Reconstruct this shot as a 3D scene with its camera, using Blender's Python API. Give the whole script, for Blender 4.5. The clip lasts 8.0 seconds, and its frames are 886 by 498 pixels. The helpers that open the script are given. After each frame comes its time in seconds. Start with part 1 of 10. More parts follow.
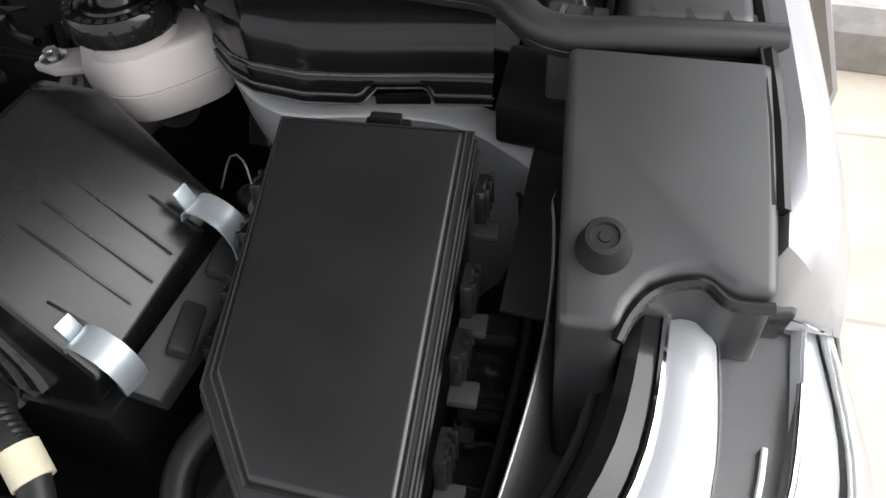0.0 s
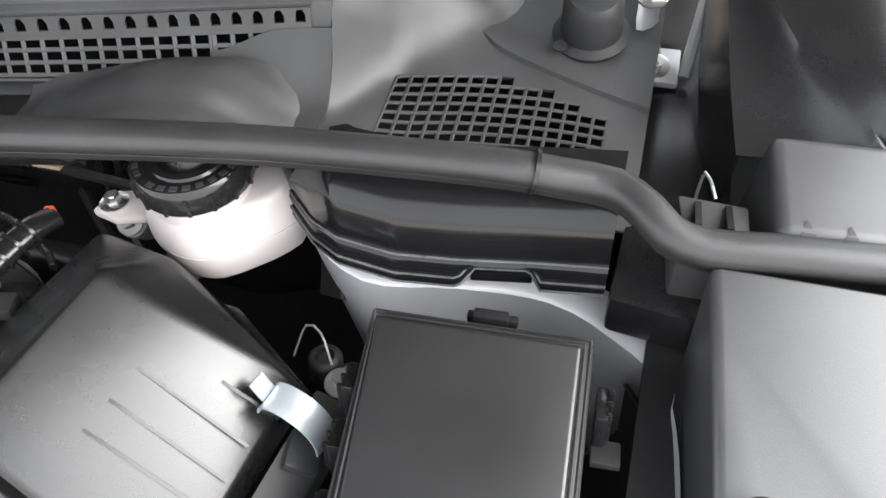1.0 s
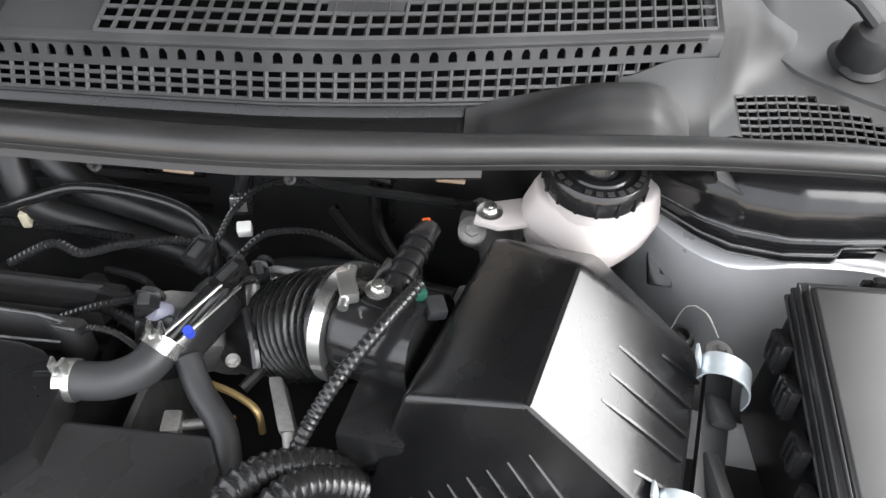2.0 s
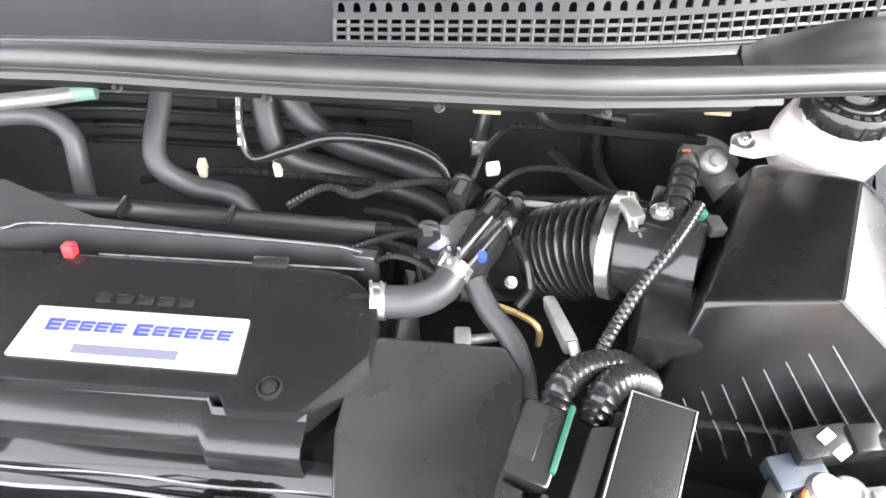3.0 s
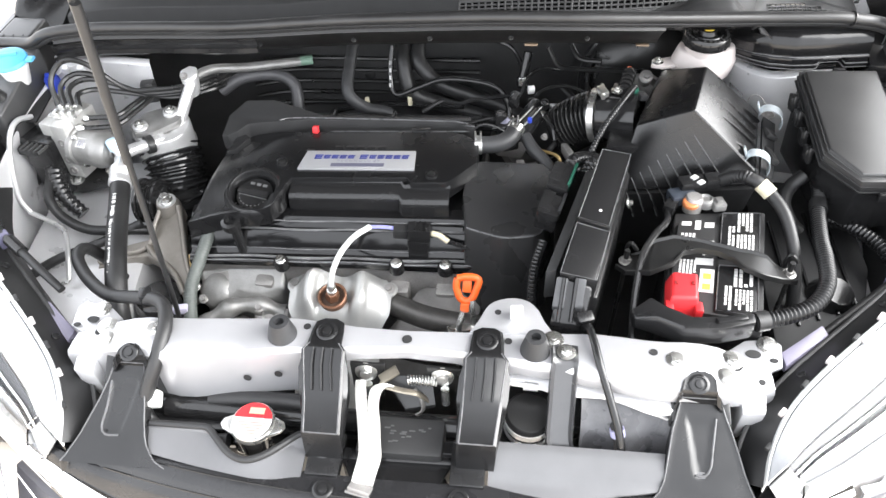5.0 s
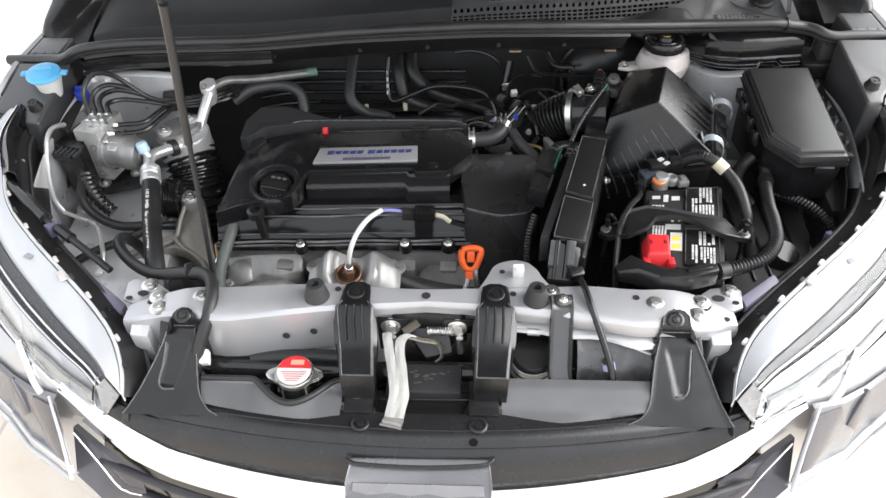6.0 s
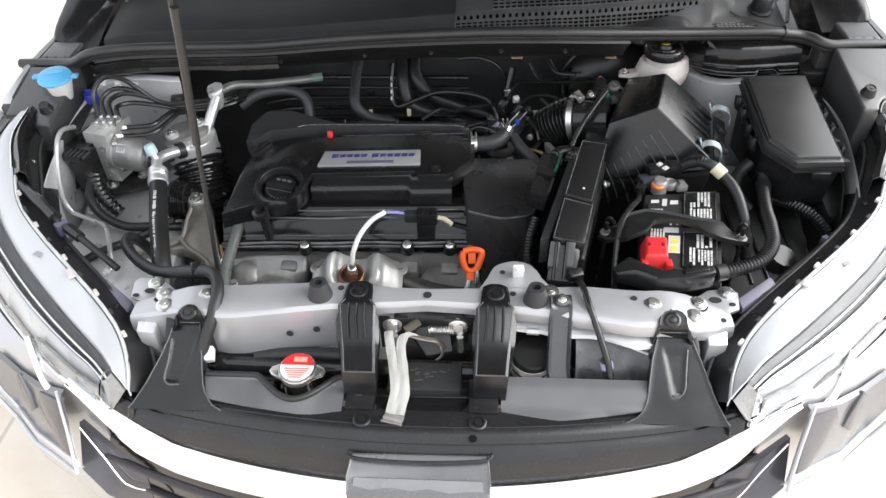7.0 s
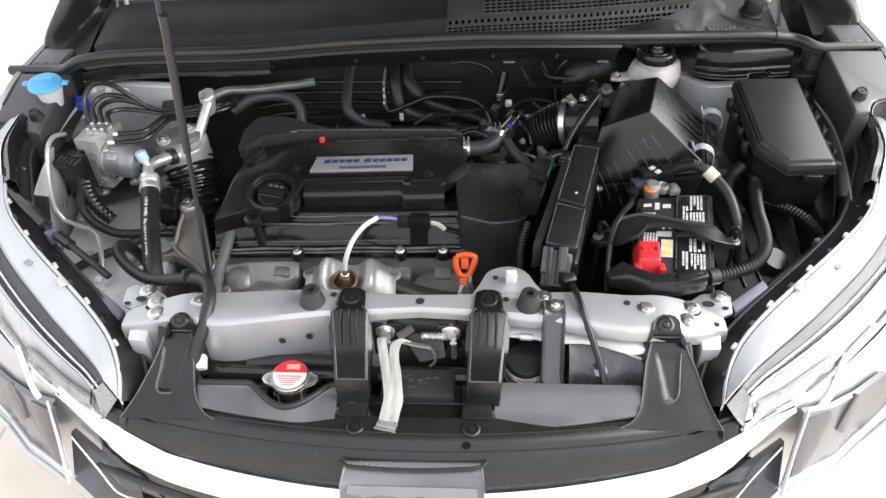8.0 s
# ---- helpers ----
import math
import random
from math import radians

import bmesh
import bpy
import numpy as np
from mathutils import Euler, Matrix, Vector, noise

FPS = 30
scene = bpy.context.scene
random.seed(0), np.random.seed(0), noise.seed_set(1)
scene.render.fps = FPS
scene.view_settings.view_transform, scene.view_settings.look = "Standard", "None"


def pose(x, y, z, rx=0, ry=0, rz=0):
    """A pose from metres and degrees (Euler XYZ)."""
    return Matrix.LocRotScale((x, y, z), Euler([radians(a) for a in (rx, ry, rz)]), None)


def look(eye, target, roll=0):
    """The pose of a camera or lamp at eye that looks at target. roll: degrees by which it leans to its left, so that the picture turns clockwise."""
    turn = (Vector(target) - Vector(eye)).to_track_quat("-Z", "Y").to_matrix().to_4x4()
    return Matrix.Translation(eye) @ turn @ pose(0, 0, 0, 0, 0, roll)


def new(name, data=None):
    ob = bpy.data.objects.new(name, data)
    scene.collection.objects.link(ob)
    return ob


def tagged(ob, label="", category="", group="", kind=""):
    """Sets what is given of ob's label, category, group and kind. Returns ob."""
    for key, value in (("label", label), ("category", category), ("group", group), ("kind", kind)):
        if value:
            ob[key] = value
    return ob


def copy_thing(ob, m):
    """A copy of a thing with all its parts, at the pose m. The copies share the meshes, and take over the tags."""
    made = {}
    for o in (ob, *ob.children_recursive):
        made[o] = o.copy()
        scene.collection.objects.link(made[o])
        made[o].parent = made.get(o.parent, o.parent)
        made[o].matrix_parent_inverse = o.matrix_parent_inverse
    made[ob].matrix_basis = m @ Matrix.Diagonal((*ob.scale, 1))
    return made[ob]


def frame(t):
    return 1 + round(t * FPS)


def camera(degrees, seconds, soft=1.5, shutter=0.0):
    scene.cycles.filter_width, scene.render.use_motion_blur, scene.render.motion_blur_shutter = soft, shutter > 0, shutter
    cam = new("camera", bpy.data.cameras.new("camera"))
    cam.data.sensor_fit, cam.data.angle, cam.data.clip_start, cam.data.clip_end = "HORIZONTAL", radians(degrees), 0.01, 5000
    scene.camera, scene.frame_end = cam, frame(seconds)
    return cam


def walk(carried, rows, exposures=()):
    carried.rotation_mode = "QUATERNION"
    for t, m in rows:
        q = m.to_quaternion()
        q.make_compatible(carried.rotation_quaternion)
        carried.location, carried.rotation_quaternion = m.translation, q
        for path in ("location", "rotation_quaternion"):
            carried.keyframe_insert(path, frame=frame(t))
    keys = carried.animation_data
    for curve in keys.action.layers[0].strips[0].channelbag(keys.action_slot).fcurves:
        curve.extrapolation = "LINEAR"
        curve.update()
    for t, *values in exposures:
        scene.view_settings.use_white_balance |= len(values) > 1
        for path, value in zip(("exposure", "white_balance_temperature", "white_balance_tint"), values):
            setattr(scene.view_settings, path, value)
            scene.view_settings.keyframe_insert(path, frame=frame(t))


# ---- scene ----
# camera and its walk
cam = camera(62.7, 8.0)
PATH = [
    (0, (0.704, 0.182, 1.279), (0.296, 1.422, -0.237), -5.5),
    (0.5, (0.701, 0.254, 1.298), (0.237, 1.497, -0.199), -6.9),
    (1, (0.632, 0.269, 1.318), (0.196, 1.518, -0.181), -4.9),
    (1.5, (0.485, 0.208, 1.336), (0.237, 1.502, -0.169), 0.1),
    (2, (0.319, 0.15, 1.362), (0.241, 1.51, -0.102), 3.8),
    (2.2, (0.253, 0.136, 1.36), (0.197, 1.503, -0.098), 5.0),
    (3.3, (0.145, 0.015, 1.406), (-0.056, 1.245, -0.158), -3.3),
    (3.5, (0.147, -0.04, 1.417), (-0.067, 1.176, -0.156), -4.0),
    (4, (0.156, -0.242, 1.466), (-0.063, 1.051, -0.044), -3.4),
    (4.5, (0.145, -0.396, 1.543), (-0.092, 0.962, 0.094), -3.2),
    (5.8, (0.073, -0.682, 1.63), (-0.019, 0.815, 0.307), -1.6),
    (6, (0.067, -0.698, 1.632), (-0.024, 0.801, 0.31), -1.5),
    (6.5, (0.071, -0.718, 1.635), (-0.016, 0.805, 0.342), -1.3),
    (7, (0.071, -0.721, 1.633), (-0.03, 0.796, 0.334), -1.3),
    (7.5, (0.073, -0.717, 1.637), (-0.017, 0.806, 0.344), -1.8),
    (8, (0.075, -0.715, 1.636), (-0.014, 0.805, 0.34), -1.4),
]
EXPO = [(0, 0.40), (0.5, 1.12), (1.0, 1.93), (1.5, 2.0), (2.2, 2.25), (3.3, 3.8), (3.6, 3.8), (4.0, 3.45), (4.7, 2.58), (5.8, 1.15), (6.2, 1.1), (6.8, 1.05), (8.0, 1.05)]
walk(cam, [(t, look(eye, target, roll)) for t, eye, target, roll in PATH], EXPO)

# daylight: bright hazy sky, soft sun
world = bpy.data.worlds.new("world")
scene.world = world
world.use_nodes = True
wn = world.node_tree
sky = wn.nodes.new("ShaderNodeTexSky")
sky.sky_type = "NISHITA"
sky.sun_disc = False
sky.sun_elevation, sky.sun_rotation = radians(38), radians(88)
sky.dust_density, sky.air_density = 4.0, 1.0
hsv = wn.nodes.new("ShaderNodeHueSaturation")
hsv.inputs["Saturation"].default_value = 0.12
wn.links.new(sky.outputs[0], hsv.inputs["Color"])
haze = wn.nodes.new("ShaderNodeMixRGB")  # even overcast veil over the sky
haze.inputs[0].default_value = 0.55
haze.inputs[2].default_value = (5.4, 5.58, 5.95, 1)
wn.links.new(hsv.outputs[0], haze.inputs[1])
wn.links.new(haze.outputs[0], wn.nodes["Background"].inputs[0])
wn.nodes["Background"].inputs[1].default_value = 0.185
sun = new("sun", bpy.data.lights.new("sun", "SUN"))
sun.data.energy, sun.data.angle, sun.data.color = 2.1, radians(70), (1.0, 0.995, 0.985)
sun.matrix_world = look((2.36, 0.26, 2.75), (0, 0.2, 0.9))
from mathutils.bvhtree import BVHTree

# ---------- materials ----------
def principled(name):
    m = bpy.data.materials.new(name)
    m.use_nodes = True
    return m, m.node_tree, m.node_tree.nodes["Principled BSDF"]


def surface(name, colour, rough=0.5, metal=0.0, vary=0.25, grain=900.0, blotch=22.0, bump=0.06, dust=0.0,
            coat=0.0, spec=0.5, trans=0.0, rvary=0.07):
    """A procedural surface: colour varied by coarse blotches and fine grain, roughness broken up, fine relief."""
    m, nt, p = principled(name)
    n = nt.nodes
    tc = n.new("ShaderNodeTexCoord")
    a = n.new("ShaderNodeTexNoise")
    a.inputs["Scale"].default_value, a.inputs["Detail"].default_value = blotch, 5.0
    b = n.new("ShaderNodeTexNoise")
    b.inputs["Scale"].default_value, b.inputs["Detail"].default_value = grain, 2.0
    nt.links.new(tc.outputs["Object"], a.inputs["Vector"])
    nt.links.new(tc.outputs["Object"], b.inputs["Vector"])
    add = n.new("ShaderNodeMath")
    add.operation = "MULTIPLY_ADD"
    add.inputs[1].default_value = 0.35
    nt.links.new(b.outputs["Fac"], add.inputs[0])
    nt.links.new(a.outputs["Fac"], add.inputs[2])
    ramp = n.new("ShaderNodeValToRGB")
    lo, hi = 1.0 - vary, 1.0 + vary
    ramp.color_ramp.elements[0].position, ramp.color_ramp.elements[1].position = 0.35, 0.95
    ramp.color_ramp.elements[0].color = (*[min(1, c * lo) for c in colour], 1)
    ramp.color_ramp.elements[1].color = (*[min(1, c * hi + dust) for c in colour], 1)
    nt.links.new(add.outputs[0], ramp.inputs[0])
    nt.links.new(ramp.outputs[0], p.inputs["Base Color"])
    mr = n.new("ShaderNodeMapRange")
    mr.inputs["From Min"].default_value, mr.inputs["From Max"].default_value = 0.3, 0.75
    mr.inputs["To Min"].default_value, mr.inputs["To Max"].default_value = max(0.02, rough - rvary), min(1, rough + rvary)
    nt.links.new(a.outputs["Fac"], mr.inputs["Value"])
    nt.links.new(mr.outputs[0], p.inputs["Roughness"])
    p.inputs["Metallic"].default_value = metal
    p.inputs["Specular IOR Level"].default_value = spec
    p.inputs["Coat Weight"].default_value = coat
    p.inputs["Coat Roughness"].default_value = 0.08
    p.inputs["Transmission Weight"].default_value = trans
    if bump:
        bp = n.new("ShaderNodeBump")
        bp.inputs["Strength"].default_value, bp.inputs["Distance"].default_value = bump, 0.002
        nt.links.new(b.outputs["Fac"], bp.inputs["Height"])
        nt.links.new(bp.outputs[0], p.inputs["Normal"])
    return m


PLASTIC = surface("black_plastic", (0.013, 0.013, 0.0135), 0.25, vary=0.10, dust=0.001, bump=0.02, spec=0.5, rvary=0.015, blotch=30)
PLASTIC_GLOSS = surface("glossy_black_plastic", (0.015, 0.015, 0.0155), 0.13, dust=0.002, bump=0.02)
PLASTIC_MATT = surface("matt_black_plastic", (0.022, 0.022, 0.0225), 0.55, dust=0.004, bump=0.08, spec=0.35)
PLASTIC_GREY = surface("grained_dark_grey_plastic", (0.036, 0.036, 0.0365), 0.46, dust=0.006, bump=0.035, grain=1500, spec=0.45)
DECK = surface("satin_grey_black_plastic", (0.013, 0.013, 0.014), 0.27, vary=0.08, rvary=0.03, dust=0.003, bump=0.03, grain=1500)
# the deck plates' sky sheen is put into this paler base
DECK_PLATE = surface("satin_sheen_grey_plastic", (0.105, 0.105, 0.109), 0.22, vary=0.08, rvary=0.03, bump=0.03, grain=1500)
RUBBER = surface("black_rubber", (0.015, 0.015, 0.0155), 0.44, dust=0.004, bump=0.08)
RUBBER_GREY = surface("grey_rubber_hose", (0.024, 0.0245, 0.026), 0.50, dust=0.006, bump=0.06)
STEEL_BLACK = surface("black_painted_steel", (0.013, 0.013, 0.013), 0.32, dust=0.002, bump=0.04, coat=0.06)
SILVER = surface("silver_body_paint", (0.44, 0.44, 0.455), 0.36, metal=0.45, vary=0.05, bump=0.01, grain=3000, coat=0.6, rvary=0.05)
SILVER_IN = surface("thin_silver_primer_paint", (0.62, 0.62, 0.63), 0.34, metal=0.30, vary=0.10, bump=0.02, grain=2000, rvary=0.08)
ALU = surface("cast_aluminium", (0.54, 0.535, 0.52), 0.42, metal=0.6, vary=0.20, bump=0.25, grain=500, blotch=40)
ALU_DULL = surface("dull_cast_aluminium", (0.33, 0.32, 0.31), 0.5, metal=0.6, vary=0.30, bump=0.30, grain=400, blotch=35)
ALU_PIPE = surface("aluminium_pipe", (0.62, 0.62, 0.62), 0.33, metal=0.6, vary=0.12, bump=0.05)
SHIELD = surface("aluminised_heat_shield", (0.40, 0.40, 0.39), 0.36, metal=0.40, vary=0.12, bump=0.03, grain=900, blotch=26)
ALU_MID = surface("weathered_cast_aluminium", (0.27, 0.267, 0.26), 0.46, metal=0.6, vary=0.28, bump=0.14, grain=700, blotch=45)
ALU_DARK = surface("stained_dark_aluminium", (0.10, 0.096, 0.092), 0.42, metal=0.55, vary=0.40, bump=0.12, grain=600, blotch=30)
# pale colour standing in for highlights along glossy edges
EDGE_HIGHLIGHT = surface("edge_highlight_plastic", (0.085, 0.085, 0.088), 0.30, vary=0.35, bump=0.02, blotch=60)
# brighter grey that paints the valve cover's edge reflections
BEAD_GLINT = surface("bead_glint", (0.14, 0.14, 0.143), 0.22, vary=0.5, bump=0.02, blotch=35)
CONDUIT = surface("ribbed_black_conduit", (0.010, 0.010, 0.0105), 0.38, vary=0.15, dust=0.002, bump=0.02, spec=0.4)
ZINC = surface("zinc_plated_steel", (0.70, 0.70, 0.68), 0.28, metal=0.95, vary=0.15, bump=0.04)
BAND = surface("bluish_zinc_band", (0.62, 0.68, 0.72), 0.38, metal=0.6, vary=0.10, bump=0.02)
CHROME = surface("chrome_plating", (0.88, 0.88, 0.89), 0.07, metal=1.0, vary=0.03, bump=0.0, rvary=0.03)
BRASS = surface("yellow_zinc", (0.50, 0.36, 0.16), 0.4, metal=0.7, vary=0.2)
COPPER = surface("heated_brown_steel", (0.20, 0.10, 0.06), 0.45, metal=0.5, vary=0.4, bump=0.2)
TANK = surface("milky_reservoir_plastic", (0.56, 0.515, 0.50), 0.35, vary=0.05, bump=0.01, rvary=0.05)
WHITE = surface("white_plastic", (0.74, 0.74, 0.72), 0.45, vary=0.06, bump=0.02)
STRAP_MAT = surface("greyed_white_webbing", (0.37, 0.365, 0.345), 0.7, vary=0.25, bump=0.5, grain=700)
CREAM = surface("cream_cloth_tape", (0.62, 0.57, 0.42), 0.7, vary=0.12, bump=0.2)
RED = surface("red_plastic", (0.55, 0.025, 0.03), 0.38, vary=0.12, bump=0.03)
ORANGE = surface("orange_plastic", (0.80, 0.12, 0.02), 0.40, vary=0.10, bump=0.03)
BLUE = surface("light_blue_plastic", (0.10, 0.42, 0.72), 0.40, vary=0.10, bump=0.03)
BLUE_DARK = surface("deep_blue_plastic", (0.03, 0.06, 0.45), 0.40, vary=0.10)
GREEN = surface("green_plastic", (0.015, 0.09, 0.06), 0.45, vary=0.15)
PRIMER = surface("tan_sealer", (0.26, 0.19, 0.13), 0.6, vary=0.3, bump=0.2)
PLATE = surface("brushed_silver_label", (0.40, 0.40, 0.41), 0.38, metal=0.35, vary=0.05, bump=0.01)
INK_BLUE = surface("blue_ink", (0.035, 0.045, 0.20), 0.5, vary=0.05, bump=0.0)
INK_WHITE = surface("white_ink", (0.55, 0.55, 0.54), 0.5, vary=0.05, bump=0.0)
INK_GREY = surface("grey_ink", (0.30, 0.30, 0.33), 0.5, vary=0.05, bump=0.0)
INK_YELLOW = surface("yellow_ink", (0.75, 0.55, 0.06), 0.5, vary=0.05, bump=0.0)
REFLECTOR = surface("white_lamp_reflector", (0.50, 0.51, 0.53), 0.22, metal=0.15, vary=0.03, bump=0.0, rvary=0.04)
LAMP_GREY = surface("satin_grey_lamp_bezel", (0.028, 0.027, 0.031), 0.40, metal=0.0, vary=0.1, bump=0.0)


def lens_material():
    m, nt, p = principled("clear_polycarbonate")
    p.inputs["Base Color"].default_value = (0.97, 0.98, 0.98, 1)
    p.inputs["Roughness"].default_value = 0.03
    p.inputs["Transmission Weight"].default_value = 1.0
    p.inputs["IOR"].default_value = 1.12
    return m


LENS = lens_material()


def ground_material():
    m, nt, p = principled("beige_paving")
    n = nt.nodes
    tc = n.new("ShaderNodeTexCoord")
    br = n.new("ShaderNodeTexBrick")
    br.inputs["Scale"].default_value = 1.0
    br.inputs["Brick Width"].default_value, br.inputs["Row Height"].default_value = 0.6, 0.6
    br.inputs["Mortar Size"].default_value = 0.006
    br.offset = 0.0
    br.inputs["Color1"].default_value = (0.70, 0.62, 0.52, 1)
    br.inputs["Color2"].default_value = (0.66, 0.58, 0.49, 1)
    br.inputs["Mortar"].default_value = (0.48, 0.43, 0.37, 1)
    ns = n.new("ShaderNodeTexNoise")
    ns.inputs["Scale"].default_value, ns.inputs["Detail"].default_value = 9.0, 8.0
    mx = n.new("ShaderNodeMixRGB")
    mx.blend_type, mx.inputs[0].default_value = "OVERLAY", 0.25
    nt.links.new(tc.outputs["Object"], br.inputs["Vector"])
    nt.links.new(tc.outputs["Object"], ns.inputs["Vector"])
    nt.links.new(br.outputs["Color"], mx.inputs[1])
    nt.links.new(ns.outputs["Fac"], mx.inputs[2])
    nt.links.new(mx.outputs[0], p.inputs["Base Color"])
    p.inputs["Roughness"].default_value = 0.6
    return m


# ---------- mesh helpers ----------
def thing(name, label, category, base=(0, 0, 0), group="", kind=""):
    e = new(name)
    e.empty_display_size = 0.02
    e.location = base
    return tagged(e, label, category, group, kind)


def part(name, bm, material, parent=None, label="", sharp=38.0):
    """Link a bmesh, given in world metres, as one mesh object under a thing or part."""
    bmesh.ops.recalc_face_normals(bm, faces=bm.faces)
    for f in bm.faces:
        f.smooth = True
    for e in bm.edges:
        e.smooth = len(e.link_faces) == 2 and e.calc_face_angle(0) < radians(sharp)
    me = bpy.data.meshes.new(name)
    bm.to_mesh(me)
    bm.free()
    me.materials.append(material)
    ob = new(name, me)
    if parent:
        ob.parent = parent
        if parent.type == "EMPTY":
            ob.matrix_parent_inverse = Matrix.Translation(parent.location).inverted()
    if label:
        tagged(ob, label)
    return ob


def single(name, bm, material, label, category, group="", kind="", sharp=38.0):
    return tagged(part(name, bm, material, None, "", sharp), label, category, group, kind)


def join(bm, other):
    tmp = bpy.data.meshes.new("tmp")
    other.to_mesh(tmp)
    other.free()
    bm.from_mesh(tmp)
    bpy.data.meshes.remove(tmp)
    return bm


def rounded(bm, r, seg=2, angle=30.0):
    if r > 0:
        es = [e for e in bm.edges if len(e.link_faces) == 2 and e.calc_face_angle(0) > radians(angle)]
        bmesh.ops.bevel(bm, geom=es, offset=r, segments=seg, profile=0.6, affect="EDGES", clamp_overlap=True)
    return bm


def box(bm, c, s, rot=(0, 0, 0), r=0.0, seg=2, taper=1.0):
    """A box of size s at c, turned by rot degrees, edges rounded by r, its top scaled by taper."""
    t = bmesh.new()
    bmesh.ops.create_cube(t, size=1.0)
    for v in t.verts:
        k = taper if v.co.z > 0 else 1.0
        v.co = Vector((v.co.x * s[0] * k, v.co.y * s[1] * k, v.co.z * s[2]))
    rounded(t, r, seg)
    bmesh.ops.transform(t, matrix=pose(*c, *rot), verts=t.verts)
    return join(bm, t)


def hull8(bm, top, bottom, r=0.0, seg=2):
    """A solid between a ring of top points and a ring of bottom points, edges rounded."""
    t = bmesh.new()
    a = [t.verts.new(p) for p in top]
    b = [t.verts.new(p) for p in bottom]
    n = len(a)
    t.faces.new(a)
    t.faces.new(b[::-1])
    for i in range(n):
        t.faces.new((a[i], b[i], b[(i + 1) % n], a[(i + 1) % n]))
    bmesh.ops.recalc_face_normals(t, faces=t.faces)
    rounded(t, r, seg, 18)
    return join(bm, t)


def slab(bm, outline, z0, z1, r=0.0, seg=2, inset=0.0):
    """An upright prism over an outline of (x, y) or (x, y, z) points, from the outline's z1 down to z0."""
    top = [(p[0], p[1], p[2] if len(p) > 2 else z1) for p in outline]
    cx, cy = sum(p[0] for p in outline) / len(outline), sum(p[1] for p in outline) / len(outline)
    if inset:
        def shrink(p):
            d = Vector((p[0] - cx, p[1] - cy))
            d = d * max(0.1, 1 - inset / max(d.length, 1e-6))
            return cx + d.x, cy + d.y
        top = [(*shrink(p), p[2]) for p in top]
    return hull8(bm, top, [(p[0], p[1], z0) for p in outline], r, seg)


def smooth_path(pts, step=0.006):
    """Catmull-Rom points, evenly spaced, through pts."""
    P = [Vector(p) for p in pts]
    if len(P) == 2:
        n = max(2, int((P[1] - P[0]).length / step))
        return [P[0].lerp(P[1], i / n) for i in range(n + 1)]
    P = [P[0] * 2 - P[1]] + P + [P[-1] * 2 - P[-2]]
    out = []
    for i in range(1, len(P) - 2):
        a, b, c, d = P[i - 1:i + 3]
        n = max(2, int((c - b).length / step))
        for k in range(n):
            t = k / n
            out.append(0.5 * ((2 * b) + (c - a) * t + (2 * a - 5 * b + 4 * c - d) * t * t + (3 * b - a - 3 * c + d) * t ** 3))
    out.append(P[-2].copy())
    return out


def sweep(bm, pts, radii, n=10, flat=1.0, capped=True):
    """A tube of the given radii along pts."""
    rings = []
    up = Vector((0, 0, 1))
    d0 = (pts[1] - pts[0]).normalized()
    side = d0.cross(up)
    side = (side if side.length > 0.05 else d0.cross(Vector((1, 0, 0)))).normalized()
    for i, p in enumerate(pts):
        d = (pts[min(i + 1, len(pts) - 1)] - pts[max(i - 1, 0)]).normalized()
        side = (side - d * side.dot(d)).normalized()
        u = d.cross(side)
        r = radii[i]
        rings.append([bm.verts.new(p + (side * math.cos(2 * math.pi * k / n) + u * math.sin(2 * math.pi * k / n) * flat) * r) for k in range(n)])
    for a, b in zip(rings, rings[1:]):
        for k in range(n):
            bm.faces.new((a[k], a[(k + 1) % n], b[(k + 1) % n], b[k]))
    if capped:
        bm.faces.new(rings[0][::-1])
        bm.faces.new(rings[-1])
    return bm


def tube(bm, pts, r, n=10, step=0.006, r1=None, flat=1.0):
    q = smooth_path(pts, step)
    r1 = r if r1 is None else r1
    return sweep(bm, q, [r + (r1 - r) * i / (len(q) - 1) for i in range(len(q))], n, flat)


def conduit(bm, pts, r, pitch=0.0045, n=10, depth=0.16):
    """Corrugated tubing."""
    q = smooth_path(pts, pitch / 4)
    return sweep(bm, q, [r * (1 - depth * (0, 0.25, 1, 0.75)[i % 4]) for i in range(len(q))], n)


def axis_matrix(c, axis):
    return Matrix.Translation(c) @ Vector(axis).to_track_quat("Z", "Y").to_matrix().to_4x4()


def lathe(bm, profile, c, axis=(0, 0, 1), n=24, wobble=None):
    """Turn (radius, height) points round an axis through c."""
    t = bmesh.new()
    rings = []
    for r, h in profile:
        if r < 1e-6:
            rings.append([t.verts.new((0, 0, h))])
        else:
            rings.append([t.verts.new((r * math.cos(2 * math.pi * k / n), r * math.sin(2 * math.pi * k / n), h)) for k in range(n)])
    for a, b in zip(rings, rings[1:]):
        for k in range(n):
            j = (k + 1) % n
            if len(a) == 1 and len(b) == 1:
                continue
            if len(a) == 1:
                t.faces.new((a[0], b[j], b[k]))
            elif len(b) == 1:
                t.faces.new((a[k], a[j], b[0]))
            else:
                t.faces.new((a[k], a[j], b[j], b[k]))
    for ring, flip in ((rings[0], True), (rings[-1], False)):
        if len(ring) > 1:
            t.faces.new(ring[::-1] if flip else ring)
    bmesh.ops.transform(t, matrix=axis_matrix(c, axis), verts=t.verts)
    return join(bm, t)


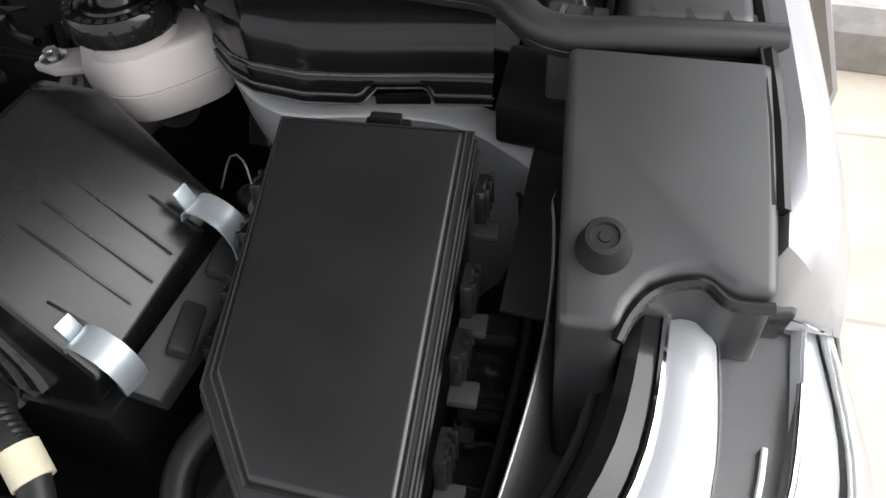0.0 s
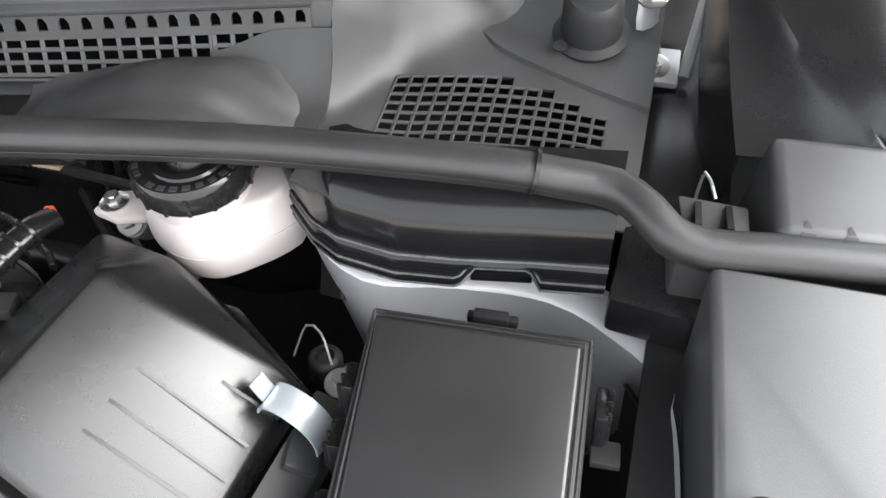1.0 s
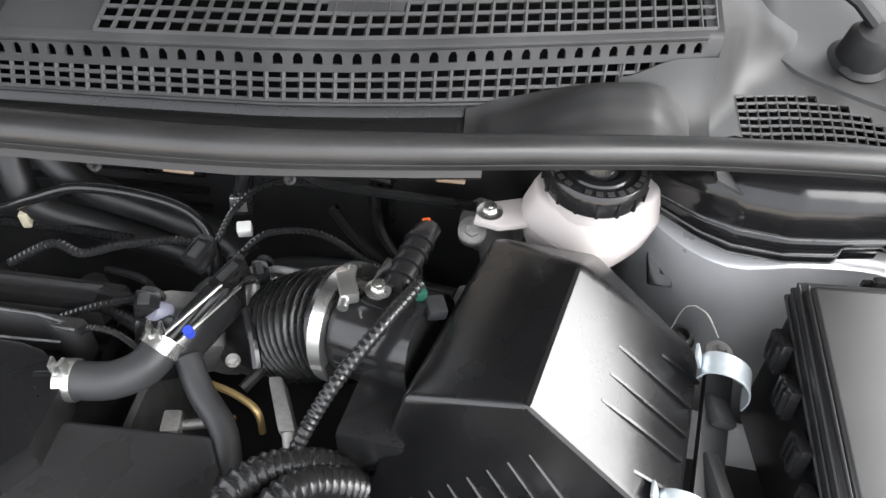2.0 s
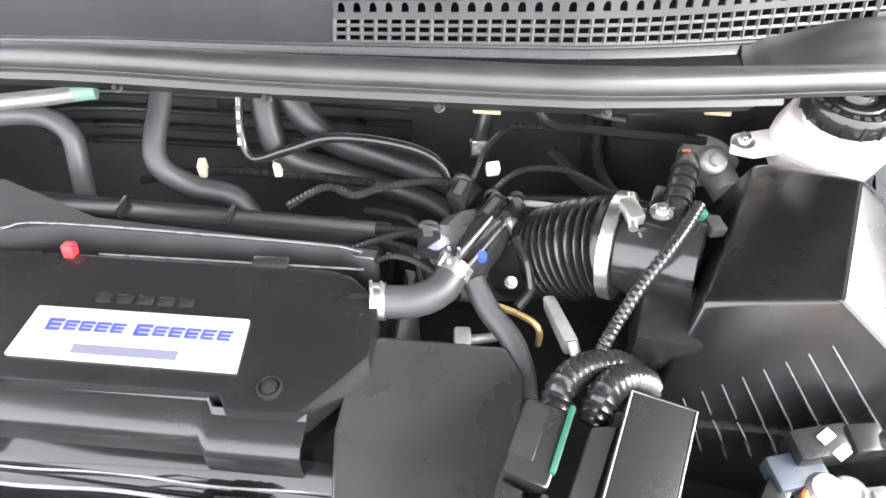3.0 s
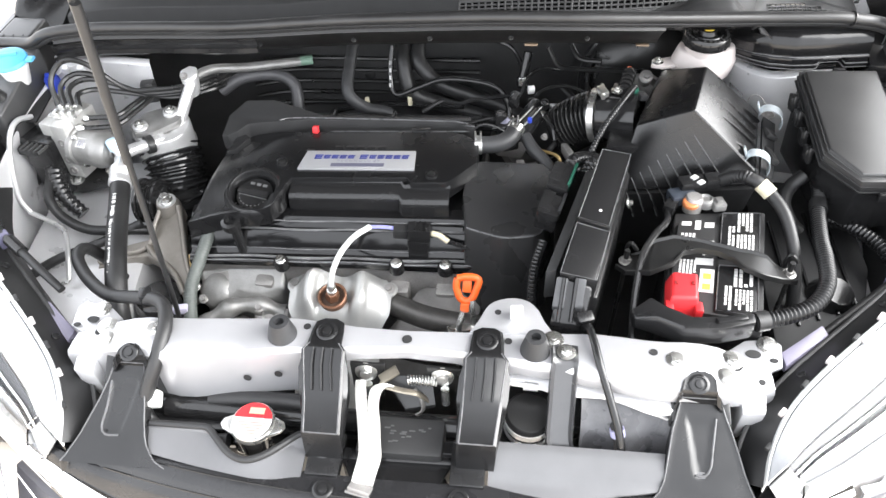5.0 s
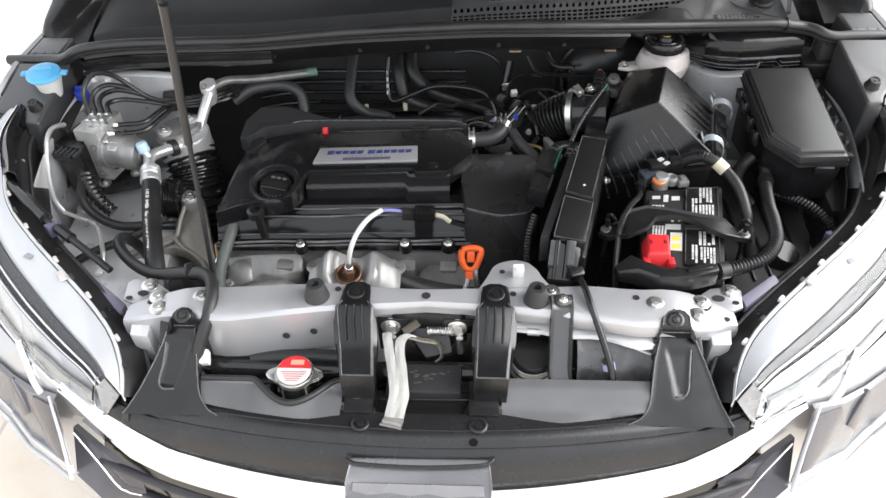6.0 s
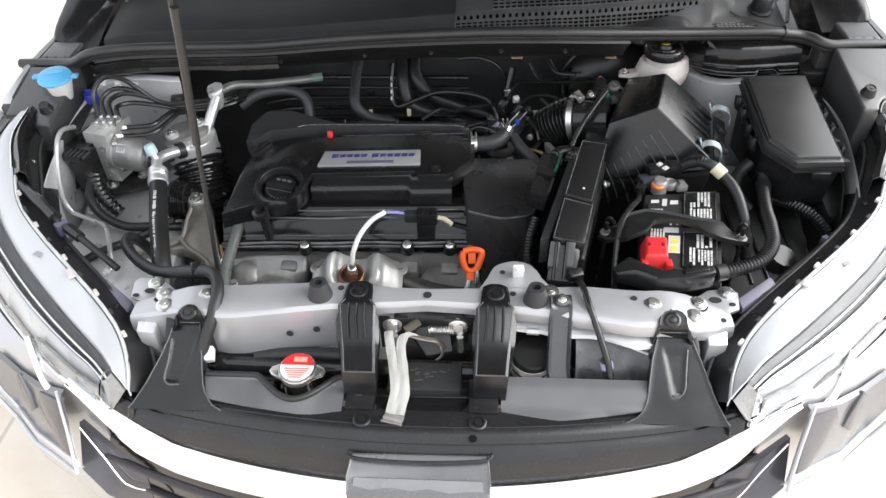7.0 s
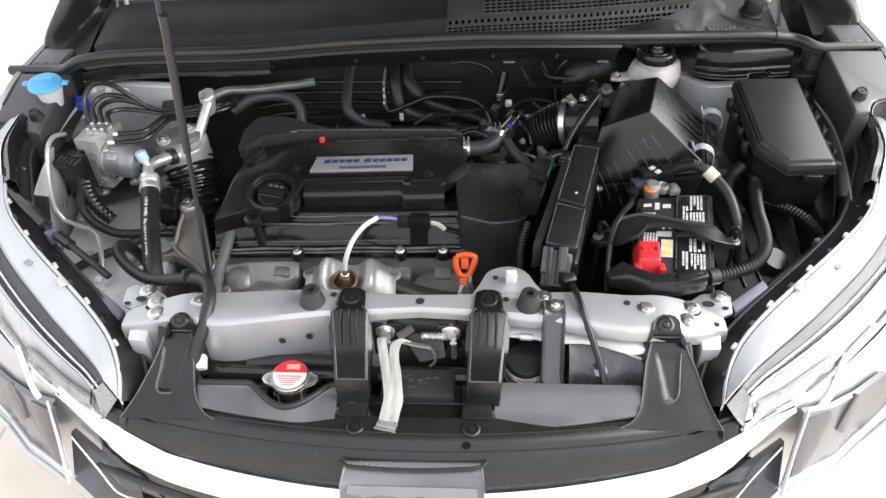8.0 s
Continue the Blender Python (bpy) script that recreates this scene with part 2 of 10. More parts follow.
def rod(bm, a, b, r, n=10, r1=None):
    return sweep(bm, [Vector(a), Vector(b)], [r, r if r1 is None else r1], n)


def shell_out(t, th):
    """Give an open surface thickness by a second skin th below it."""
    t.normal_update()
    faces = t.faces[:]
    low = {v: t.verts.new(v.co - v.normal * th) for v in t.verts[:]}
    rim = [e for e in t.edges if len(e.link_faces) == 1]
    sides = [(lp.vert, lp.link_loop_next.vert) for e in rim for lp in e.link_loops]
    for f in faces:
        t.faces.new([low[v] for v in reversed(f.verts[:])])
    for a, c in sides:
        t.faces.new((c, a, low[a], low[c]))


def sheet(bm, rows, th=0.0015):
    """A thin shell through a grid of points."""
    t = bmesh.new()
    V = [[t.verts.new(p) for p in row] for row in rows]
    for a, b in zip(V, V[1:]):
        for i in range(len(a) - 1):
            t.faces.new((a[i], a[i + 1], b[i + 1], b[i]))
    bmesh.ops.recalc_face_normals(t, faces=t.faces)
    if th:
        shell_out(t, th)
    return join(bm, t)


def hex_bolt(bm, c, axis=(0, 0, 1), r=0.006, flange=1.7, h=0.005):
    """A flanged hexagon bolt head, base at c."""
    lathe(bm, [(0, 0), (r * flange, 0), (r * flange, 0.0012), (r * 1.15, 0.0022)], c, axis, 18)
    t = bmesh.new()
    bmesh.ops.create_cone(t, cap_ends=True, segments=6, radius1=r, radius2=r * 0.93, depth=h)
    bmesh.ops.transform(t, matrix=axis_matrix(c, axis) @ Matrix.Translation((0, 0, 0.0015 + h / 2)), verts=t.verts)
    join(bm, t)
    lathe(bm, [(r * 0.5, h + 0.0014), (r * 0.5, h + 0.0022), (0, h + 0.0022)], c, axis, 12)
    return bm


def bolt_thing(c, axis=(0, 0, 1), r=0.006, material=None, label="zinc-plated flanged hexagon bolt", group="bolts"):
    return single("bolt", hex_bolt(bmesh.new(), c, axis, r), material or ZINC, label, "bolt", group)


def band(bm, c, axis, r, w, t=0.0012, n=28):
    """A hose clamp band round an axis."""
    lathe(bm, [(r, -w / 2), (r + t, -w / 2), (r + t, w / 2), (r, w / 2), (r, -w / 2)], c, axis, n)
    return bm


def curve_y(x):
    """The bowed front of the car, as seen from above."""
    return -0.173 + 0.36 * x * x


def lerp(a, b, t):
    return a + (b - a) * t


def lettering(words, size, m, depth=0.0004):
    """Words in the built-in font as a mesh, centred, laid by the pose m."""
    cu = bpy.data.curves.new("words", "FONT")
    cu.body, cu.size, cu.extrude = words, size, depth
    cu.align_x, cu.align_y = "CENTER", "CENTER"
    ob = new("words", cu)
    dg = bpy.context.evaluated_depsgraph_get()
    me = bpy.data.meshes.new_from_object(ob.evaluated_get(dg))
    bpy.data.objects.remove(ob)
    bpy.data.curves.remove(cu)
    bm = bmesh.new()
    bm.from_mesh(me)
    bpy.data.meshes.remove(me)
    bmesh.ops.transform(bm, matrix=m, verts=bm.verts)
    return bm


def mirror_bm(bm, dx=0.0, dy=0.0, dz=0.0):
    for v in bm.verts:
        v.co = Vector((-v.co.x + dx, v.co.y + dy, v.co.z + dz))
    bmesh.ops.reverse_faces(bm, faces=bm.faces)
    return bm

# ---------- ground and car body ----------
g = bmesh.new()
bmesh.ops.create_grid(g, x_segments=2, y_segments=2, size=60)
single("ground", g, ground_material(), "beige square paving under and round the car", "ground", kind="structure")
g = bmesh.new()
box(g, (2.6, 2.05, 0.06), (3.0, 0.14, 0.12), (0, 0, -4), 0.01)
single("kerb", g, surface("grey_concrete", (0.30, 0.28, 0.26), 0.7, bump=0.3), "low grey concrete kerb on the paving", "kerb", kind="structure")
g = bmesh.new()
box(g, (2.8, 3.2, 0.03), (3.4, 2.1, 0.06), (0, 0, -4), 0.01)
single("pavement", g, surface("pale_concrete", (0.62, 0.61, 0.58), 0.7, bump=0.3), "pale concrete pavement behind the kerb", "pavement", kind="structure")

car = thing("car_body", "silver car body with an open empty-framed engine bay", "car", (0, 0.6, 0))
LEFT = (0.0, -0.015, -0.02)
LEFT_WING = (0.0, -0.005, -0.045)


def gap_z(y):
    return 1.0405 + 0.35 * (min(y, 0.50) - 0.412) + 0.10 * max(0.0, y - 0.50)


def wing_edge(y):
    """The inner edge of the fender: it bends inwards behind the strut tower."""
    return float(np.interp(y, [0.39, 0.41, 0.433, 0.467, 0.51, 0.537, 0.566, 0.60, 0.628, 0.80, 1.45], [0.790, 0.788, 0.786, 0.783, 0.776, 0.773, 0.771, 0.768, 0.763, 0.760, 0.800]))


def fender():
    rows = []
    prof = [(-0.010, -0.030), (-0.004, -0.002), (0.003, 0.001), (0.011, -0.003), (0.021, -0.013), (0.031, -0.034), (0.042, -0.075), (0.054, -0.15), (0.064, -0.27), (0.068, -0.42), (0.06, -0.55)]
    for i in range(15):
        y = 0.412 + 1.0 * (i / 14) ** 1.5
        rows.append([(wing_edge(y) + dx, y, gap_z(y) + dz) for dx, dz in prof])
    # the front edge dips to the headlight
    dip = (0.0, -0.004, -0.014, -0.020, -0.020, -0.012, -0.004, 0, 0, 0, 0)
    rows[0] = [(x, y, z + d) for (x, y, z), d in zip(rows[0], dip)]
    rows.insert(1, [tuple(lerp(u, v, 0.4) for u, v in zip(p, q)) for p, q in zip(rows[0], rows[1])])
    rows.insert(0, [(x, 0.404, min(z - 0.004, 0.986)) for x, y, z in rows[0]])
    return sheet(bmesh.new(), rows, 0.0012)


part("fender", fender(), SILVER, car, "silver painted front fender")
part("fender", mirror_bm(fender(), *LEFT_WING), SILVER, car, "silver painted front fender")


def apron(first=0, drop=0.0):
    """Inner wing: the strut tower's wall under the cowl and the side wall to the front."""
    path = [(0.42, 0.66), (0.432, 0.58), (0.452, 0.535), (0.497, 0.508), (0.555, 0.515), (0.605, 0.518), (0.642, 0.504), (0.672, 0.478), (0.684, 0.40), (0.676, 0.30), (0.655, 0.20), (0.60, 0.11), (0.52, 0.05), (0.44, 0.00)]
    tops = [1.0, 1.0, 0.995, 0.990, 0.990, 0.988, 0.985, 0.98, 0.972, 0.955, 0.93, 0.91, 0.89, 0.87]
    q = smooth_path([(x, y, z - (drop if 0.1 < y < 0.45 else 0.5 * drop if y < 0.49 else 0)) for (x, y), z in zip(path, tops)][first:], 0.012)
    wide = [1.0 if p.y > 0.475 else 0.2 for p in q]
    rows = [[p + Vector((0.010 * w, 0.022 * w, 0.001)) for p, w in zip(q, wide)], [p + Vector((0.006 * w, 0.013 * w, 0.005)) for p, w in zip(q, wide)], [p + Vector((0.002 * w, 0.003 * w, 0.003)) for p, w in zip(q, wide)], list(q)]
    for d in (0.006, 0.10, 0.22, 0.36):
        rows.append([p - Vector((-0.12 * d, -0.06 * d, d)) for p in q])
    return sheet(bmesh.new(), rows, 0.0015)


part("apron", apron(), SILVER_IN, car, "silver painted inner wing panel")
part("apron", mirror_bm(apron(3, 0.030), 0, -0.015, 0.002), SILVER_IN, car, "silver painted inner wing panel")
# black sheet over the inner wing beside the fuse box, standing in for shade
b = bmesh.new()
lq = smooth_path([(0.655, 0.490, 0.966), (0.668, 0.468, 0.962), (0.676, 0.40, 0.952), (0.669, 0.30, 0.930), (0.652, 0.235, 0.905)], 0.012)
sheet(b, [[p + Vector((-0.002, -0.001, 0.002)) for p in lq], list(lq), [p + Vector((0.002, 0, -0.05)) for p in lq], [p + Vector((-0.012, 0, -0.09)) for p in lq], [p + Vector((-0.030, 0, -0.115)) for p in lq]], 0.002)
part("wing_shade_sheet", b, PLASTIC_MATT, car, "black sheet on the inner wing in place of its shade")
# ledge of the chassis leg between the wing and the engine
for s, (dx, dy, dz) in ((1, (0, 0, 0)), (-1, LEFT)):
    b = bmesh.new()
    hull8(b, [(0.44, 0.0, 0.79), (0.67, 0.16, 0.80), (0.69, 0.46, 0.83), (0.50, 0.50, 0.83), (0.47, 0.20, 0.79)],
          [(0.44, 0.0, 0.60), (0.67, 0.16, 0.60), (0.69, 0.46, 0.60), (0.50, 0.50, 0.60), (0.47, 0.20, 0.60)], 0.012)
    if s < 0:
        mirror_bm(b, dx, dy, dz)
    part("wheel_arch", b, SILVER_IN, car, "painted wheel arch panel below the inner wing")
# bulkhead
b = bmesh.new()
rows = [[(x, 0.70 - (0.02 if z < 0.7 else 0) + 0.012 * math.sin(x * 9), z) for x in [-0.72 + 0.09 * i for i in range(17)]] for z in (0.45, 0.6, 0.7, 0.8, 0.9, 0.98, 1.02)]
sheet(b, rows, 0.003)
# lens haze over the deep bay is put into this lifted black
VEILED = surface("veiled_black_paint", (0.040, 0.040, 0.0405), 0.55, vary=0.35, dust=0.01, bump=0.08, blotch=14)
bulk = part("bulkhead", b, VEILED, car, "black bulkhead behind the engine")
for k in range(5):
    b = bmesh.new()
    tube(b, [(-0.40, 0.676, 0.80 + 0.024 * k), (-0.30, 0.680, 0.812 + 0.024 * k), (0.04, 0.684, 0.812 + 0.024 * k)], 0.0042, 8, 0.03)
    part("bulkhead_pipe", b, STEEL_BLACK, bulk, "glossy black pipe along the bulkhead")
b = bmesh.new()
hull8(b, [(-0.40, -0.10, 0.51), (0.40, -0.10, 0.51), (0.58, 0.06, 0.51), (0.64, 0.75, 0.51), (-0.64, 0.75, 0.51), (-0.58, 0.06, 0.51)], [(-0.40, -0.10, 0.49), (0.40, -0.10, 0.49), (0.58, 0.06, 0.49), (0.64, 0.75, 0.49), (-0.64, 0.75, 0.49), (-0.58, 0.06, 0.49)], 0.005)
part("undertray", b, VEILED, car, "black plastic tray under the engine")

SEAL = [(0.777, 0.513, 1.068), (0.738, 0.508, 1.070), (0.700, 0.504, 1.071), (0.674, 0.501, 1.071), (0.657, 0.504, 1.074), (0.646, 0.514, 1.077), (0.630, 0.5245, 1.078), (0.605, 0.522, 1.082), (0.570, 0.5175, 1.087), (0.462, 0.505, 1.091), (0.371, 0.480, 1.101),
        (0.28, 0.450, 1.114), (0.19, 0.426, 1.125), (0.08, 0.420, 1.127), (0.0, 0.424, 1.122), (-0.15, 0.448, 1.103), (-0.30, 0.470, 1.080), (-0.357, 0.476, 1.074), (-0.489, 0.486, 1.066), (-0.58, 0.486, 1.062),
        (-0.645, 0.478, 1.056), (-0.685, 0.488, 1.034), (-0.73, 0.500, 1.026), (-0.80, 0.506, 1.022)]
SX = [p[0] for p in SEAL][::-1]
SY = [p[1] for p in SEAL][::-1]
SZ = [p[2] for p in SEAL][::-1]


def cowl(x, dy, dz):
    """A point behind the hood seal: dy back, dz up from it."""
    return (x, float(np.interp(x, SX, SY)) + dy, float(np.interp(x, SX, SZ)) + dz)


# flange of the cowl under the seal
b = bmesh.new()
xs = [-0.64 + 0.032 * i for i in range(31)]
sheet(b, [[cowl(x, *p) for x in xs] for p in ((0.066, -0.072), (0.050, -0.066), (0.044, -0.058), (0.022, -0.036), (0.006, -0.024), (-0.002, -0.019), (0.002, -0.012), (0.03, -0.012))], 0.002)
flange = part("cowl_flange", b, surface("grey_oversprayed_steel", (0.013, 0.0125, 0.0125), 0.42, metal=0.0, vary=0.3, bump=0.05), car, "dark grey oversprayed steel cowl flange")
for x in (0.300, 0.130, -0.41):
    b = bmesh.new()
    c = cowl(x, 0.060, -0.0735)
    box(b, c, (0.020, 0.008, 0.0035), (0, 0, 0), 0.0015, 3)
    part("sealer_patch", b, PRIMER, flange, "tan sealer patch")
for x in (-0.02, 0.10, -0.14, 0.21, -0.30):
    b = bmesh.new()
    hex_bolt(b, cowl(x, 0.026, -0.046), (0, -0.7, 0.7), 0.0022)
    part("screw", b, PLASTIC_MATT, flange)

b = bmesh.new()
tube(b, SEAL, 0.0096, 12, 0.012, flat=0.88)
q = smooth_path([Vector(p) + Vector((0, 0.002, -0.009)) for p in SEAL], 0.02)
sweep(b, q, [0.006] * len(q), 8)
hood_seal = single("hood_seal", b, surface("weathered_black_rubber", (0.024, 0.024, 0.0245), 0.38, dust=0.005, bump=0.05), "black rubber hood seal along the cowl edge", "seal")
b = bmesh.new()
for p, q2 in (((0.592, 0.5200, 1.0843), (0.594, 0.5203, 1.0839)),):
    rod(b, p, q2, 0.0112, 14)
part("joint", b, PLASTIC, hood_seal, "moulded joint ring")

# ---------- cowl panel with its grilles ----------
cowl_panel = thing("windscreen_cowl", "black plastic windscreen cowl with air grilles", "cowl", (0, 0.6, 1.05))
# near-black for trays and holes: the shade inside is in the colour
SHADE_BLACK = surface("shade_black_plastic", (0.005, 0.005, 0.005), 0.7, vary=0.2, bump=0.0, spec=0.1)
COWL = surface("satin_weathered_cowl_plastic", (0.056, 0.056, 0.057), 0.48, dust=0.010, bump=0.035, grain=1500, spec=0.4)


def screen(x, dy, dz):
    """A point of the panel: it rises less than the seal towards the middle of the car."""
    rise = float(np.interp(x, [-0.1, 0.085, 0.235, 0.366, 0.457, 0.48], [-0.026, -0.020, -0.0125, -0.001, 0.0078, 0.009]))
    return cowl(x, dy, dz + rise * float(np.interp(dy, [0.05, 0.0745, 0.083], [0.0, 0.65, 1.0])))


xs = [-0.66 + 0.03 * i for i in range(38)]
xs = [x for x in xs if x <= 0.4651] + [0.468]
b = bmesh.new()
prof = [(0.008, -0.016), (0.026, -0.030), (0.060, -0.029), (0.070, -0.027), (0.0735, -0.0215), (0.0745, -0.019)]
sheet(b, [[screen(x, *p) for x in xs] for p in prof], 0.002)
part("front_shelf", b, PLASTIC, cowl_panel)
b = bmesh.new()
q = [Vector(screen(-0.60 + 0.033 * i, 0.0738, -0.0190)) for i in range(29)]
sweep(b, q, [0.0012] * len(q), 6)
part("lip_bead", b, COWL, cowl_panel, "thin shiny lip along the shelf")
# left part without openings, and the strips round the lattices
GX0, GX1 = 0.02, 0.458
WALL = [(0.0745, -0.019), (0.083, 0.004), (0.0856, 0.0165), (0.0866, 0.0186), (0.090, 0.0205), (0.20, 0.046)]
b = bmesh.new()
xl = [-0.66 + 0.034 * i for i in range(21)]
sheet(b, [[screen(x, *p) for x in xl] for p in WALL], 0.002)
part("left_strip", b, PLASTIC_MATT, cowl_panel, "closed black end of the cowl panel")
b = bmesh.new()
xr = [GX0 + (GX1 - GX0) * i / 16 for i in range(17)]
sheet(b, [[screen(x, *p) for x in xr] for p in [(0.0856, 0.0165), (0.0852, 0.0180), (0.0864, 0.0192), (0.0885, 0.0196), (0.0895, 0.0206), (0.0915, 0.0210)]], 0.002)
sheet(b, [[screen(x, *p) for x in xr] for p in [(0.158, 0.038), (0.165, 0.040), (0.21, 0.052)]], 0.002)
sheet(b, [[screen(x, *p) for x in [GX0, 0.04, 0.06, 0.085 ]] for p in [(0.0913, 0.0212), (0.125, 0.030), (0.160, 0.0385)]], 0.002)
sheet(b, [[screen(x, *p) for x in [0.217, 0.232, 0.247, 0.262]] for p in [(0.111, 0.0275), (0.135, 0.0335), (0.160, 0.0395)]], 0.002)
sheet(b, [[screen(x, *p) for x in [GX1 - 0.002, GX1 + 0.004, 0.468]] for p in WALL[1:]], 0.002)
part("upper_strip", b, COWL, cowl_panel)
# closed swept corner between the openings and the end section
b = bmesh.new()
flat_p = [(0.050, -0.0295), (0.062, -0.0285), (0.070, -0.0265), (0.0735, -0.0205), (0.0762, -0.0125), (0.0790, -0.0055)]
fill_p = [(0.040, -0.0285), (0.054, -0.0265), (0.064, -0.0215), (0.072, -0.0130), (0.0775, -0.0055), (0.0822, 0.0045)]
rows = []
for pa, pb in zip(flat_p, fill_p):
    row = []
    for i in range(13):
        x = 0.402 + 0.066 * i / 12
        k = min(1.0, max(0.0, (x - 0.402) / 0.040))
        k = k * k * (3 - 2 * k)
        row.append(screen(x, lerp(pa[0], pb[0], k), lerp(pa[1], pb[1], k) + 0.0012))
    rows.append(row)
sheet(b, rows, 0.002)
part("swept_corner", b, PLASTIC_GREY, cowl_panel)
# upright strip with a row of arched openings
b = bmesh.new()
AP = 0.0112
levels = [(0.0828, 0.0035), (0.0840, 0.0082), (0.0850, 0.0122), (0.0855, 0.0152), (0.0856, 0.0165)]
for k in range(int((GX1 - GX0) / AP)):
    x0 = GX0 + AP * k
    cuts = [x0, x0 + 0.0030, x0 + 0.0044, x0 + 0.0070, x0 + 0.0084, x0 + AP]
    for m, (lo, hi) in enumerate(zip(levels, levels[1:])):
        for c, (u0, u1) in enumerate(zip(cuts, cuts[1:])):
            if m == 1 and c in (1, 2, 3) or m == 2 and c == 2:
                continue
            pts = [screen(u0, *lo), screen(u1, *lo), screen(u1, *hi), screen(u0, *hi)]
            if m == 2 and c == 1:
                pts = [screen(u0, *lo), screen(u1, *hi), screen(u0, *hi)]
            if m == 2 and c == 3:
                pts = [screen(u1, *lo), screen(u1, *hi), screen(u0, *hi)]
            b.faces.new([b.verts.new(q) for q in pts])
bmesh.ops.remove_doubles(b, verts=b.verts, dist=1e-5)
bmesh.ops.recalc_face_normals(b, faces=b.faces)
shell_out(b, 0.002)
part("arch_strip", b, COWL, cowl_panel, "strip with a row of arched openings")


def lattice(b, a, c, rows, pitch, x0, x1, w=0.0026, slant=0.0):
    """Bars along the cowl and short bars across, from offset a to offset c."""
    n = int(round((x1 - x0) / pitch))
    x1 = x0 + pitch * n
    for k in range(rows + 1):
        d = (lerp(a[0], c[0], k / rows), lerp(a[1], c[1], k / rows))
        pts = [Vector(screen(x0 + slant * k / rows + (x1 - x0) * i / 20, *d)) for i in range(21)]
        sweep(b, pts, [w * 0.62] * 21, 4, capped=True)
    for i in range(n + 1):
        x = x0 + pitch * i
        sweep(b, [Vector(screen(x, *a)), Vector(screen(x + slant, *c))], [w * 0.62] * 2, 4)


b = bmesh.new()
lattice(b, (0.0752, -0.0165), (0.0830, 0.0045), 3, 0.0098, GX0, 0.404)
lattice(b, (0.0778, -0.0095), (0.0830, 0.0045), 2, 0.0098, 0.404, 0.454)
tagged(part("lower_grille", b, COWL, cowl_panel, "small square air openings"), kind="stuff")
b = bmesh.new()
lattice(b, (0.0915, 0.0210), (0.158, 0.0385), 7, 0.0105, 0.085, GX1)
tagged(part("upper_grille", b, COWL, cowl_panel, "wide band of square air openings"), kind="stuff")
# tray coloured near-black so the openings read as shaded
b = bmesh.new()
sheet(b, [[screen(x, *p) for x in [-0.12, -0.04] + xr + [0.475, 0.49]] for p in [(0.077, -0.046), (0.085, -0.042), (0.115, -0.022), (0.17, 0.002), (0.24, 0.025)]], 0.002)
part("drain_tray", b, SHADE_BLACK, cowl_panel, "tray coloured near-black for the shade under the air openings")


# end section beside the hinge, lower than the middle
def fan_y(x, r):
    """The slanted rows of the end grille: row r at x."""
    d = max(x - 0.487, 0.0)
    return 0.553 + 0.0072 * r + 0.46 * d - 1.55 * d * d


def corner(x, y):
    base = 1.058 - 0.15 * (x - 0.487) + 0.20 * (y - 0.583)
    edge = [screen(0.468, *d) for d in [(0.008, -0.016), (0.026, -0.028)] + fill_p + WALL[2:]]
    back = y - float(np.interp(x, [0.468, 0.495, 0.56], [0.0, 0.048, 0.095]))
    low = min(q[2] for q in edge)
    wall = max(0.0, float(np.interp(back, [q[1] for q in edge[3:]], [q[2] for q in edge[3:]])) - low)
    fade = float(np.interp(x, [0.468, 0.495, 0.525, 0.56], [1.0, 0.72, 0.30, 0.0]))
    high = base + wall * fade + (low - base) * max(0.0, 1 - (x - 0.468) / 0.04)
    return (x, y, high)


FX0, FX1, FR = 0.4945, 0.6195, 7
fx = [FX0 + (FX1 - FX0) * i / 15 for i in range(16)]


def fan_rows(x):
    """How far the openings reach back at x: the fan is cut off towards the hinge."""
    return FR if x < 0.56 else FR - 1 if x < 0.585 else FR - 2 if x < 0.605 else FR - 3


b = bmesh.new()
gx = [0.468, 0.472, 0.477, 0.482, 0.488] + fx + [0.626, 0.634, 0.642]
for x0, x1 in zip(gx, gx[1:]):
    inside = FX0 - 1e-6 <= x0 and x1 <= FX1 + 1e-6
    r = -6
    while r < 16:
        if not (inside and 0 <= r < fan_rows(0.5 * (x0 + x1))):
            q = [corner(x0, fan_y(x0, r)), corner(x1, fan_y(x1, r)), corner(x1, fan_y(x1, r + 1)), corner(x0, fan_y(x0, r + 1))]
            b.faces.new([b.verts.new(c) for c in q])
        r += 1
bmesh.ops.remove_doubles(b, verts=b.verts, dist=1e-5)
bmesh.ops.recalc_face_normals(b, faces=b.faces)
shell_out(b, 0.002)
part("end_section", b, PLASTIC_GREY, cowl_panel, "dark grey end of the cowl panel")
b = bmesh.new()
for r in range(FR + 1):
    pts = [Vector(corner(x, fan_y(x, r))) + Vector((0, 0, -0.0008)) for x in fx if r <= fan_rows(x)]
    sweep(b, pts, [0.0012] * len(pts), 6)
for x in fx:
    pts = [Vector(corner(x, fan_y(x, r))) + Vector((0, 0, -0.0008)) for r in range(fan_rows(x) + 1)]
    sweep(b, pts, [0.0012] * len(pts), 6)
tagged(part("end_grille", b, PLASTIC_GREY, cowl_panel, "fan of square air openings"), kind="stuff")
# near-black here too, for the shade under the fan
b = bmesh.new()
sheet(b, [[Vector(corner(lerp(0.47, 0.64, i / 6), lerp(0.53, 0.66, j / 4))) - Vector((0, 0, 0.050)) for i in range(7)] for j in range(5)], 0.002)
part("drain_tray", b, SHADE_BLACK, cowl_panel)
b = bmesh.new()
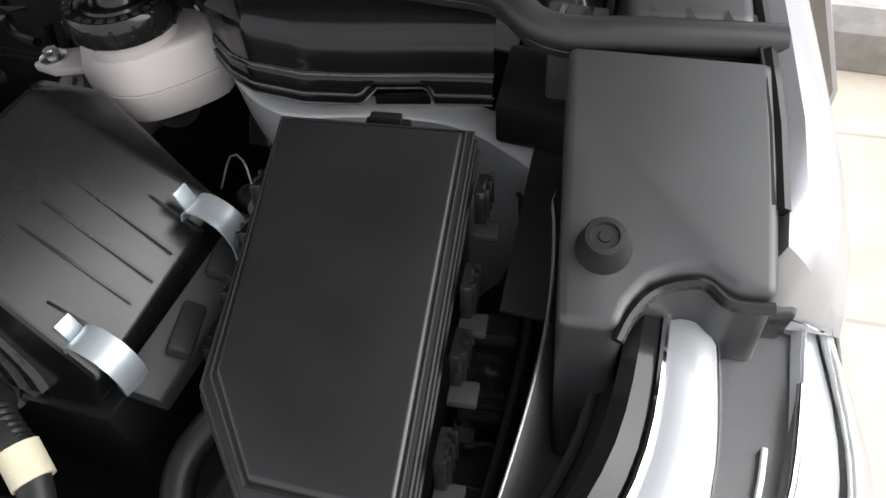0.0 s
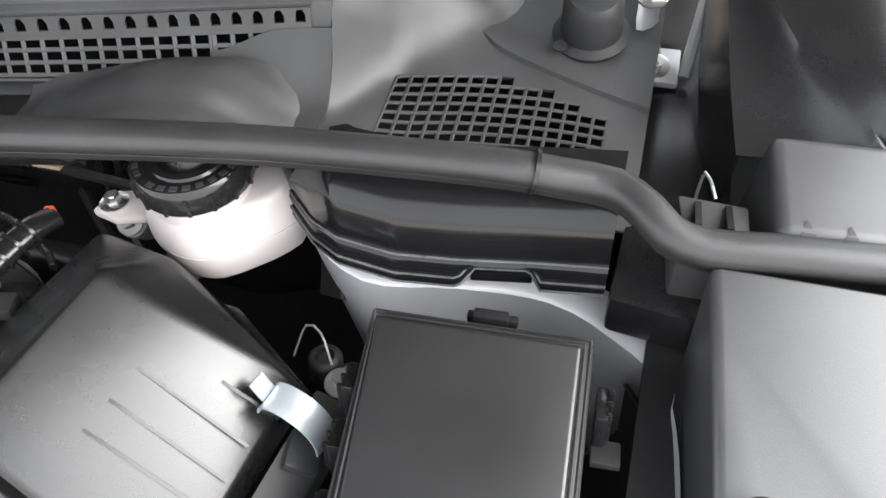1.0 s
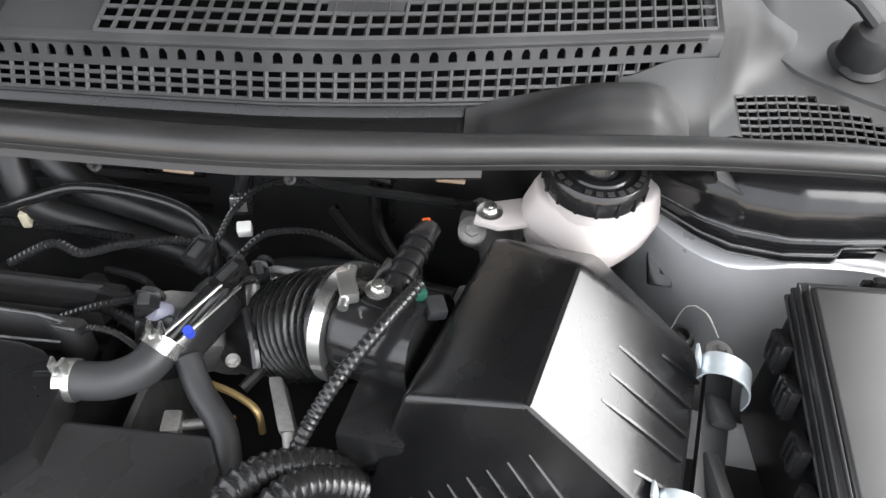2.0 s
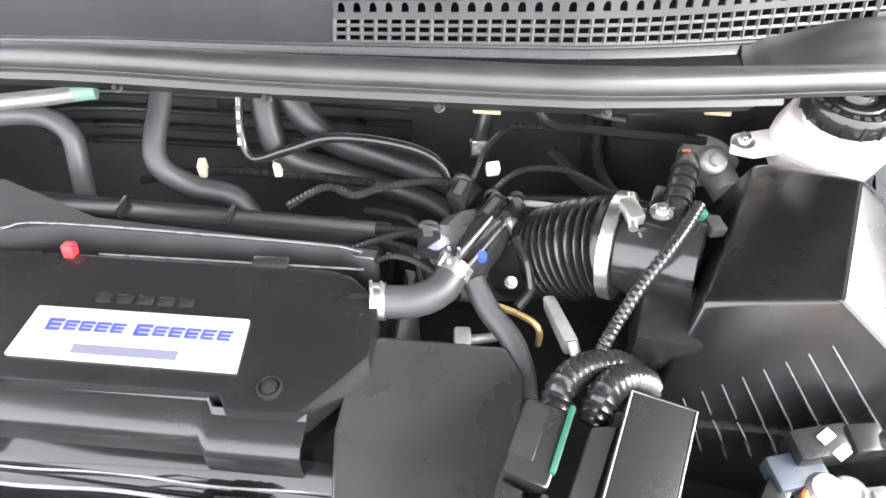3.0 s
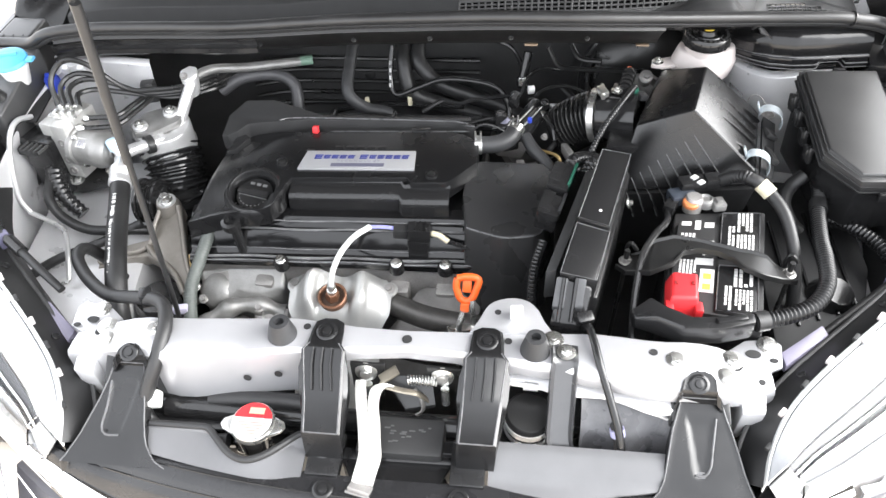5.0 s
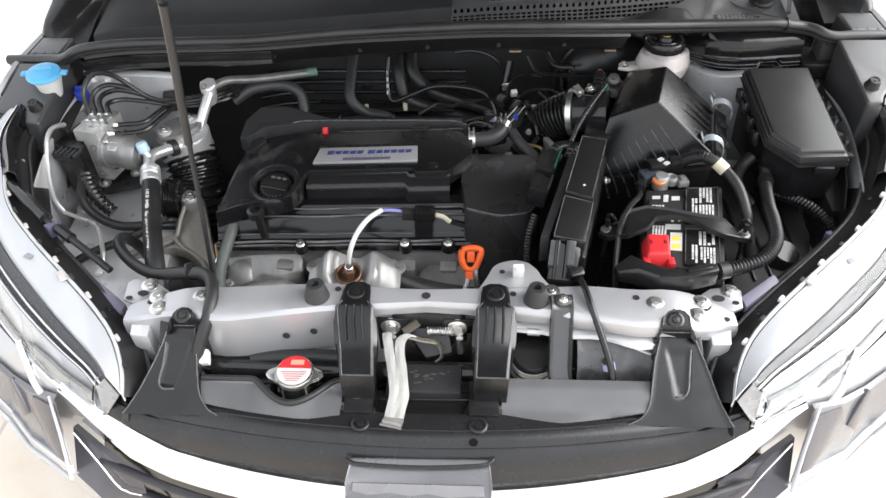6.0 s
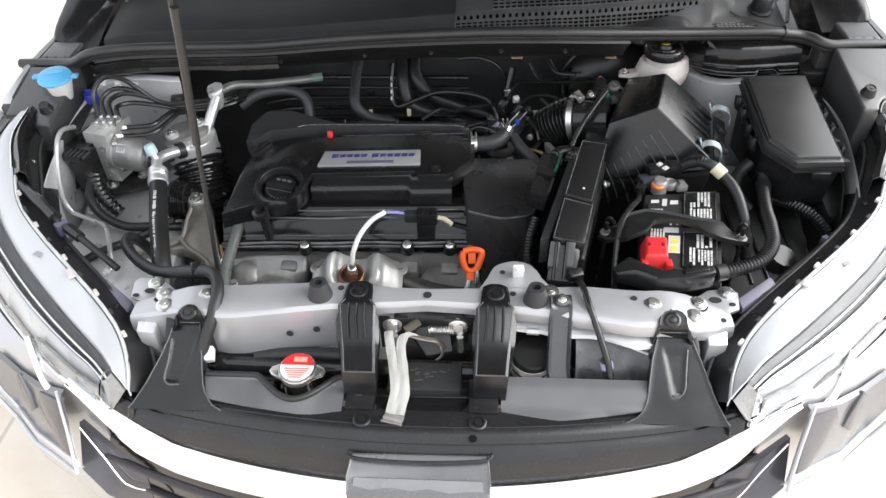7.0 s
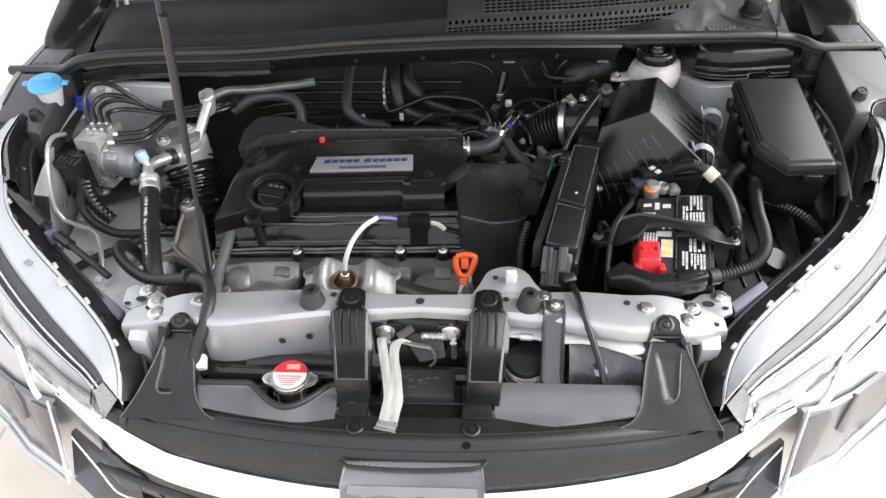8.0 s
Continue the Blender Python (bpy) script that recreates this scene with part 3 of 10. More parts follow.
lathe(b, [(0, 0), (0.0045, 0), (0.0045, 0.0008), (0, 0.0008)], (0.584, 0.652, 1.0655), (0, -0.2, 1), 14)
part("drain_hole", b, PLASTIC_MATT, cowl_panel, "small round drain hole")
b = bmesh.new()
hull8(b, [(0.640, 0.540, 1.014), (0.694, 0.545, 1.018), (0.694, 0.86, 1.050), (0.640, 0.86, 1.045)], [(0.640, 0.540, 0.98), (0.694, 0.545, 0.98), (0.694, 0.86, 0.98), (0.640, 0.86, 0.98)], 0.004)
part("end_filler", b, PLASTIC, cowl_panel, "black panel below the hinge")
# raised ledge that sweeps from the middle to the hinge
b = bmesh.new()
led = smooth_path([(0.452, 0.684, 1.10), (0.495, 0.676, 1.072), (0.530, 0.657, 1.068), (0.547, 0.646, 1.0620), (0.573, 0.639, 1.0560), (0.605, 0.632, 1.0500), (0.642, 0.626, 1.0435)], 0.008)
sheet(b, [[p + Vector((0, -0.001, -0.003)) for p in led], [p + Vector((0, 0.001, 0.003)) for p in led], [p + Vector((0, 0.006, 0.0042)) for p in led], [p + Vector((0, 0.14, 0.03)) for p in led]], 0.002)
part("ledge", b, PLASTIC_GREY, cowl_panel)
# dome over the brake reservoir, swelling out of the shelf
b = bmesh.new()
rows = []
for j in range(15):
    v = j / 14
    row = []
    for i in range(37):
        x = 0.306 + 0.156 * i / 36
        base = float(np.interp(v, [0, 0.25, 0.6, 0.9, 1.0], [-0.015, -0.028, -0.027, -0.023, -0.017]))
        up, down = min(1.0, (x - 0.306) / 0.088), min(1.0, (0.462 - x) / 0.046)
        swell = (up * up * (3 - 2 * up)) * (down * down * (3 - 2 * down))
        row.append(screen(x, 0.010 + 0.062 * v, base + 0.034 * swell * math.sin(math.pi * min(1.0, 0.08 + 0.84 * v)) ** 0.7 - 0.004 + 0.005 * min(1.0, swell * 12)))
    rows.append(row)
sheet(b, rows, 0.002)
part("dome", b, PLASTIC_GREY, cowl_panel, "smooth dome over the brake reservoir")
# windscreen base and glass
b = bmesh.new()
xw = [-0.70 + 0.07 * i for i in range(21)]
sheet(b, [[cowl(x, *p) for x in xw] for p in [(0.205, 0.052), (0.30, 0.11), (0.75, 0.42)]], 0.004)
single("windscreen", b, surface("dark_glass", (0.012, 0.013, 0.014), 0.06, vary=0.05, bump=0.0, rvary=0.02), "dark tinted windscreen above the cowl", "windscreen")

# wiper pivot
b = bmesh.new()
lathe(b, [(0, 0), (0.023, 0), (0.024, 0.003), (0.019, 0.006), (0.018, 0.026), (0.014, 0.031), (0, 0.032)], (0.600, 0.672, 1.062), (0, -0.2, 1), 28)
tube(b, [(0.600, 0.672, 1.095), (0.56, 0.69, 1.118), (0.45, 0.69, 1.135), (0.25, 0.66, 1.16)], 0.008, 8, 0.02, flat=0.6)
single("wiper_arm", b, PLASTIC_MATT, "dark grey wiper arm on its capped pivot", "wiper")

# plastic duct under the seal
duct = thing("cowl_side_duct", "black moulded duct below the hood seal beside the fuse box", "duct", (0.55, 0.53, 1.0))
dx = [0.412 + 0.003 * i for i in range(75)]
fy = [float(np.interp(x, [0.412, 0.425, 0.445, 0.470, 0.489, 0.524, 0.558, 0.600, 0.638], [0.588, 0.574, 0.550, 0.5265, 0.5155, 0.5110, 0.5145, 0.5215, 0.5265])) for x in dx]
prof = [(0.034, 0.062), (0.024, 0.0616), (0.014, 0.0600), (0.005, 0.0570), (-0.002, 0.0525), (-0.0065, 0.0470), (-0.0090, 0.0405), (-0.0100, 0.0335), (-0.0102, 0.0280), (-0.0100, 0.0240), (-0.0104, 0.0222), (-0.0126, 0.0212), (-0.0134, 0.0195), (-0.0134, 0.0140), (-0.0132, 0.0120), (-0.0152, 0.0112), (-0.0158, 0.0095), (-0.0150, 0.0040), (-0.009, 0.002)]


def duct_point(x, y, k, py, pz):
    low = max(0.0, min(1.0, (k - 12) / 3))
    notch = max(0.0, min(1.0, (x - 0.558) / 0.007, (0.601 - x) / 0.007))
    ramp = max(0.0, min(1.0, (x - 0.425) / 0.06))
    return (x, y + (py * (0.25 + 0.75 * ramp) if py > 0 else py) + 0.009 * notch * low, 1.008 + pz * (0.55 + 0.45 * ramp) + 0.005 * notch * low)


b = bmesh.new()
sheet(b, [[duct_point(x, y, k, *p) for x, y in zip(dx, fy)] for k, p in enumerate(prof)], 0.003)
shell = part("shell", b, surface("polished_black_duct_plastic", (0.009, 0.009, 0.0095), 0.16, dust=0.001, bump=0.01, spec=0.42, blotch=9), duct, sharp=60)
# highlights along the duct's folds, drawn as pale lines
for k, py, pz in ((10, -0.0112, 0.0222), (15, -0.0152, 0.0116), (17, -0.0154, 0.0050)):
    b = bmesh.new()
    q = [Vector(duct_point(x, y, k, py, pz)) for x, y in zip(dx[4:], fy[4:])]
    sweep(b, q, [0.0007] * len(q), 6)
    part("edge_line", b, EDGE_HIGHLIGHT, shell, "fold line coloured as a highlight")
b = bmesh.new()
box(b, (0.578, 0.5165, 1.0065), (0.034, 0.004, 0.006), (0, 0, 9), 0.001)
part("latch_tab", b, PLASTIC, duct)
for x in (0.476, 0.594):
    b = bmesh.new()
    rod(b, (x, 0.534, 1.055), (x, 0.531, 1.066), 0.0035, 8)
    part("pin", b, PLASTIC, duct)
b = bmesh.new()
hull8(b, [(0.449, 0.560, 0.979), (0.467, 0.556, 0.980), (0.473, 0.521, 0.947), (0.455, 0.523, 0.946)], [(0.450, 0.566, 0.972), (0.468, 0.562, 0.973), (0.474, 0.527, 0.940), (0.456, 0.529, 0.939)], 0.002)
tab_ = part("slotted_tab", b, PLASTIC_GLOSS, duct, "glossy black tab with a slot")
# the slot's inner shade, put in as a near-black block
b = bmesh.new()
hull8(b, [(0.461, 0.541, 0.9650), (0.466, 0.540, 0.9650), (0.469, 0.528, 0.9535), (0.463, 0.529, 0.9530)], [(0.461, 0.544, 0.960), (0.466, 0.543, 0.960), (0.469, 0.531, 0.949), (0.463, 0.532, 0.949)])
part("slot", b, SHADE_BLACK, tab_, "slot filled with shade-black colour")
b = bmesh.new()
hull8(b, [(0.636, 0.505, 1.018), (0.690, 0.498, 1.018), (0.690, 0.54, 1.030), (0.638, 0.545, 1.034)], [(0.636, 0.505, 0.99), (0.690, 0.498, 0.99), (0.690, 0.54, 0.99), (0.638, 0.545, 0.99)], 0.004)
lathe(b, [(0, 0), (0.012, 0), (0.012, 0.0015), (0.010, 0.002), (0, 0.002)], (0.660, 0.518, 1.0195), (0, -0.2, 1), 22)
part("end_cap", b, PLASTIC, duct)

# mirrored shadowed duct on the other side
b = bmesh.new()
dx2 = [-0.30 - 0.045 * i for i in range(9)]
short = ((0.040, -0.018), (0.022, -0.020), (0.014, -0.026), (0.012, -0.034), (0.014, -0.041), (0.009, -0.043), (0.008, -0.050), (0.014, -0.055))
sheet(b, [[cowl(x, *d) for x in dx2] for d in short], 0.002)
single("cowl_lower_trim", b, PLASTIC_GLOSS, "black ribbed trim below the hood seal", "trim")


# ---------- wing top covers ----------
COVER = surface("grained_black_cover_plastic", (0.046, 0.046, 0.047), 0.36, vary=0.12, dust=0.004, bump=0.04, grain=1500, spec=0.75, rvary=0.03)


def wing_cover(foot=0.895):
    b = bmesh.new()
    top = [(0.692, 0.361), (0.680, 0.465), (0.676, 0.494), (0.772, 0.494), (0.777, 0.441), (0.780, 0.386), (0.763, 0.385), (0.757, 0.388), (0.751, 0.392), (0.739, 0.390), (0.728, 0.384), (0.721, 0.374), (0.718, 0.363)]
    hull8(b, [(x, y, 0.897 + 0.35 * y) for x, y in top], [(x + 0.004, y + (0.006 if y < 0.38 else 0), foot) for x, y in top], 0.005, 3)
    return b


def wing_cover_rear():
    b = bmesh.new()
    hull8(b, [(0.702, 0.512, 1.077), (0.763, 0.514, 1.077), (0.759, 0.574, 1.083), (0.699, 0.572, 1.083)],
          [(0.695, 0.508, 0.99), (0.764, 0.510, 0.99), (0.760, 0.58, 0.99), (0.692, 0.578, 0.99)], 0.006, 3)
    return b


def wing_bulge():
    """Folded panel behind the rear block: a sunk inner face, a diagonal ridge and a rounded outer face."""
    inner = [(0.688, 0.582, 1.058), (0.684, 0.596, 1.068), (0.678, 0.620, 1.085), (0.672, 0.660, 1.105), (0.668, 0.720, 1.125)]
    ridge = [(0.752, 0.578, 1.074), (0.727, 0.600, 1.087), (0.700, 0.635, 1.104), (0.684, 0.675, 1.120), (0.676, 0.730, 1.135)]
    outer = [(0.767, 0.580, 1.072), (0.764, 0.600, 1.098), (0.758, 0.650, 1.125), (0.752, 0.710, 1.150), (0.742, 0.780, 1.170)]
    n = 24

    def even(pts):
        q = smooth_path(pts, 0.002)
        return [q[round(k / n * (len(q) - 1))] for k in range(n + 1)]
    a, r, o = even(inner), even(ridge), even(outer)
    cols = [[p - Vector((0.004, 0, 0.060)) for p in a], a]
    cols += [[p.lerp(q, f) - Vector((0, 0, 0.004 * math.sin(math.pi * f))) for p, q in zip(a, r)] for f in (0.3, 0.6, 0.9)]
    cols += [[p + Vector((0, 0, 0.002)) for p in r]]
    cols += [[p.lerp(q, f) + Vector((0, 0, 0.010 * math.sin(math.pi * f) - 0.002 * (f < 0.2))) for p, q in zip(r, o)] for f in (0.12, 0.35, 0.65, 0.9)]
    cols += [o, [p + Vector((0.010, 0.004, -0.014)) for p in o], [p + Vector((0.012, 0.006, -0.060)) for p in o]]
    return sheet(bmesh.new(), cols, 0.003)


def wing_set(m, label_extra):
    grp = thing("wing_cover", "dark grey grained plastic cover along the wing top" + label_extra, "cover", (0.72 if not m else -0.72, 0.45, 1.0), "wing covers")

    def fix(bm):
        return mirror_bm(bm, *LEFT_WING) if m else bm
    part("front_panel", fix(wing_cover(0.875 if m else 0.880)), COVER, grp)
    b = bmesh.new()
    q = smooth_path([(x, y - 0.0015, 0.8925 + 0.35 * y) for x, y in ((0.718, 0.361), (0.722, 0.372), (0.729, 0.382), (0.739, 0.388), (0.751, 0.390), (0.757, 0.386), (0.763, 0.383), (0.779, 0.384))], 0.003)
    sweep(b, q, [0.0030] * len(q), 8)
    part("arch_lip", fix(b), PLASTIC_GLOSS, grp, "glossy black lip round the lamp's end")
    part("rear_panel", fix(wing_cover_rear()), COVER, grp)
    part("rear_bulge", fix(wing_bulge()), PLASTIC, grp, "folded glossy black panel")
    for k in range(3):
        b = bmesh.new()
        x = 0.711 + 0.0175 * k
        hull8(b, [(x, 0.5110, 1.0745), (x + 0.009, 0.5115, 1.0745), (x + 0.003, 0.520, 1.0790)], [(x, 0.5110, 1.060), (x + 0.009, 0.5115, 1.060), (x + 0.003, 0.520, 1.060)])
        part("notch", fix(b), PLASTIC_MATT, grp, "black triangular recess")
    b = bmesh.new()
    lathe(b, [(0.0, 0), (0.0128, 0), (0.0124, 0.003), (0.0112, 0.005), (0.0095, 0.015), (0.0085, 0.017), (0.0062, 0.0172), (0.0056, 0.0158), (0.003, 0.0158), (0.0026, 0.0168), (0, 0.0168)], (0.707, 0.396, 1.0325), (0, -0.33, 1), 26)
    part("rubber_stop", fix(b), RUBBER, grp, "black rubber hood stop")
    b = bmesh.new()
    q = [Vector((wing_edge(y) - 0.007, y, gap_z(y) - 0.004)) for y in [0.425 + 0.02 * i for i in range(18)]]
    sweep(b, q, [0.0042] * len(q), 8)
    q = [v + Vector((-0.0045, 0, 0.0035)) for v in q[:6]]
    sweep(b, q, [0.0012] * len(q), 6)
    part("gap_strip", fix(b), PLASTIC_GLOSS, grp)
    return grp


wing_set(False, "")
# retainer behind the seal's bend, with its gussets, and a bright wire beside it
b = bmesh.new()
hull8(b, [(0.660, 0.538, 1.066), (0.693, 0.537, 1.065), (0.694, 0.512, 1.066), (0.664, 0.512, 1.067)], [(0.660, 0.538, 1.000), (0.693, 0.537, 1.000), (0.694, 0.512, 1.000), (0.664, 0.512, 1.000)], 0.002)
ret = single("seal_retainer", b, PLASTIC_GREY, "dark plastic retainer behind the hood seal", "retainer")
for x in (0.668, 0.682):
    b = bmesh.new()
    hull8(b, [(x, 0.534, 1.0670), (x + 0.003, 0.534, 1.0670), (x + 0.003, 0.512, 1.0740), (x, 0.512, 1.0740)], [(x, 0.534, 1.050), (x + 0.003, 0.534, 1.050), (x + 0.003, 0.512, 1.050), (x, 0.512, 1.050)])
    part("gusset", b, PLASTIC, ret)
b = bmesh.new()
tube(b, [(0.672, 0.566, 1.02), (0.673, 0.563, 1.060), (0.679, 0.547, 1.058)], 0.0009, 6)
single("wire_end", b, ALU_PIPE, "short bright wire end by the wing", "wire")
wing_set(True, " by the filler")

# hood hinges, painted body colour
for s in (1, -1):
    b = bmesh.new()
    box(b, (0.642, 0.688, 1.034), (0.030, 0.034, 0.005), (6, 0, 0), 0.002)
    tube(b, [(0.638, 0.690, 1.036), (0.632, 0.700, 1.078), (0.650, 0.745, 1.16), (0.655, 0.72, 1.275)], 0.010, 8, 0.01, flat=0.4)
    tube(b, [(0.660, 0.676, 1.036), (0.666, 0.72, 1.072), (0.672, 0.78, 1.13)], 0.004, 8, 0.01)
    if s < 0:
        mirror_bm(b, *LEFT)
    h = part("hood_hinge", b, SILVER, car, "silver painted steel hood hinge")
    for d in ((0.641, 0.684, 1.0365), (0.633, 0.697, 1.078)):
        b = hex_bolt(bmesh.new(), d, (0, -0.3, 1), 0.006)
        if s < 0:
            mirror_bm(b, *LEFT)
        part("bolt", b, ZINC, h)

# raised hood, held by its stay
hood_rows = []
for i in range(9):
    v = i / 8
    y, z = 0.74 - 0.80 * v, 1.200 + 0.630 * v + 0.02 * math.sin(math.pi * v)
    hood_rows.append([(x * (0.79 - 0.06 * v), y - 0.03 * (1 - x * x), z + 0.03 * (1 - x * x)) for x in [-1 + 0.2 * k for k in range(11)]])
hood = thing("hood", "silver hood raised on its stay", "hood", (0, 0.7, 1.15))
part("panel", sheet(bmesh.new(), hood_rows, 0.006), SILVER, hood)
# unseen dark underside, added so the bay's plastics reflect less
inner_rows = [[(x * 0.97, y, z - 0.012) for x, y, z in r] for r in hood_rows]
part("inner_panel", sheet(bmesh.new(), inner_rows, 0.004), surface("dark_hood_underside", (0.022, 0.022, 0.022), 0.85, vary=0.2, bump=0.3, grain=300), hood, "unseen dark panel added under the hood to dim reflections")

# wheels, lower body and cabin close the car behind the bay
for s_ in (-1, 1):
    for yy in (0.44, 3.04):
        w = bmesh.new()
        lathe(w, [(0.20, -0.09), (0.32, -0.10), (0.34, -0.07), (0.34, 0.07), (0.32, 0.10), (0.20, 0.09)], (0.69 * s_, yy, 0.34), (1, 0, 0), 40)
        tyre = part("wheel", w, RUBBER, car, "black tyre on a grey rim")
        w = bmesh.new()
        lathe(w, [(0, -0.03), (0.20, -0.04), (0.21, 0.0), (0.20, 0.05), (0.0, 0.06)], (0.69 * s_, yy, 0.34), (s_, 0, 0), 30)
        part("rim", w, ALU_DULL, tyre)
b = bmesh.new()
sec = [(0.80, 1.02, 0.30), (1.10, 1.06, 0.25), (2.4, 1.08, 0.25), (3.6, 1.05, 0.30), (3.85, 0.95, 0.45)]
sheet(b, [[(-0.86, y, lo), (-0.905, y, lerp(lo, hi, 0.35)), (-0.90, y, lerp(lo, hi, 0.75)), (-0.83, y, hi)] for y, hi, lo in sec], 0.004)
part("side_panel", b, SILVER, car, "silver painted body side")
b = bmesh.new()
sheet(b, [[(0.86, y, lo), (0.905, y, lerp(lo, hi, 0.35)), (0.90, y, lerp(lo, hi, 0.75)), (0.83, y, hi)] for y, hi, lo in sec], 0.004)
part("side_panel", b, SILVER, car, "silver painted body side")
b = bmesh.new()
sheet(b, [[(-0.82, y, z0), (-0.62, y, z1), (0, y, z1 + 0.04), (0.62, y, z1), (0.82, y, z0)] for y, z0, z1 in ((1.25, 1.08, 1.45), (1.7, 1.08, 1.60), (2.8, 1.08, 1.62), (3.6, 1.06, 1.45), (3.9, 0.95, 1.0))], 0.006)
part("cabin", b, SILVER, car, "silver painted cabin roof and pillars")

for s_ in (1, -1):
    b = bmesh.new()
    sheet(b, [[(0.660, y, z - 0.03), (0.72, y, z - 0.035), (0.80, y, z - 0.035)] for y, z in ((0.40, 1.0), (0.50, 1.02), (0.65, 1.02), (0.90, 1.06))], 0.003)
    if s_ < 0:
        mirror_bm(b, *LEFT)
    part("wing_support", b, PLASTIC_MATT, car, "black panel under the wing covers")

# ---------- radiator support and front end ----------
support = thing("radiator_support", "silver painted steel radiator support bar with punched holes", "support bar", (0, 0, 0.85))
rear = [(-0.425, 0.004), (-0.36, 0.012), (-0.272, 0.016), (-0.136, 0.026), (-0.06, 0.017), (0.0, 0.015), (0.112, 0.021), (0.223, 0.029), (0.292, 0.023), (0.363, 0.028), (0.418, 0.012)]
front = [(-0.420, -0.030), (-0.36, -0.034), (-0.272, -0.049), (-0.136, -0.026), (-0.06, -0.018), (0.0, -0.012), (0.07, -0.016), (0.188, -0.028), (0.285, -0.046), (0.363, -0.040), (0.425, -0.018)]


def bar_edge(pts, x):
    return float(np.interp(x, [p[0] for p in pts], [p[1] for p in pts]))


bx = [-0.42 + 0.02 * i for i in range(43)]
b = bmesh.new()


def bar_z(x):
    return 0.930 - 0.028 * max(0.0, (abs(x) - 0.33) / 0.09) ** 1.0 if abs(x) > 0.33 else 0.930


rows = []
for k, (f, d) in enumerate(((0.0, -0.030), (0.0, -0.004), (0.06, 0.0), (0.5, 0.0012), (0.90, 0.0), (1.0, -0.005), (1.02, -0.030), (1.03, -0.060))):
    row = []
    for x in bx:
        yr, yf = bar_edge(rear, x), bar_edge(front, x)
        low = d
        if d < -0.02 and k > 4:
            low = d * (1.25 if x < -0.08 else 0.30 if abs(x) <= 0.075 else 0.36)
        row.append((x, lerp(yr, yf, f), bar_z(x) + low))
    rows.append(row)
sheet(b, rows, 0.002)
bar = part("crossbar", b, SILVER, support)
for x, y, r in ((0.0, 0.0, 0.006), (-0.122, 0.010, 0.0045), (0.118, 0.006, 0.0045), (0.283, 0.003, 0.0045), (-0.385, -0.004, 0.005), (0.376, 0.004, 0.0095), (0.405, -0.012, 0.004)):
    b = bmesh.new()
    lathe(b, [(0, 0.0), (r, 0.0), (r, 0.0006), (0, 0.0006)], (x, y, bar_z(x) + 0.0014), (0, 0, 1), 18)
    part("punched_hole", b, PLASTIC_MATT, bar, "dark punched hole")
for x, z in ((-0.191, 0.888), (-0.154, 0.891)):
    b = bmesh.new()
    lathe(b, [(0, 0.0), (0.005, 0.0), (0.005, 0.0008), (0, 0.0008)], (x, bar_edge(front, x) - 0.0032, z), (0, -1, 0.05), 16)
    part("punched_hole", b, PLASTIC_MATT, bar, "dark punched hole")
b = bmesh.new()
fx = [0.105 + 0.015 * i for i in range(15)]
sheet(b, [[(x, bar_edge(front, x) + dy + 0.004 * math.sin(x * 60), 0.930 - dz) for x in fx] for dy, dz in ((0.012, 0.026), (0.004, 0.030), (-0.004, 0.033), (-0.006, 0.038))], 0.0015)
part("lower_flange", b, SILVER_IN, support)
b = bmesh.new()
slab(b, [(v.x, v.y) for v in smooth_path([(0.072, 0.016, 0), (0.082, 0.036, 0), (0.092, 0.060, 0), (0.106, 0.070, 0), (0.124, 0.074, 0), (0.141, 0.069, 0), (0.153, 0.055, 0), (0.160, 0.038, 0), (0.172, 0.020, 0)], 0.008)][::-1], 0.9275, 0.932, 0.001)
tab = part("rear_tab", b, SILVER, support)
b = bmesh.new()
lathe(b, [(0, 0), (0.004, 0), (0.004, 0.0006), (0, 0.0006)], (0.104, 0.049, 0.9322), (0, 0, 1), 14)
part("punched_hole", b, PLASTIC_MATT, tab)
b = bmesh.new()
box(b, (0.126, 0.043, 0.940), (0.015, 0.012, 0.018), (14, 0, 4), 0.002)
box(b, (0.126, 0.038, 0.948), (0.009, 0.006, 0.012), (14, 0, 4), 0.001)
single("cable_clip", b, WHITE, "white plastic cable clip on the radiator support", "clip")
for s in (1, -1):
    b = bmesh.new()
    hull8(b, [(0.384, 0.000, 0.904), (0.414, -0.002, 0.902), (0.406, -0.046, 0.896), (0.380, -0.048, 0.896)], [(0.384, 0.004, 0.860), (0.414, 0.002, 0.860), (0.406, -0.042, 0.840), (0.380, -0.044, 0.840)], 0.003)
    if s < 0:
        mirror_bm(b, 0, -0.002, -0.002)
    part("end_bracket", b, SILVER_IN, support)
    b = bmesh.new()
    slab(b, [(0.392, 0.014), (0.418, 0.006), (0.434, 0.014), (0.440, 0.046), (0.432, 0.056), (0.398, 0.050), (0.372, 0.030)], 0.899, 0.905, 0.0015)
    if s < 0:
        mirror_bm(b, 0, -0.002, -0.002)
    part("end_plate", b, SILVER, support)
for p in ((-0.308, -0.008, 0.930), (0.307, -0.007, 0.930), (0.362, -0.019, 0.922), (-0.367, -0.021, 0.920), (0.373, 0.009, 0.918), (-0.376, 0.003, 0.917), (0.423, 0.044, 0.9055), (-0.405, 0.040, 0.9035), (0.170, 0.012, 0.931)):
    bolt_thing(p, (0, -0.1, 1), 0.0072)
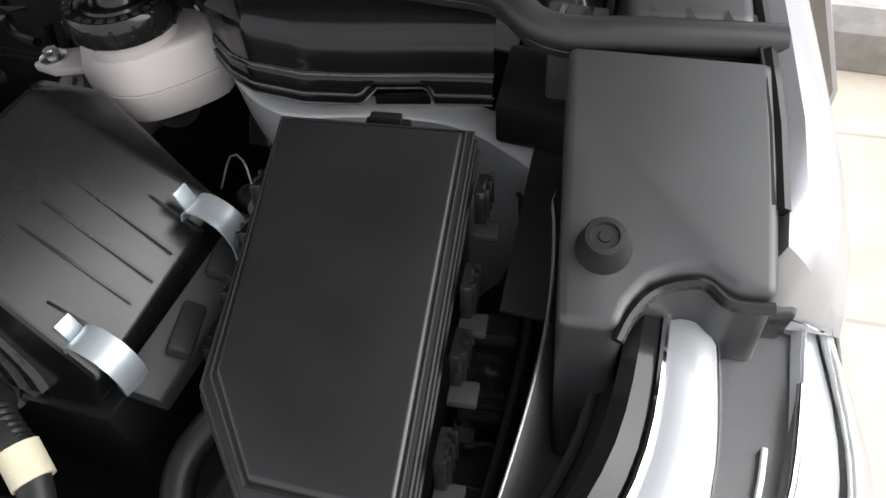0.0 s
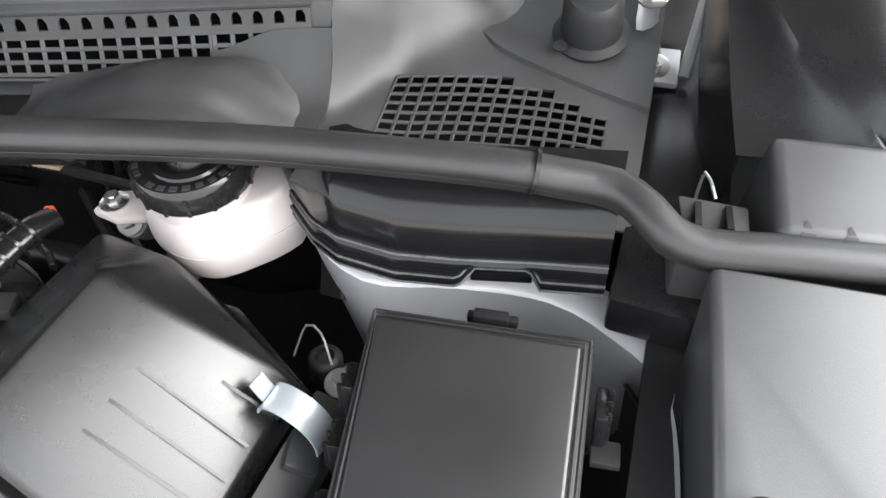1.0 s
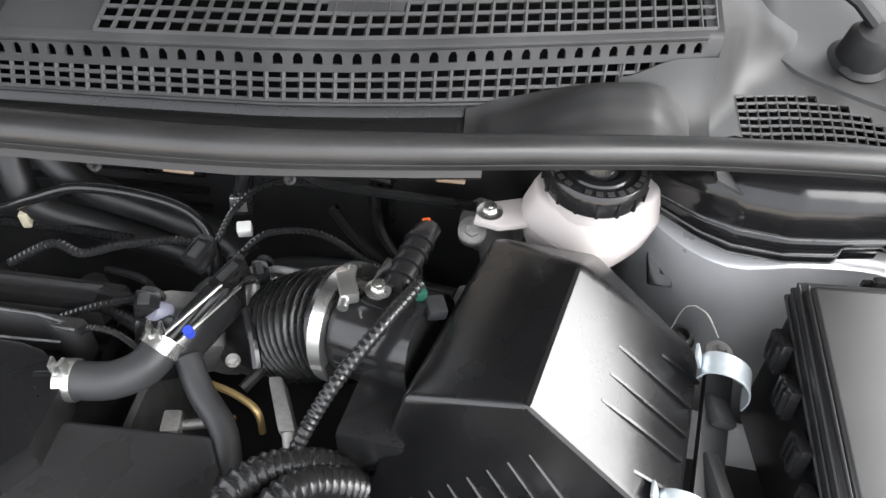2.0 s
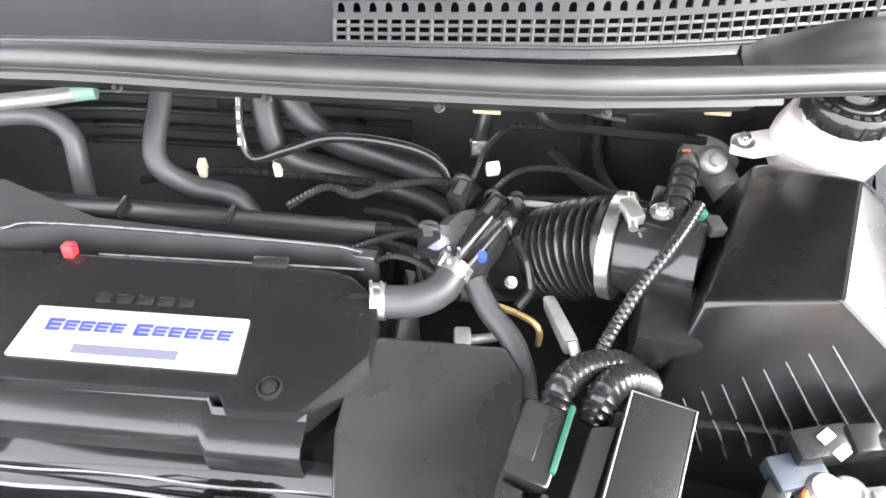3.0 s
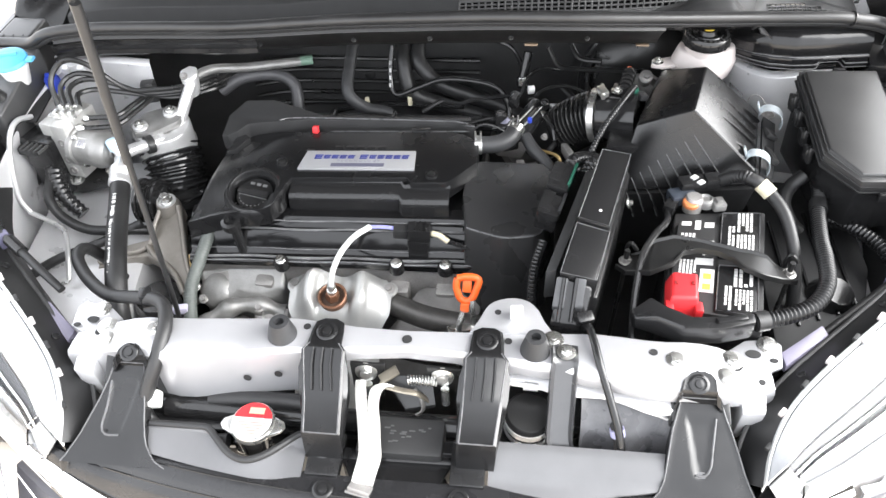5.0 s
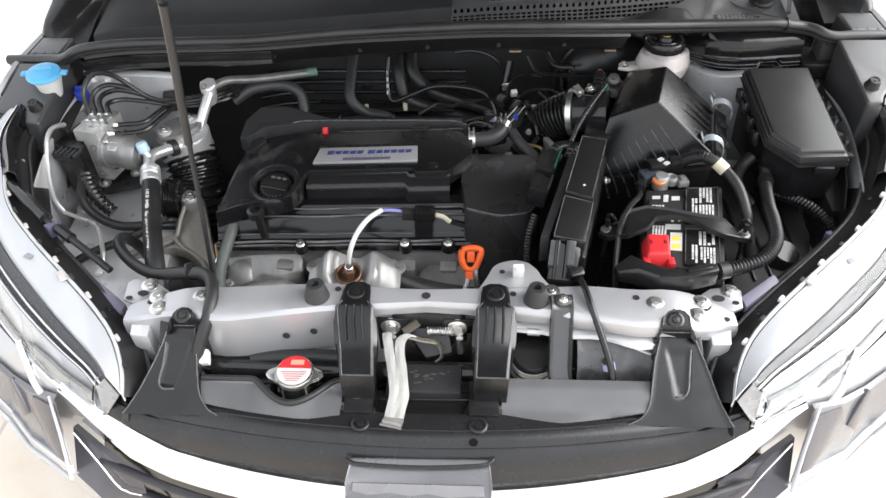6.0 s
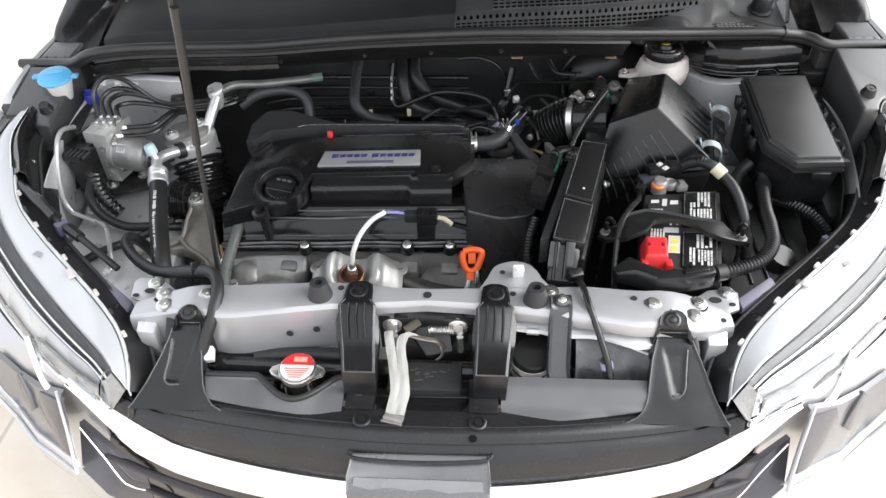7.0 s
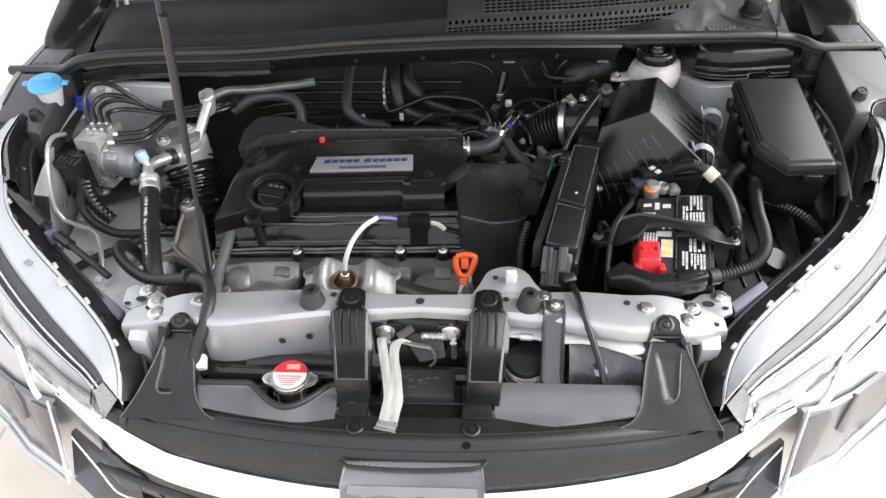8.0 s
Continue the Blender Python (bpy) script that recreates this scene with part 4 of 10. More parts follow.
for x, y, rx_, ry_ in ((0.404, 0.030, 0.009, 0.006), (0.426, 0.022, 0.005, 0.0035), (-0.408, 0.022, 0.008, 0.005), (-0.425, 0.012, 0.005, 0.0035)):
    b = bmesh.new()
    slab(b, [(x + rx_ * math.cos(k * math.pi / 8), y + ry_ * math.sin(k * math.pi / 8)) for k in range(16)], 0.9052, 0.9060)
    part("punched_hole", b, PLASTIC_MATT, support, "dark oval hole")

# rubber stops on the bar
b = bmesh.new()
lathe(b, [(0.0175, 0), (0.0170, 0.003), (0.0125, 0.021), (0.0115, 0.024), (0.0058, 0.0245), (0.0050, 0.016), (0, 0.016)], (0, 0, 0), (0, 0, 1), 28)
stop = single("rubber_stop", b, RUBBER_GREY, "conical grey rubber hood stop on the radiator support", "hood stop", "hood stops")
stop.location = (-0.149, -0.004, 0.9305)
copy_thing(stop, pose(0.149, -0.004, 0.9305))


ARM = surface("satin_black_arm_plastic", (0.009, 0.009, 0.0095), 0.24, dust=0.002, bump=0.02, spec=0.5)
deck = thing("grille_cover", "black plastic cover between grille and radiator support", "cover", (0, -0.15, 0.8))


# black plastic arms that clip the grille cover to the bar
def arm(x0):
    sec = [(0.022, 0.9345, 0.010, 0.006), (0.017, 0.9355, 0.017, 0.006), (0.004, 0.936, 0.019, 0.006), (-0.016, 0.936, 0.020, 0.007), (-0.024, 0.934, 0.026, 0.016), (-0.040, 0.925, 0.025, 0.020),
           (-0.060, 0.914, 0.024, 0.022), (-0.078, 0.906, 0.023, 0.024), (-0.112, 0.898, 0.022, 0.026), (-0.115, 0.880, 0.022, 0.010), (-0.120, 0.862, 0.021, 0.004)]
    b = bmesh.new()
    prev = None
    rings = []
    for y, z, w, th in sec:
        cx = x0 + (0.012 * max(0, (-y - 0.03) / 0.09) if x0 < 0 else -0.006 * max(0, (-y - 0.03) / 0.09))
        rings.append([b.verts.new((cx - w, y, z - th)), b.verts.new((cx - w, y, z - 0.002)), b.verts.new((cx - w + 0.003, y, z)), b.verts.new((cx + w - 0.003, y, z)), b.verts.new((cx + w, y, z - 0.002)), b.verts.new((cx + w, y, z - th))])
    edges = [[v.co.copy() for v in r] for r in rings]
    for p, q in zip(rings, rings[1:]):
        for k in range(6):
            b.faces.new((p[k], p[(k + 1) % 6], q[(k + 1) % 6], q[k]))
    b.faces.new(rings[0][::-1])
    b.faces.new(rings[-1])
    a = part("clip_arm", b, ARM, deck, "ribbed arm clipped over the radiator support", sharp=30)
    # the arm's edge highlights are thin pale sweeps
    for side in (2, 3):
        b = bmesh.new()
        q = [r[side] for r in edges[3:9]]
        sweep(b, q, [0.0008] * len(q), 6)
        part("edge_line", b, EDGE_HIGHLIGHT, a, "thin edge line coloured as a highlight")
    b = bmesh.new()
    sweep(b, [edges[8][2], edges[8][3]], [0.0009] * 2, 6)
    part("edge_line", b, EDGE_HIGHLIGHT, a, "thin edge line coloured as a highlight")
    for d in (-1, 1):
        b = bmesh.new()
        inner, outer = [], []
        for r, (w, dz) in zip(edges[4:9], ((0.001, 0.004), (0.007, 0.006), (0.008, 0.008), (0.006, 0.010), (0.003, 0.012))):
            e = r[3 if d > 0 else 2]
            inner.append(e + Vector((0, 0, -0.003)))
            outer.append(e + Vector((d * w, 0, -dz)))
        sheet(b, [inner, outer, [o + Vector((0, 0.002, -0.016)) for o in outer]], 0.002)
        part("flange", b, ARM, a, "side flange")
    for d in (-0.011, 0.0, 0.011):
        b = bmesh.new()
        sweep(b, [Vector((x0 + d, -0.024, 0.937)), Vector((x0 + d, -0.042, 0.9265)), Vector((x0 + d * 1.05 + (0.004 if x0 < 0 else -0.002), -0.066, 0.913))], [0.0013] * 3, 6)
        part("rib", b, PLASTIC_GLOSS, a)
    b = bmesh.new()
    lathe(b, [(0, 0), (0.0125, 0), (0.0125, 0.0018), (0.0105, 0.003), (0.0085, 0.003), (0.0080, 0.0016), (0.0055, 0.0016), (0.0052, 0.0036), (0, 0.0042)], (x0, 0.0, 0.936), (0, -0.12, 1), 26)
    part("push_pin", b, PLASTIC, a, "round black push pin")


arm(-0.095)
arm(0.094)

# steel strap beside the horn
b = bmesh.new()
pts = [(0.183, 0.004, 0.934), (0.183, -0.018, 0.934), (0.182, -0.030, 0.922), (0.181, -0.055, 0.890), (0.181, -0.080, 0.866), (0.192, -0.098, 0.852), (0.215, -0.112, 0.845)]
q = smooth_path(pts, 0.008)
rows = []
for i, p in enumerate(q):
    w = 0.0160 + 0.006 * max(0, i / len(q) - 0.75)
    rows.append([p + Vector((dx * w, 0, -abs(dx) ** 6 * 0.0)) for dx in (-1, -0.88, -0.62, -0.15, 0.15, 0.62, 0.88, 1)])
for r in rows:
    r[0] = r[0] + Vector((0, -0.002, -0.006))
    r[-1] = r[-1] + Vector((0, -0.002, -0.006))
    for m in (1, -2):
        r[m] = r[m] + Vector((0, -0.003, 0.003))
sheet(b, rows, 0.002)
# sky reflection on the black paint is put into a greyer base
strap = single("steel_bracket", b, surface("sky_greyed_black_steel_paint", (0.045, 0.045, 0.047), 0.24, vary=0.15, bump=0.03, spec=0.8), "black steel bracket bolted to the radiator support", "bracket")
part("bolt", hex_bolt(bmesh.new(), (0.184, -0.008, 0.9355), (0, 0, 1), 0.0065), ZINC, strap)

def strip_top(x):
    """Height of the chrome strip's upper edge; it climbs to the lamps at both ends."""
    return float(np.interp(abs(x), [0, 0.20, 0.336, 0.38, 0.416, 0.444, 0.468, 0.508], [0.803, 0.802, 0.800, 0.815, 0.829, 0.838, 0.842, 0.846]))


def strip_low(x):
    return float(np.interp(abs(x), [0, 0.20, 0.344, 0.412, 0.448, 0.488, 0.508], [0.752, 0.751, 0.748, 0.763, 0.806, 0.843, 0.845]))


# grille cover deck
xs = [-0.44 + 0.02 * i for i in range(45)]
b = bmesh.new()
# bowed front lip in three steps
lip = [(0.034, 0.8555), (0.016, 0.8550), (0.0, 0.8540), (-0.006, 0.850), (-0.010, 0.842), (-0.013, 0.840), (-0.020, 0.832), (-0.028, 0.812), (-0.034, 0.800), (-0.030, 0.792)]
xl = [-0.42 + 0.02 * i for i in range(43)]
sheet(b, [[(x, curve_y(x) + dy, z - 0.02 * (abs(x) / 0.44) ** 2 + max(0.0, strip_top(x) - 0.800) * min(1.0, k / 6)) for x in xl] for k, (dy, z) in enumerate(lip)], 0.003)
part("front_lip", b, DECK, deck)
for dy, z0, r in ((0.010, 0.8548, 0.0016), (-0.0095, 0.8440, 0.0013)):
    b = bmesh.new()
    q = [Vector((x, curve_y(x) + dy, z0 - 0.02 * (abs(x) / 0.44) ** 2)) for x in [-0.42 + 0.02 * i for i in range(43)]]
    sweep(b, q, [r] * len(q), 6)
    part("lip_ridge", b, PLASTIC, deck, "raised ridge along the lip")
# deck plates left and right of the centre channel
b = bmesh.new()


def rear_edge(x):
    if x < 0:
        d = abs(x + 0.172)
        return -0.096 - (0.038 * (0.5 + 0.5 * math.cos(math.pi * d / 0.056)) ** 0.6 if d < 0.056 else 0.0)
    return -0.098


xa = [-0.37 + 0.006 * i for i in range(45)]
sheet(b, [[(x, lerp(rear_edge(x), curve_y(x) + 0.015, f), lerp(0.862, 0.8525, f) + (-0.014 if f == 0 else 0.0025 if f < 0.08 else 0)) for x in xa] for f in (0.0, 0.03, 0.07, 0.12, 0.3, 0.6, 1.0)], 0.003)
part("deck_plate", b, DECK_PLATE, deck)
b = bmesh.new()
q = [Vector((x, rear_edge(x) + 0.001, 0.8645)) for x in xa[12:]]
sweep(b, q, [0.0042] * len(q), 10)
part("rubber_lip", b, RUBBER, deck, "black rubber lip round the cap recess")
b = bmesh.new()
xb = [0.103 + 0.01 * i for i in range(28)]
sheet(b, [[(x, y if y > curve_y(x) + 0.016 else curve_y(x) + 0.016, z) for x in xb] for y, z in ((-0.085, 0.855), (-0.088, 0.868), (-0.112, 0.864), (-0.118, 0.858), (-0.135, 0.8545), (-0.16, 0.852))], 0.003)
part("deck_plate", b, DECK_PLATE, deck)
b = bmesh.new()
hull8(b, [(-0.066, -0.112, 0.8460), (0.062, -0.110, 0.8460), (0.042, -0.152, 0.8460), (-0.042, -0.154, 0.8460)], [(-0.066, -0.112, 0.80), (0.062, -0.110, 0.80), (0.042, -0.152, 0.80), (-0.042, -0.154, 0.80)], 0.002)
hull8(b, [(-0.066, -0.100, 0.8520), (0.066, -0.098, 0.8520), (0.063, -0.112, 0.8500), (-0.066, -0.114, 0.8500)], [(-0.066, -0.100, 0.80), (0.066, -0.098, 0.80), (0.063, -0.112, 0.80), (-0.066, -0.114, 0.80)], 0.002)
hull8(b, [(0.014, -0.088, 0.8570), (0.066, -0.086, 0.8570), (0.066, -0.102, 0.8560), (0.010, -0.104, 0.8560)], [(0.014, -0.088, 0.82), (0.066, -0.086, 0.82), (0.066, -0.102, 0.82), (0.010, -0.104, 0.82)], 0.002)
part("centre_channel", b, ARM, deck)
for x0 in (-0.083, 0.080):
    b = bmesh.new()
    hull8(b, [(x0 - 0.020, -0.088, 0.8610), (x0 + 0.020, -0.088, 0.8610), (x0 + 0.019, -0.141, 0.8590), (x0 - 0.019, -0.141, 0.8590)], [(x0 - 0.020, -0.088, 0.845), (x0 + 0.020, -0.088, 0.845), (x0 + 0.019, -0.141, 0.845), (x0 - 0.019, -0.141, 0.845)], 0.002)
    part("pad", b, PLASTIC, deck)
for p in ((-0.086, -0.110, 0.8595), (-0.077, -0.157, 0.8565), (0.081, -0.108, 0.8595), (0.073, -0.156, 0.8565)):
    b = bmesh.new()
    lathe(b, [(0, 0), (0.0115, 0), (0.0115, 0.002), (0.0095, 0.0032), (0.0078, 0.0032), (0.0073, 0.0018), (0.005, 0.0018), (0.0046, 0.0038), (0, 0.0044)], p, (0, -0.1, 1), 24)
    part("push_pin", b, PLASTIC, deck, "round black push pin")
# holes are discs, near-black for the shade in them
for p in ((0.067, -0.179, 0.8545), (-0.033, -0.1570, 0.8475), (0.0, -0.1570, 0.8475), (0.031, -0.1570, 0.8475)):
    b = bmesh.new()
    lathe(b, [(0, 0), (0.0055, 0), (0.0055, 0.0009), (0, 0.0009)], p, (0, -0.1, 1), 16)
    part("hole", b, SHADE_BLACK, deck)


def arm_plane(x, y, up=0.0):
    """The sloping top of a side arm; its head lifts over the bar."""
    k = max(0.0, min(1.0, (y + 0.044) / 0.014))
    return (x + (-0.0066 if x > 0 else 0.010) * k, y - 0.0177 * k, 0.929 + 0.58 * y + up + 0.018 * k)


def side_arm(s):
    """Tapered foot with a rounded, pinned head that laps over the bar, its face sunk between raised lines."""
    if s > 0:
        edge = [(-0.010, 0.331, 0.341), (-0.012, 0.323, 0.348), (-0.017, 0.317, 0.353), (-0.028, 0.314, 0.354), (-0.037, 0.312, 0.356), (-0.055, 0.306, 0.362), (-0.070, 0.301, 0.368), (-0.090, 0.297, 0.375), (-0.106, 0.294, 0.380), (-0.118, 0.291, 0.385), (-0.128, 0.286, 0.390), (-0.136, 0.277, 0.394), (-0.142, 0.262, 0.398)]
        pin, near, far = (0.333, -0.022), [(0.350, -0.057), (0.346, -0.083), (0.343, -0.102), (0.337, -0.110), (0.327, -0.110)], [(0.317, -0.055), (0.321, -0.077), (0.326, -0.107)]
    else:
        edge = [(-0.018, -0.338, -0.326), (-0.020, -0.343, -0.321), (-0.025, -0.348, -0.315), (-0.033, -0.350, -0.312), (-0.041, -0.352, -0.312), (-0.060, -0.356, -0.308), (-0.081, -0.363, -0.303), (-0.097, -0.370, -0.300), (-0.113, -0.377, -0.296), (-0.122, -0.382, -0.292), (-0.130, -0.387, -0.286), (-0.137, -0.391, -0.279), (-0.143, -0.396, -0.266)]
        pin, near, far = (-0.332, -0.027), [(-0.350, -0.060), (-0.350, -0.087), (-0.352, -0.106), (-0.346, -0.114), (-0.330, -0.114)], [(-0.316, -0.061), (-0.321, -0.087), (-0.328, -0.111)]
    ys = sorted({-v.y for v in smooth_path([(0, e[0], 0) for e in edge], 0.003)})
    ey = [-e[0] for e in edge]

    def at(pts, y):
        pts = sorted(pts, key=lambda p: -p[1])
        return float(np.interp(-y, [-p[1] for p in pts], [p[0] for p in pts]))
    rows = []
    for yy in ys:
        y, xl, xr = -yy, float(np.interp(yy, ey, [e[1] for e in edge])), float(np.interp(yy, ey, [e[2] for e in edge]))
        row = [Vector(arm_plane(xl - 0.002, y)) - Vector((0, 0.004, 0.018)), Vector(arm_plane(xl, y)) - Vector((0, 0.001, 0.003)), Vector(arm_plane(xl + 0.0018, y, 0.0006))]
        for i in range(1, 24):
            x = lerp(xl + 0.0018, xr - 0.0018, i / 24)
            a, c = sorted((at(near, y), at(far, y)))
            inside = min(1.0, max(0.0, (x - a) / 0.003), max(0.0, (c - x) / 0.003)) * min(1.0, max(0.0, (-0.056 - y) / 0.004)) * min(1.0, max(0.0, (y + 0.1115) / 0.003))
            row.append(Vector(arm_plane(x, y, -0.0028 * max(0.0, inside))))
        row += [Vector(arm_plane(xr - 0.0018, y, 0.0006)), Vector(arm_plane(xr, y)) - Vector((0, 0.001, 0.003)), Vector(arm_plane(xr + 0.002, y)) - Vector((0, 0.004, 0.018))]
        rows.append(row)
    a = part("side_arm", sheet(bmesh.new(), rows, 0.002), ARM, deck, "tapered black arm with embossed ribs")
    # edge highlights of the foot, put in as pale lines
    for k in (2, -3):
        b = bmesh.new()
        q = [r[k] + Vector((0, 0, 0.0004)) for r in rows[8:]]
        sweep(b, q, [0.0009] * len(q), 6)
        part("edge_ridge", b, EDGE_HIGHLIGHT, a, "thin edge line coloured as a highlight")
    b = bmesh.new()
    lathe(b, [(0, 0), (0.0110, 0), (0.0110, 0.002), (0.0090, 0.0032), (0.0075, 0.0032), (0.0070, 0.0018), (0.0050, 0.0018), (0.0045, 0.004), (0, 0.0046)], arm_plane(*pin), (0, -0.5, 1), 24)
    part("push_pin", b, PLASTIC_GLOSS, a, "round black push pin")
    b = bmesh.new()
    yl = -0.040 if s < 0 else -0.037
    sweep(b, [Vector(arm_plane(x, yl, 0.0012)) for x in ((-0.350, -0.332, -0.314) if s < 0 else (0.314, 0.334, 0.354))], [0.0011] * 3, 6)
    part("step", b, EDGE_HIGHLIGHT, a, "thin edge line coloured as a highlight")
    b = bmesh.new()
    q = smooth_path([arm_plane(x, y, 0.0006) for x, y in near], 0.004)
    sweep(b, q, [0.0013] * len(q), 8)
    part("rib", b, EDGE_HIGHLIGHT, a, "thin edge line coloured as a highlight")
    for d in (-0.026, 0.026):
        b = bmesh.new()
        x0 = pin[0] + d
        hull8(b, [(x0 - 0.006, -0.030, 0.912), (x0 + 0.006, -0.030, 0.912), (x0 + 0.009, -0.060, 0.890), (x0 - 0.004, -0.060, 0.890)], [(x0 - 0.006, -0.026, 0.86), (x0 + 0.006, -0.026, 0.86), (x0 + 0.009, -0.050, 0.85), (x0 - 0.004, -0.050, 0.85)], 0.002)
        part("flank", b, PLASTIC, a)


side_arm(1)
side_arm(-1)

# chrome grille strip, grille and bumper
def nose_y(x):
    return -0.213 + 0.46 * x * x


b = bmesh.new()
xs = [-0.50 + 0.02 * i for i in range(51)]
strip = [(0.016, 0.90), (0.004, 1.0), (-0.004, 0.98), (-0.012, 0.82), (-0.020, 0.47), (-0.022, 0.16), (-0.014, 0.0)]
sheet(b, [[(x, nose_y(x) + dy * (1 - 0.6 * min(1.0, max(0.0, (abs(x) - 0.40) / 0.10))), lerp(strip_low(x), strip_top(x), f)) for x in xs] for dy, f in strip], 0.002)
single("chrome_trim", b, CHROME, "bright chrome strip across the top of the grille", "trim")
b = bmesh.new()
sheet(b, [[(x, nose_y(x) + dy, z) for x in xs[2:-2]] for dy, z in [(-0.004, 0.758), (-0.012, 0.735), (-0.014, 0.66), (-0.010, 0.58), (0.0, 0.50)]], 0.003)
gr = single("grille", b, PLASTIC_GLOSS, "black grille below the chrome strip", "grille")
for k in range(3):
    for s in (1, -1):
        b = bmesh.new()
        q = [Vector((s * x, nose_y(x) - 0.026, 0.735 - 0.05 * k)) for x in [0.10 + 0.02 * i for i in range(19)]]
        sweep(b, q, [0.006] * len(q), 8, 0.6)
        part("grille_bar", b, LAMP_GREY, gr, "slim grille bar")
b = bmesh.new()
hull8(b, [(-0.088, -0.192, 0.838), (0.088, -0.190, 0.838), (0.091, -0.222, 0.829), (0.091, -0.236, 0.812), (-0.091, -0.238, 0.812), (-0.091, -0.224, 0.829)],
      [(-0.080, -0.192, 0.68), (0.080, -0.190, 0.68), (0.082, -0.24, 0.68), (0.082, -0.262, 0.68), (-0.082, -0.264, 0.68), (-0.082, -0.24, 0.68)], 0.005, 3)
emb = single("emblem_housing", b, surface("smoked_chrome", (0.16, 0.16, 0.165), 0.26, metal=0.6, vary=0.08, bump=0.0), "smooth smoked-chrome emblem housing in the grille", "emblem housing")
b = bmesh.new()
q = smooth_path([(-0.092, -0.194, 0.838), (-0.080, -0.203, 0.840), (0.0, -0.207, 0.841), (0.080, -0.201, 0.840), (0.092, -0.192, 0.838)], 0.01)
sweep(b, q, [0.0022] * len(q), 8)
part("lip", b, PLASTIC, emb, "dark lip above the housing")
# lighter copy of the smoked chrome: light on the front is in the colour
FACET = surface("lit_smoked_facet", (0.24, 0.24, 0.25), 0.30, metal=0.6, vary=0.10, bump=0.0, blotch=30)
b = bmesh.new()
fold = [(-0.083, 0.004), (-0.060, 0.0), (-0.034, 0.0035), (-0.010, 0.0008), (0.014, 0.0038), (0.040, 0.0), (0.064, 0.0032), (0.083, 0.004)]
sheet(b, [[(x * w, y + d * g, z) for x, d in fold] for y, z, w, g in ((-0.2235, 0.8285, 0.97, 0.1), (-0.2330, 0.8165, 0.99, 0.5), (-0.2425, 0.8000, 1.0, 1.0), (-0.2560, 0.7500, 0.98, 1.0), (-0.2640, 0.6950, 0.94, 1.0))], 0.002)
part("facet_panel", b, FACET, emb, "faceted front coloured lighter for the light on it")

# ---------- headlights ----------
LAMP_A = [(0.394, -0.122, 0.878), (0.404, -0.088, 0.892), (0.428, -0.046, 0.906), (0.466, -0.006, 0.919), (0.522, 0.043, 0.932), (0.600, 0.110, 0.950), (0.662, 0.175, 0.962), (0.704, 0.255, 0.974), (0.732, 0.322, 0.988), (0.738, 0.398, 0.998)]
LAMP_B = [(0.414, -0.110, 0.904), (0.440, -0.083, 0.907), (0.476, -0.052, 0.910), (0.525, -0.010, 0.914), (0.582, 0.042, 0.920), (0.640, 0.098, 0.928), (0.696, 0.165, 0.943), (0.738, 0.240, 0.960), (0.764, 0.318, 0.982), (0.763, 0.405, 0.994)]
LAMP_C = [(0.428, -0.116, 0.892), (0.452, -0.094, 0.893), (0.486, -0.069, 0.894), (0.541, -0.026, 0.896), (0.602, 0.026, 0.901), (0.664, 0.086, 0.911), (0.725, 0.150, 0.929), (0.767, 0.230, 0.949), (0.794, 0.322, 0.974), (0.803, 0.405, 0.988)]
LAMP_D = [(0.427, -0.128, 0.836), (0.457, -0.112, 0.833), (0.500, -0.087, 0.833), (0.558, -0.046, 0.837), (0.620, 0.006, 0.844), (0.686, 0.066, 0.857), (0.747, 0.133, 0.880), (0.795, 0.213, 0.912), (0.828, 0.330, 0.958), (0.812, 0.418, 0.988)]


# grey that puts the lamp end's shade into its colour; also fills chambers
LAMP_PALE = surface("pale_grey_lamp_plastic", (0.27, 0.275, 0.28), 0.30, metal=0.15, vary=0.10, bump=0.02)
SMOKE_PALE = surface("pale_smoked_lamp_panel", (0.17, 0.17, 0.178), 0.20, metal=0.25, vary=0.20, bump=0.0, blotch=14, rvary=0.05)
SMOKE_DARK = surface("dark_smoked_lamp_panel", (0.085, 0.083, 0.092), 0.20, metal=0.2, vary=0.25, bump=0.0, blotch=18)


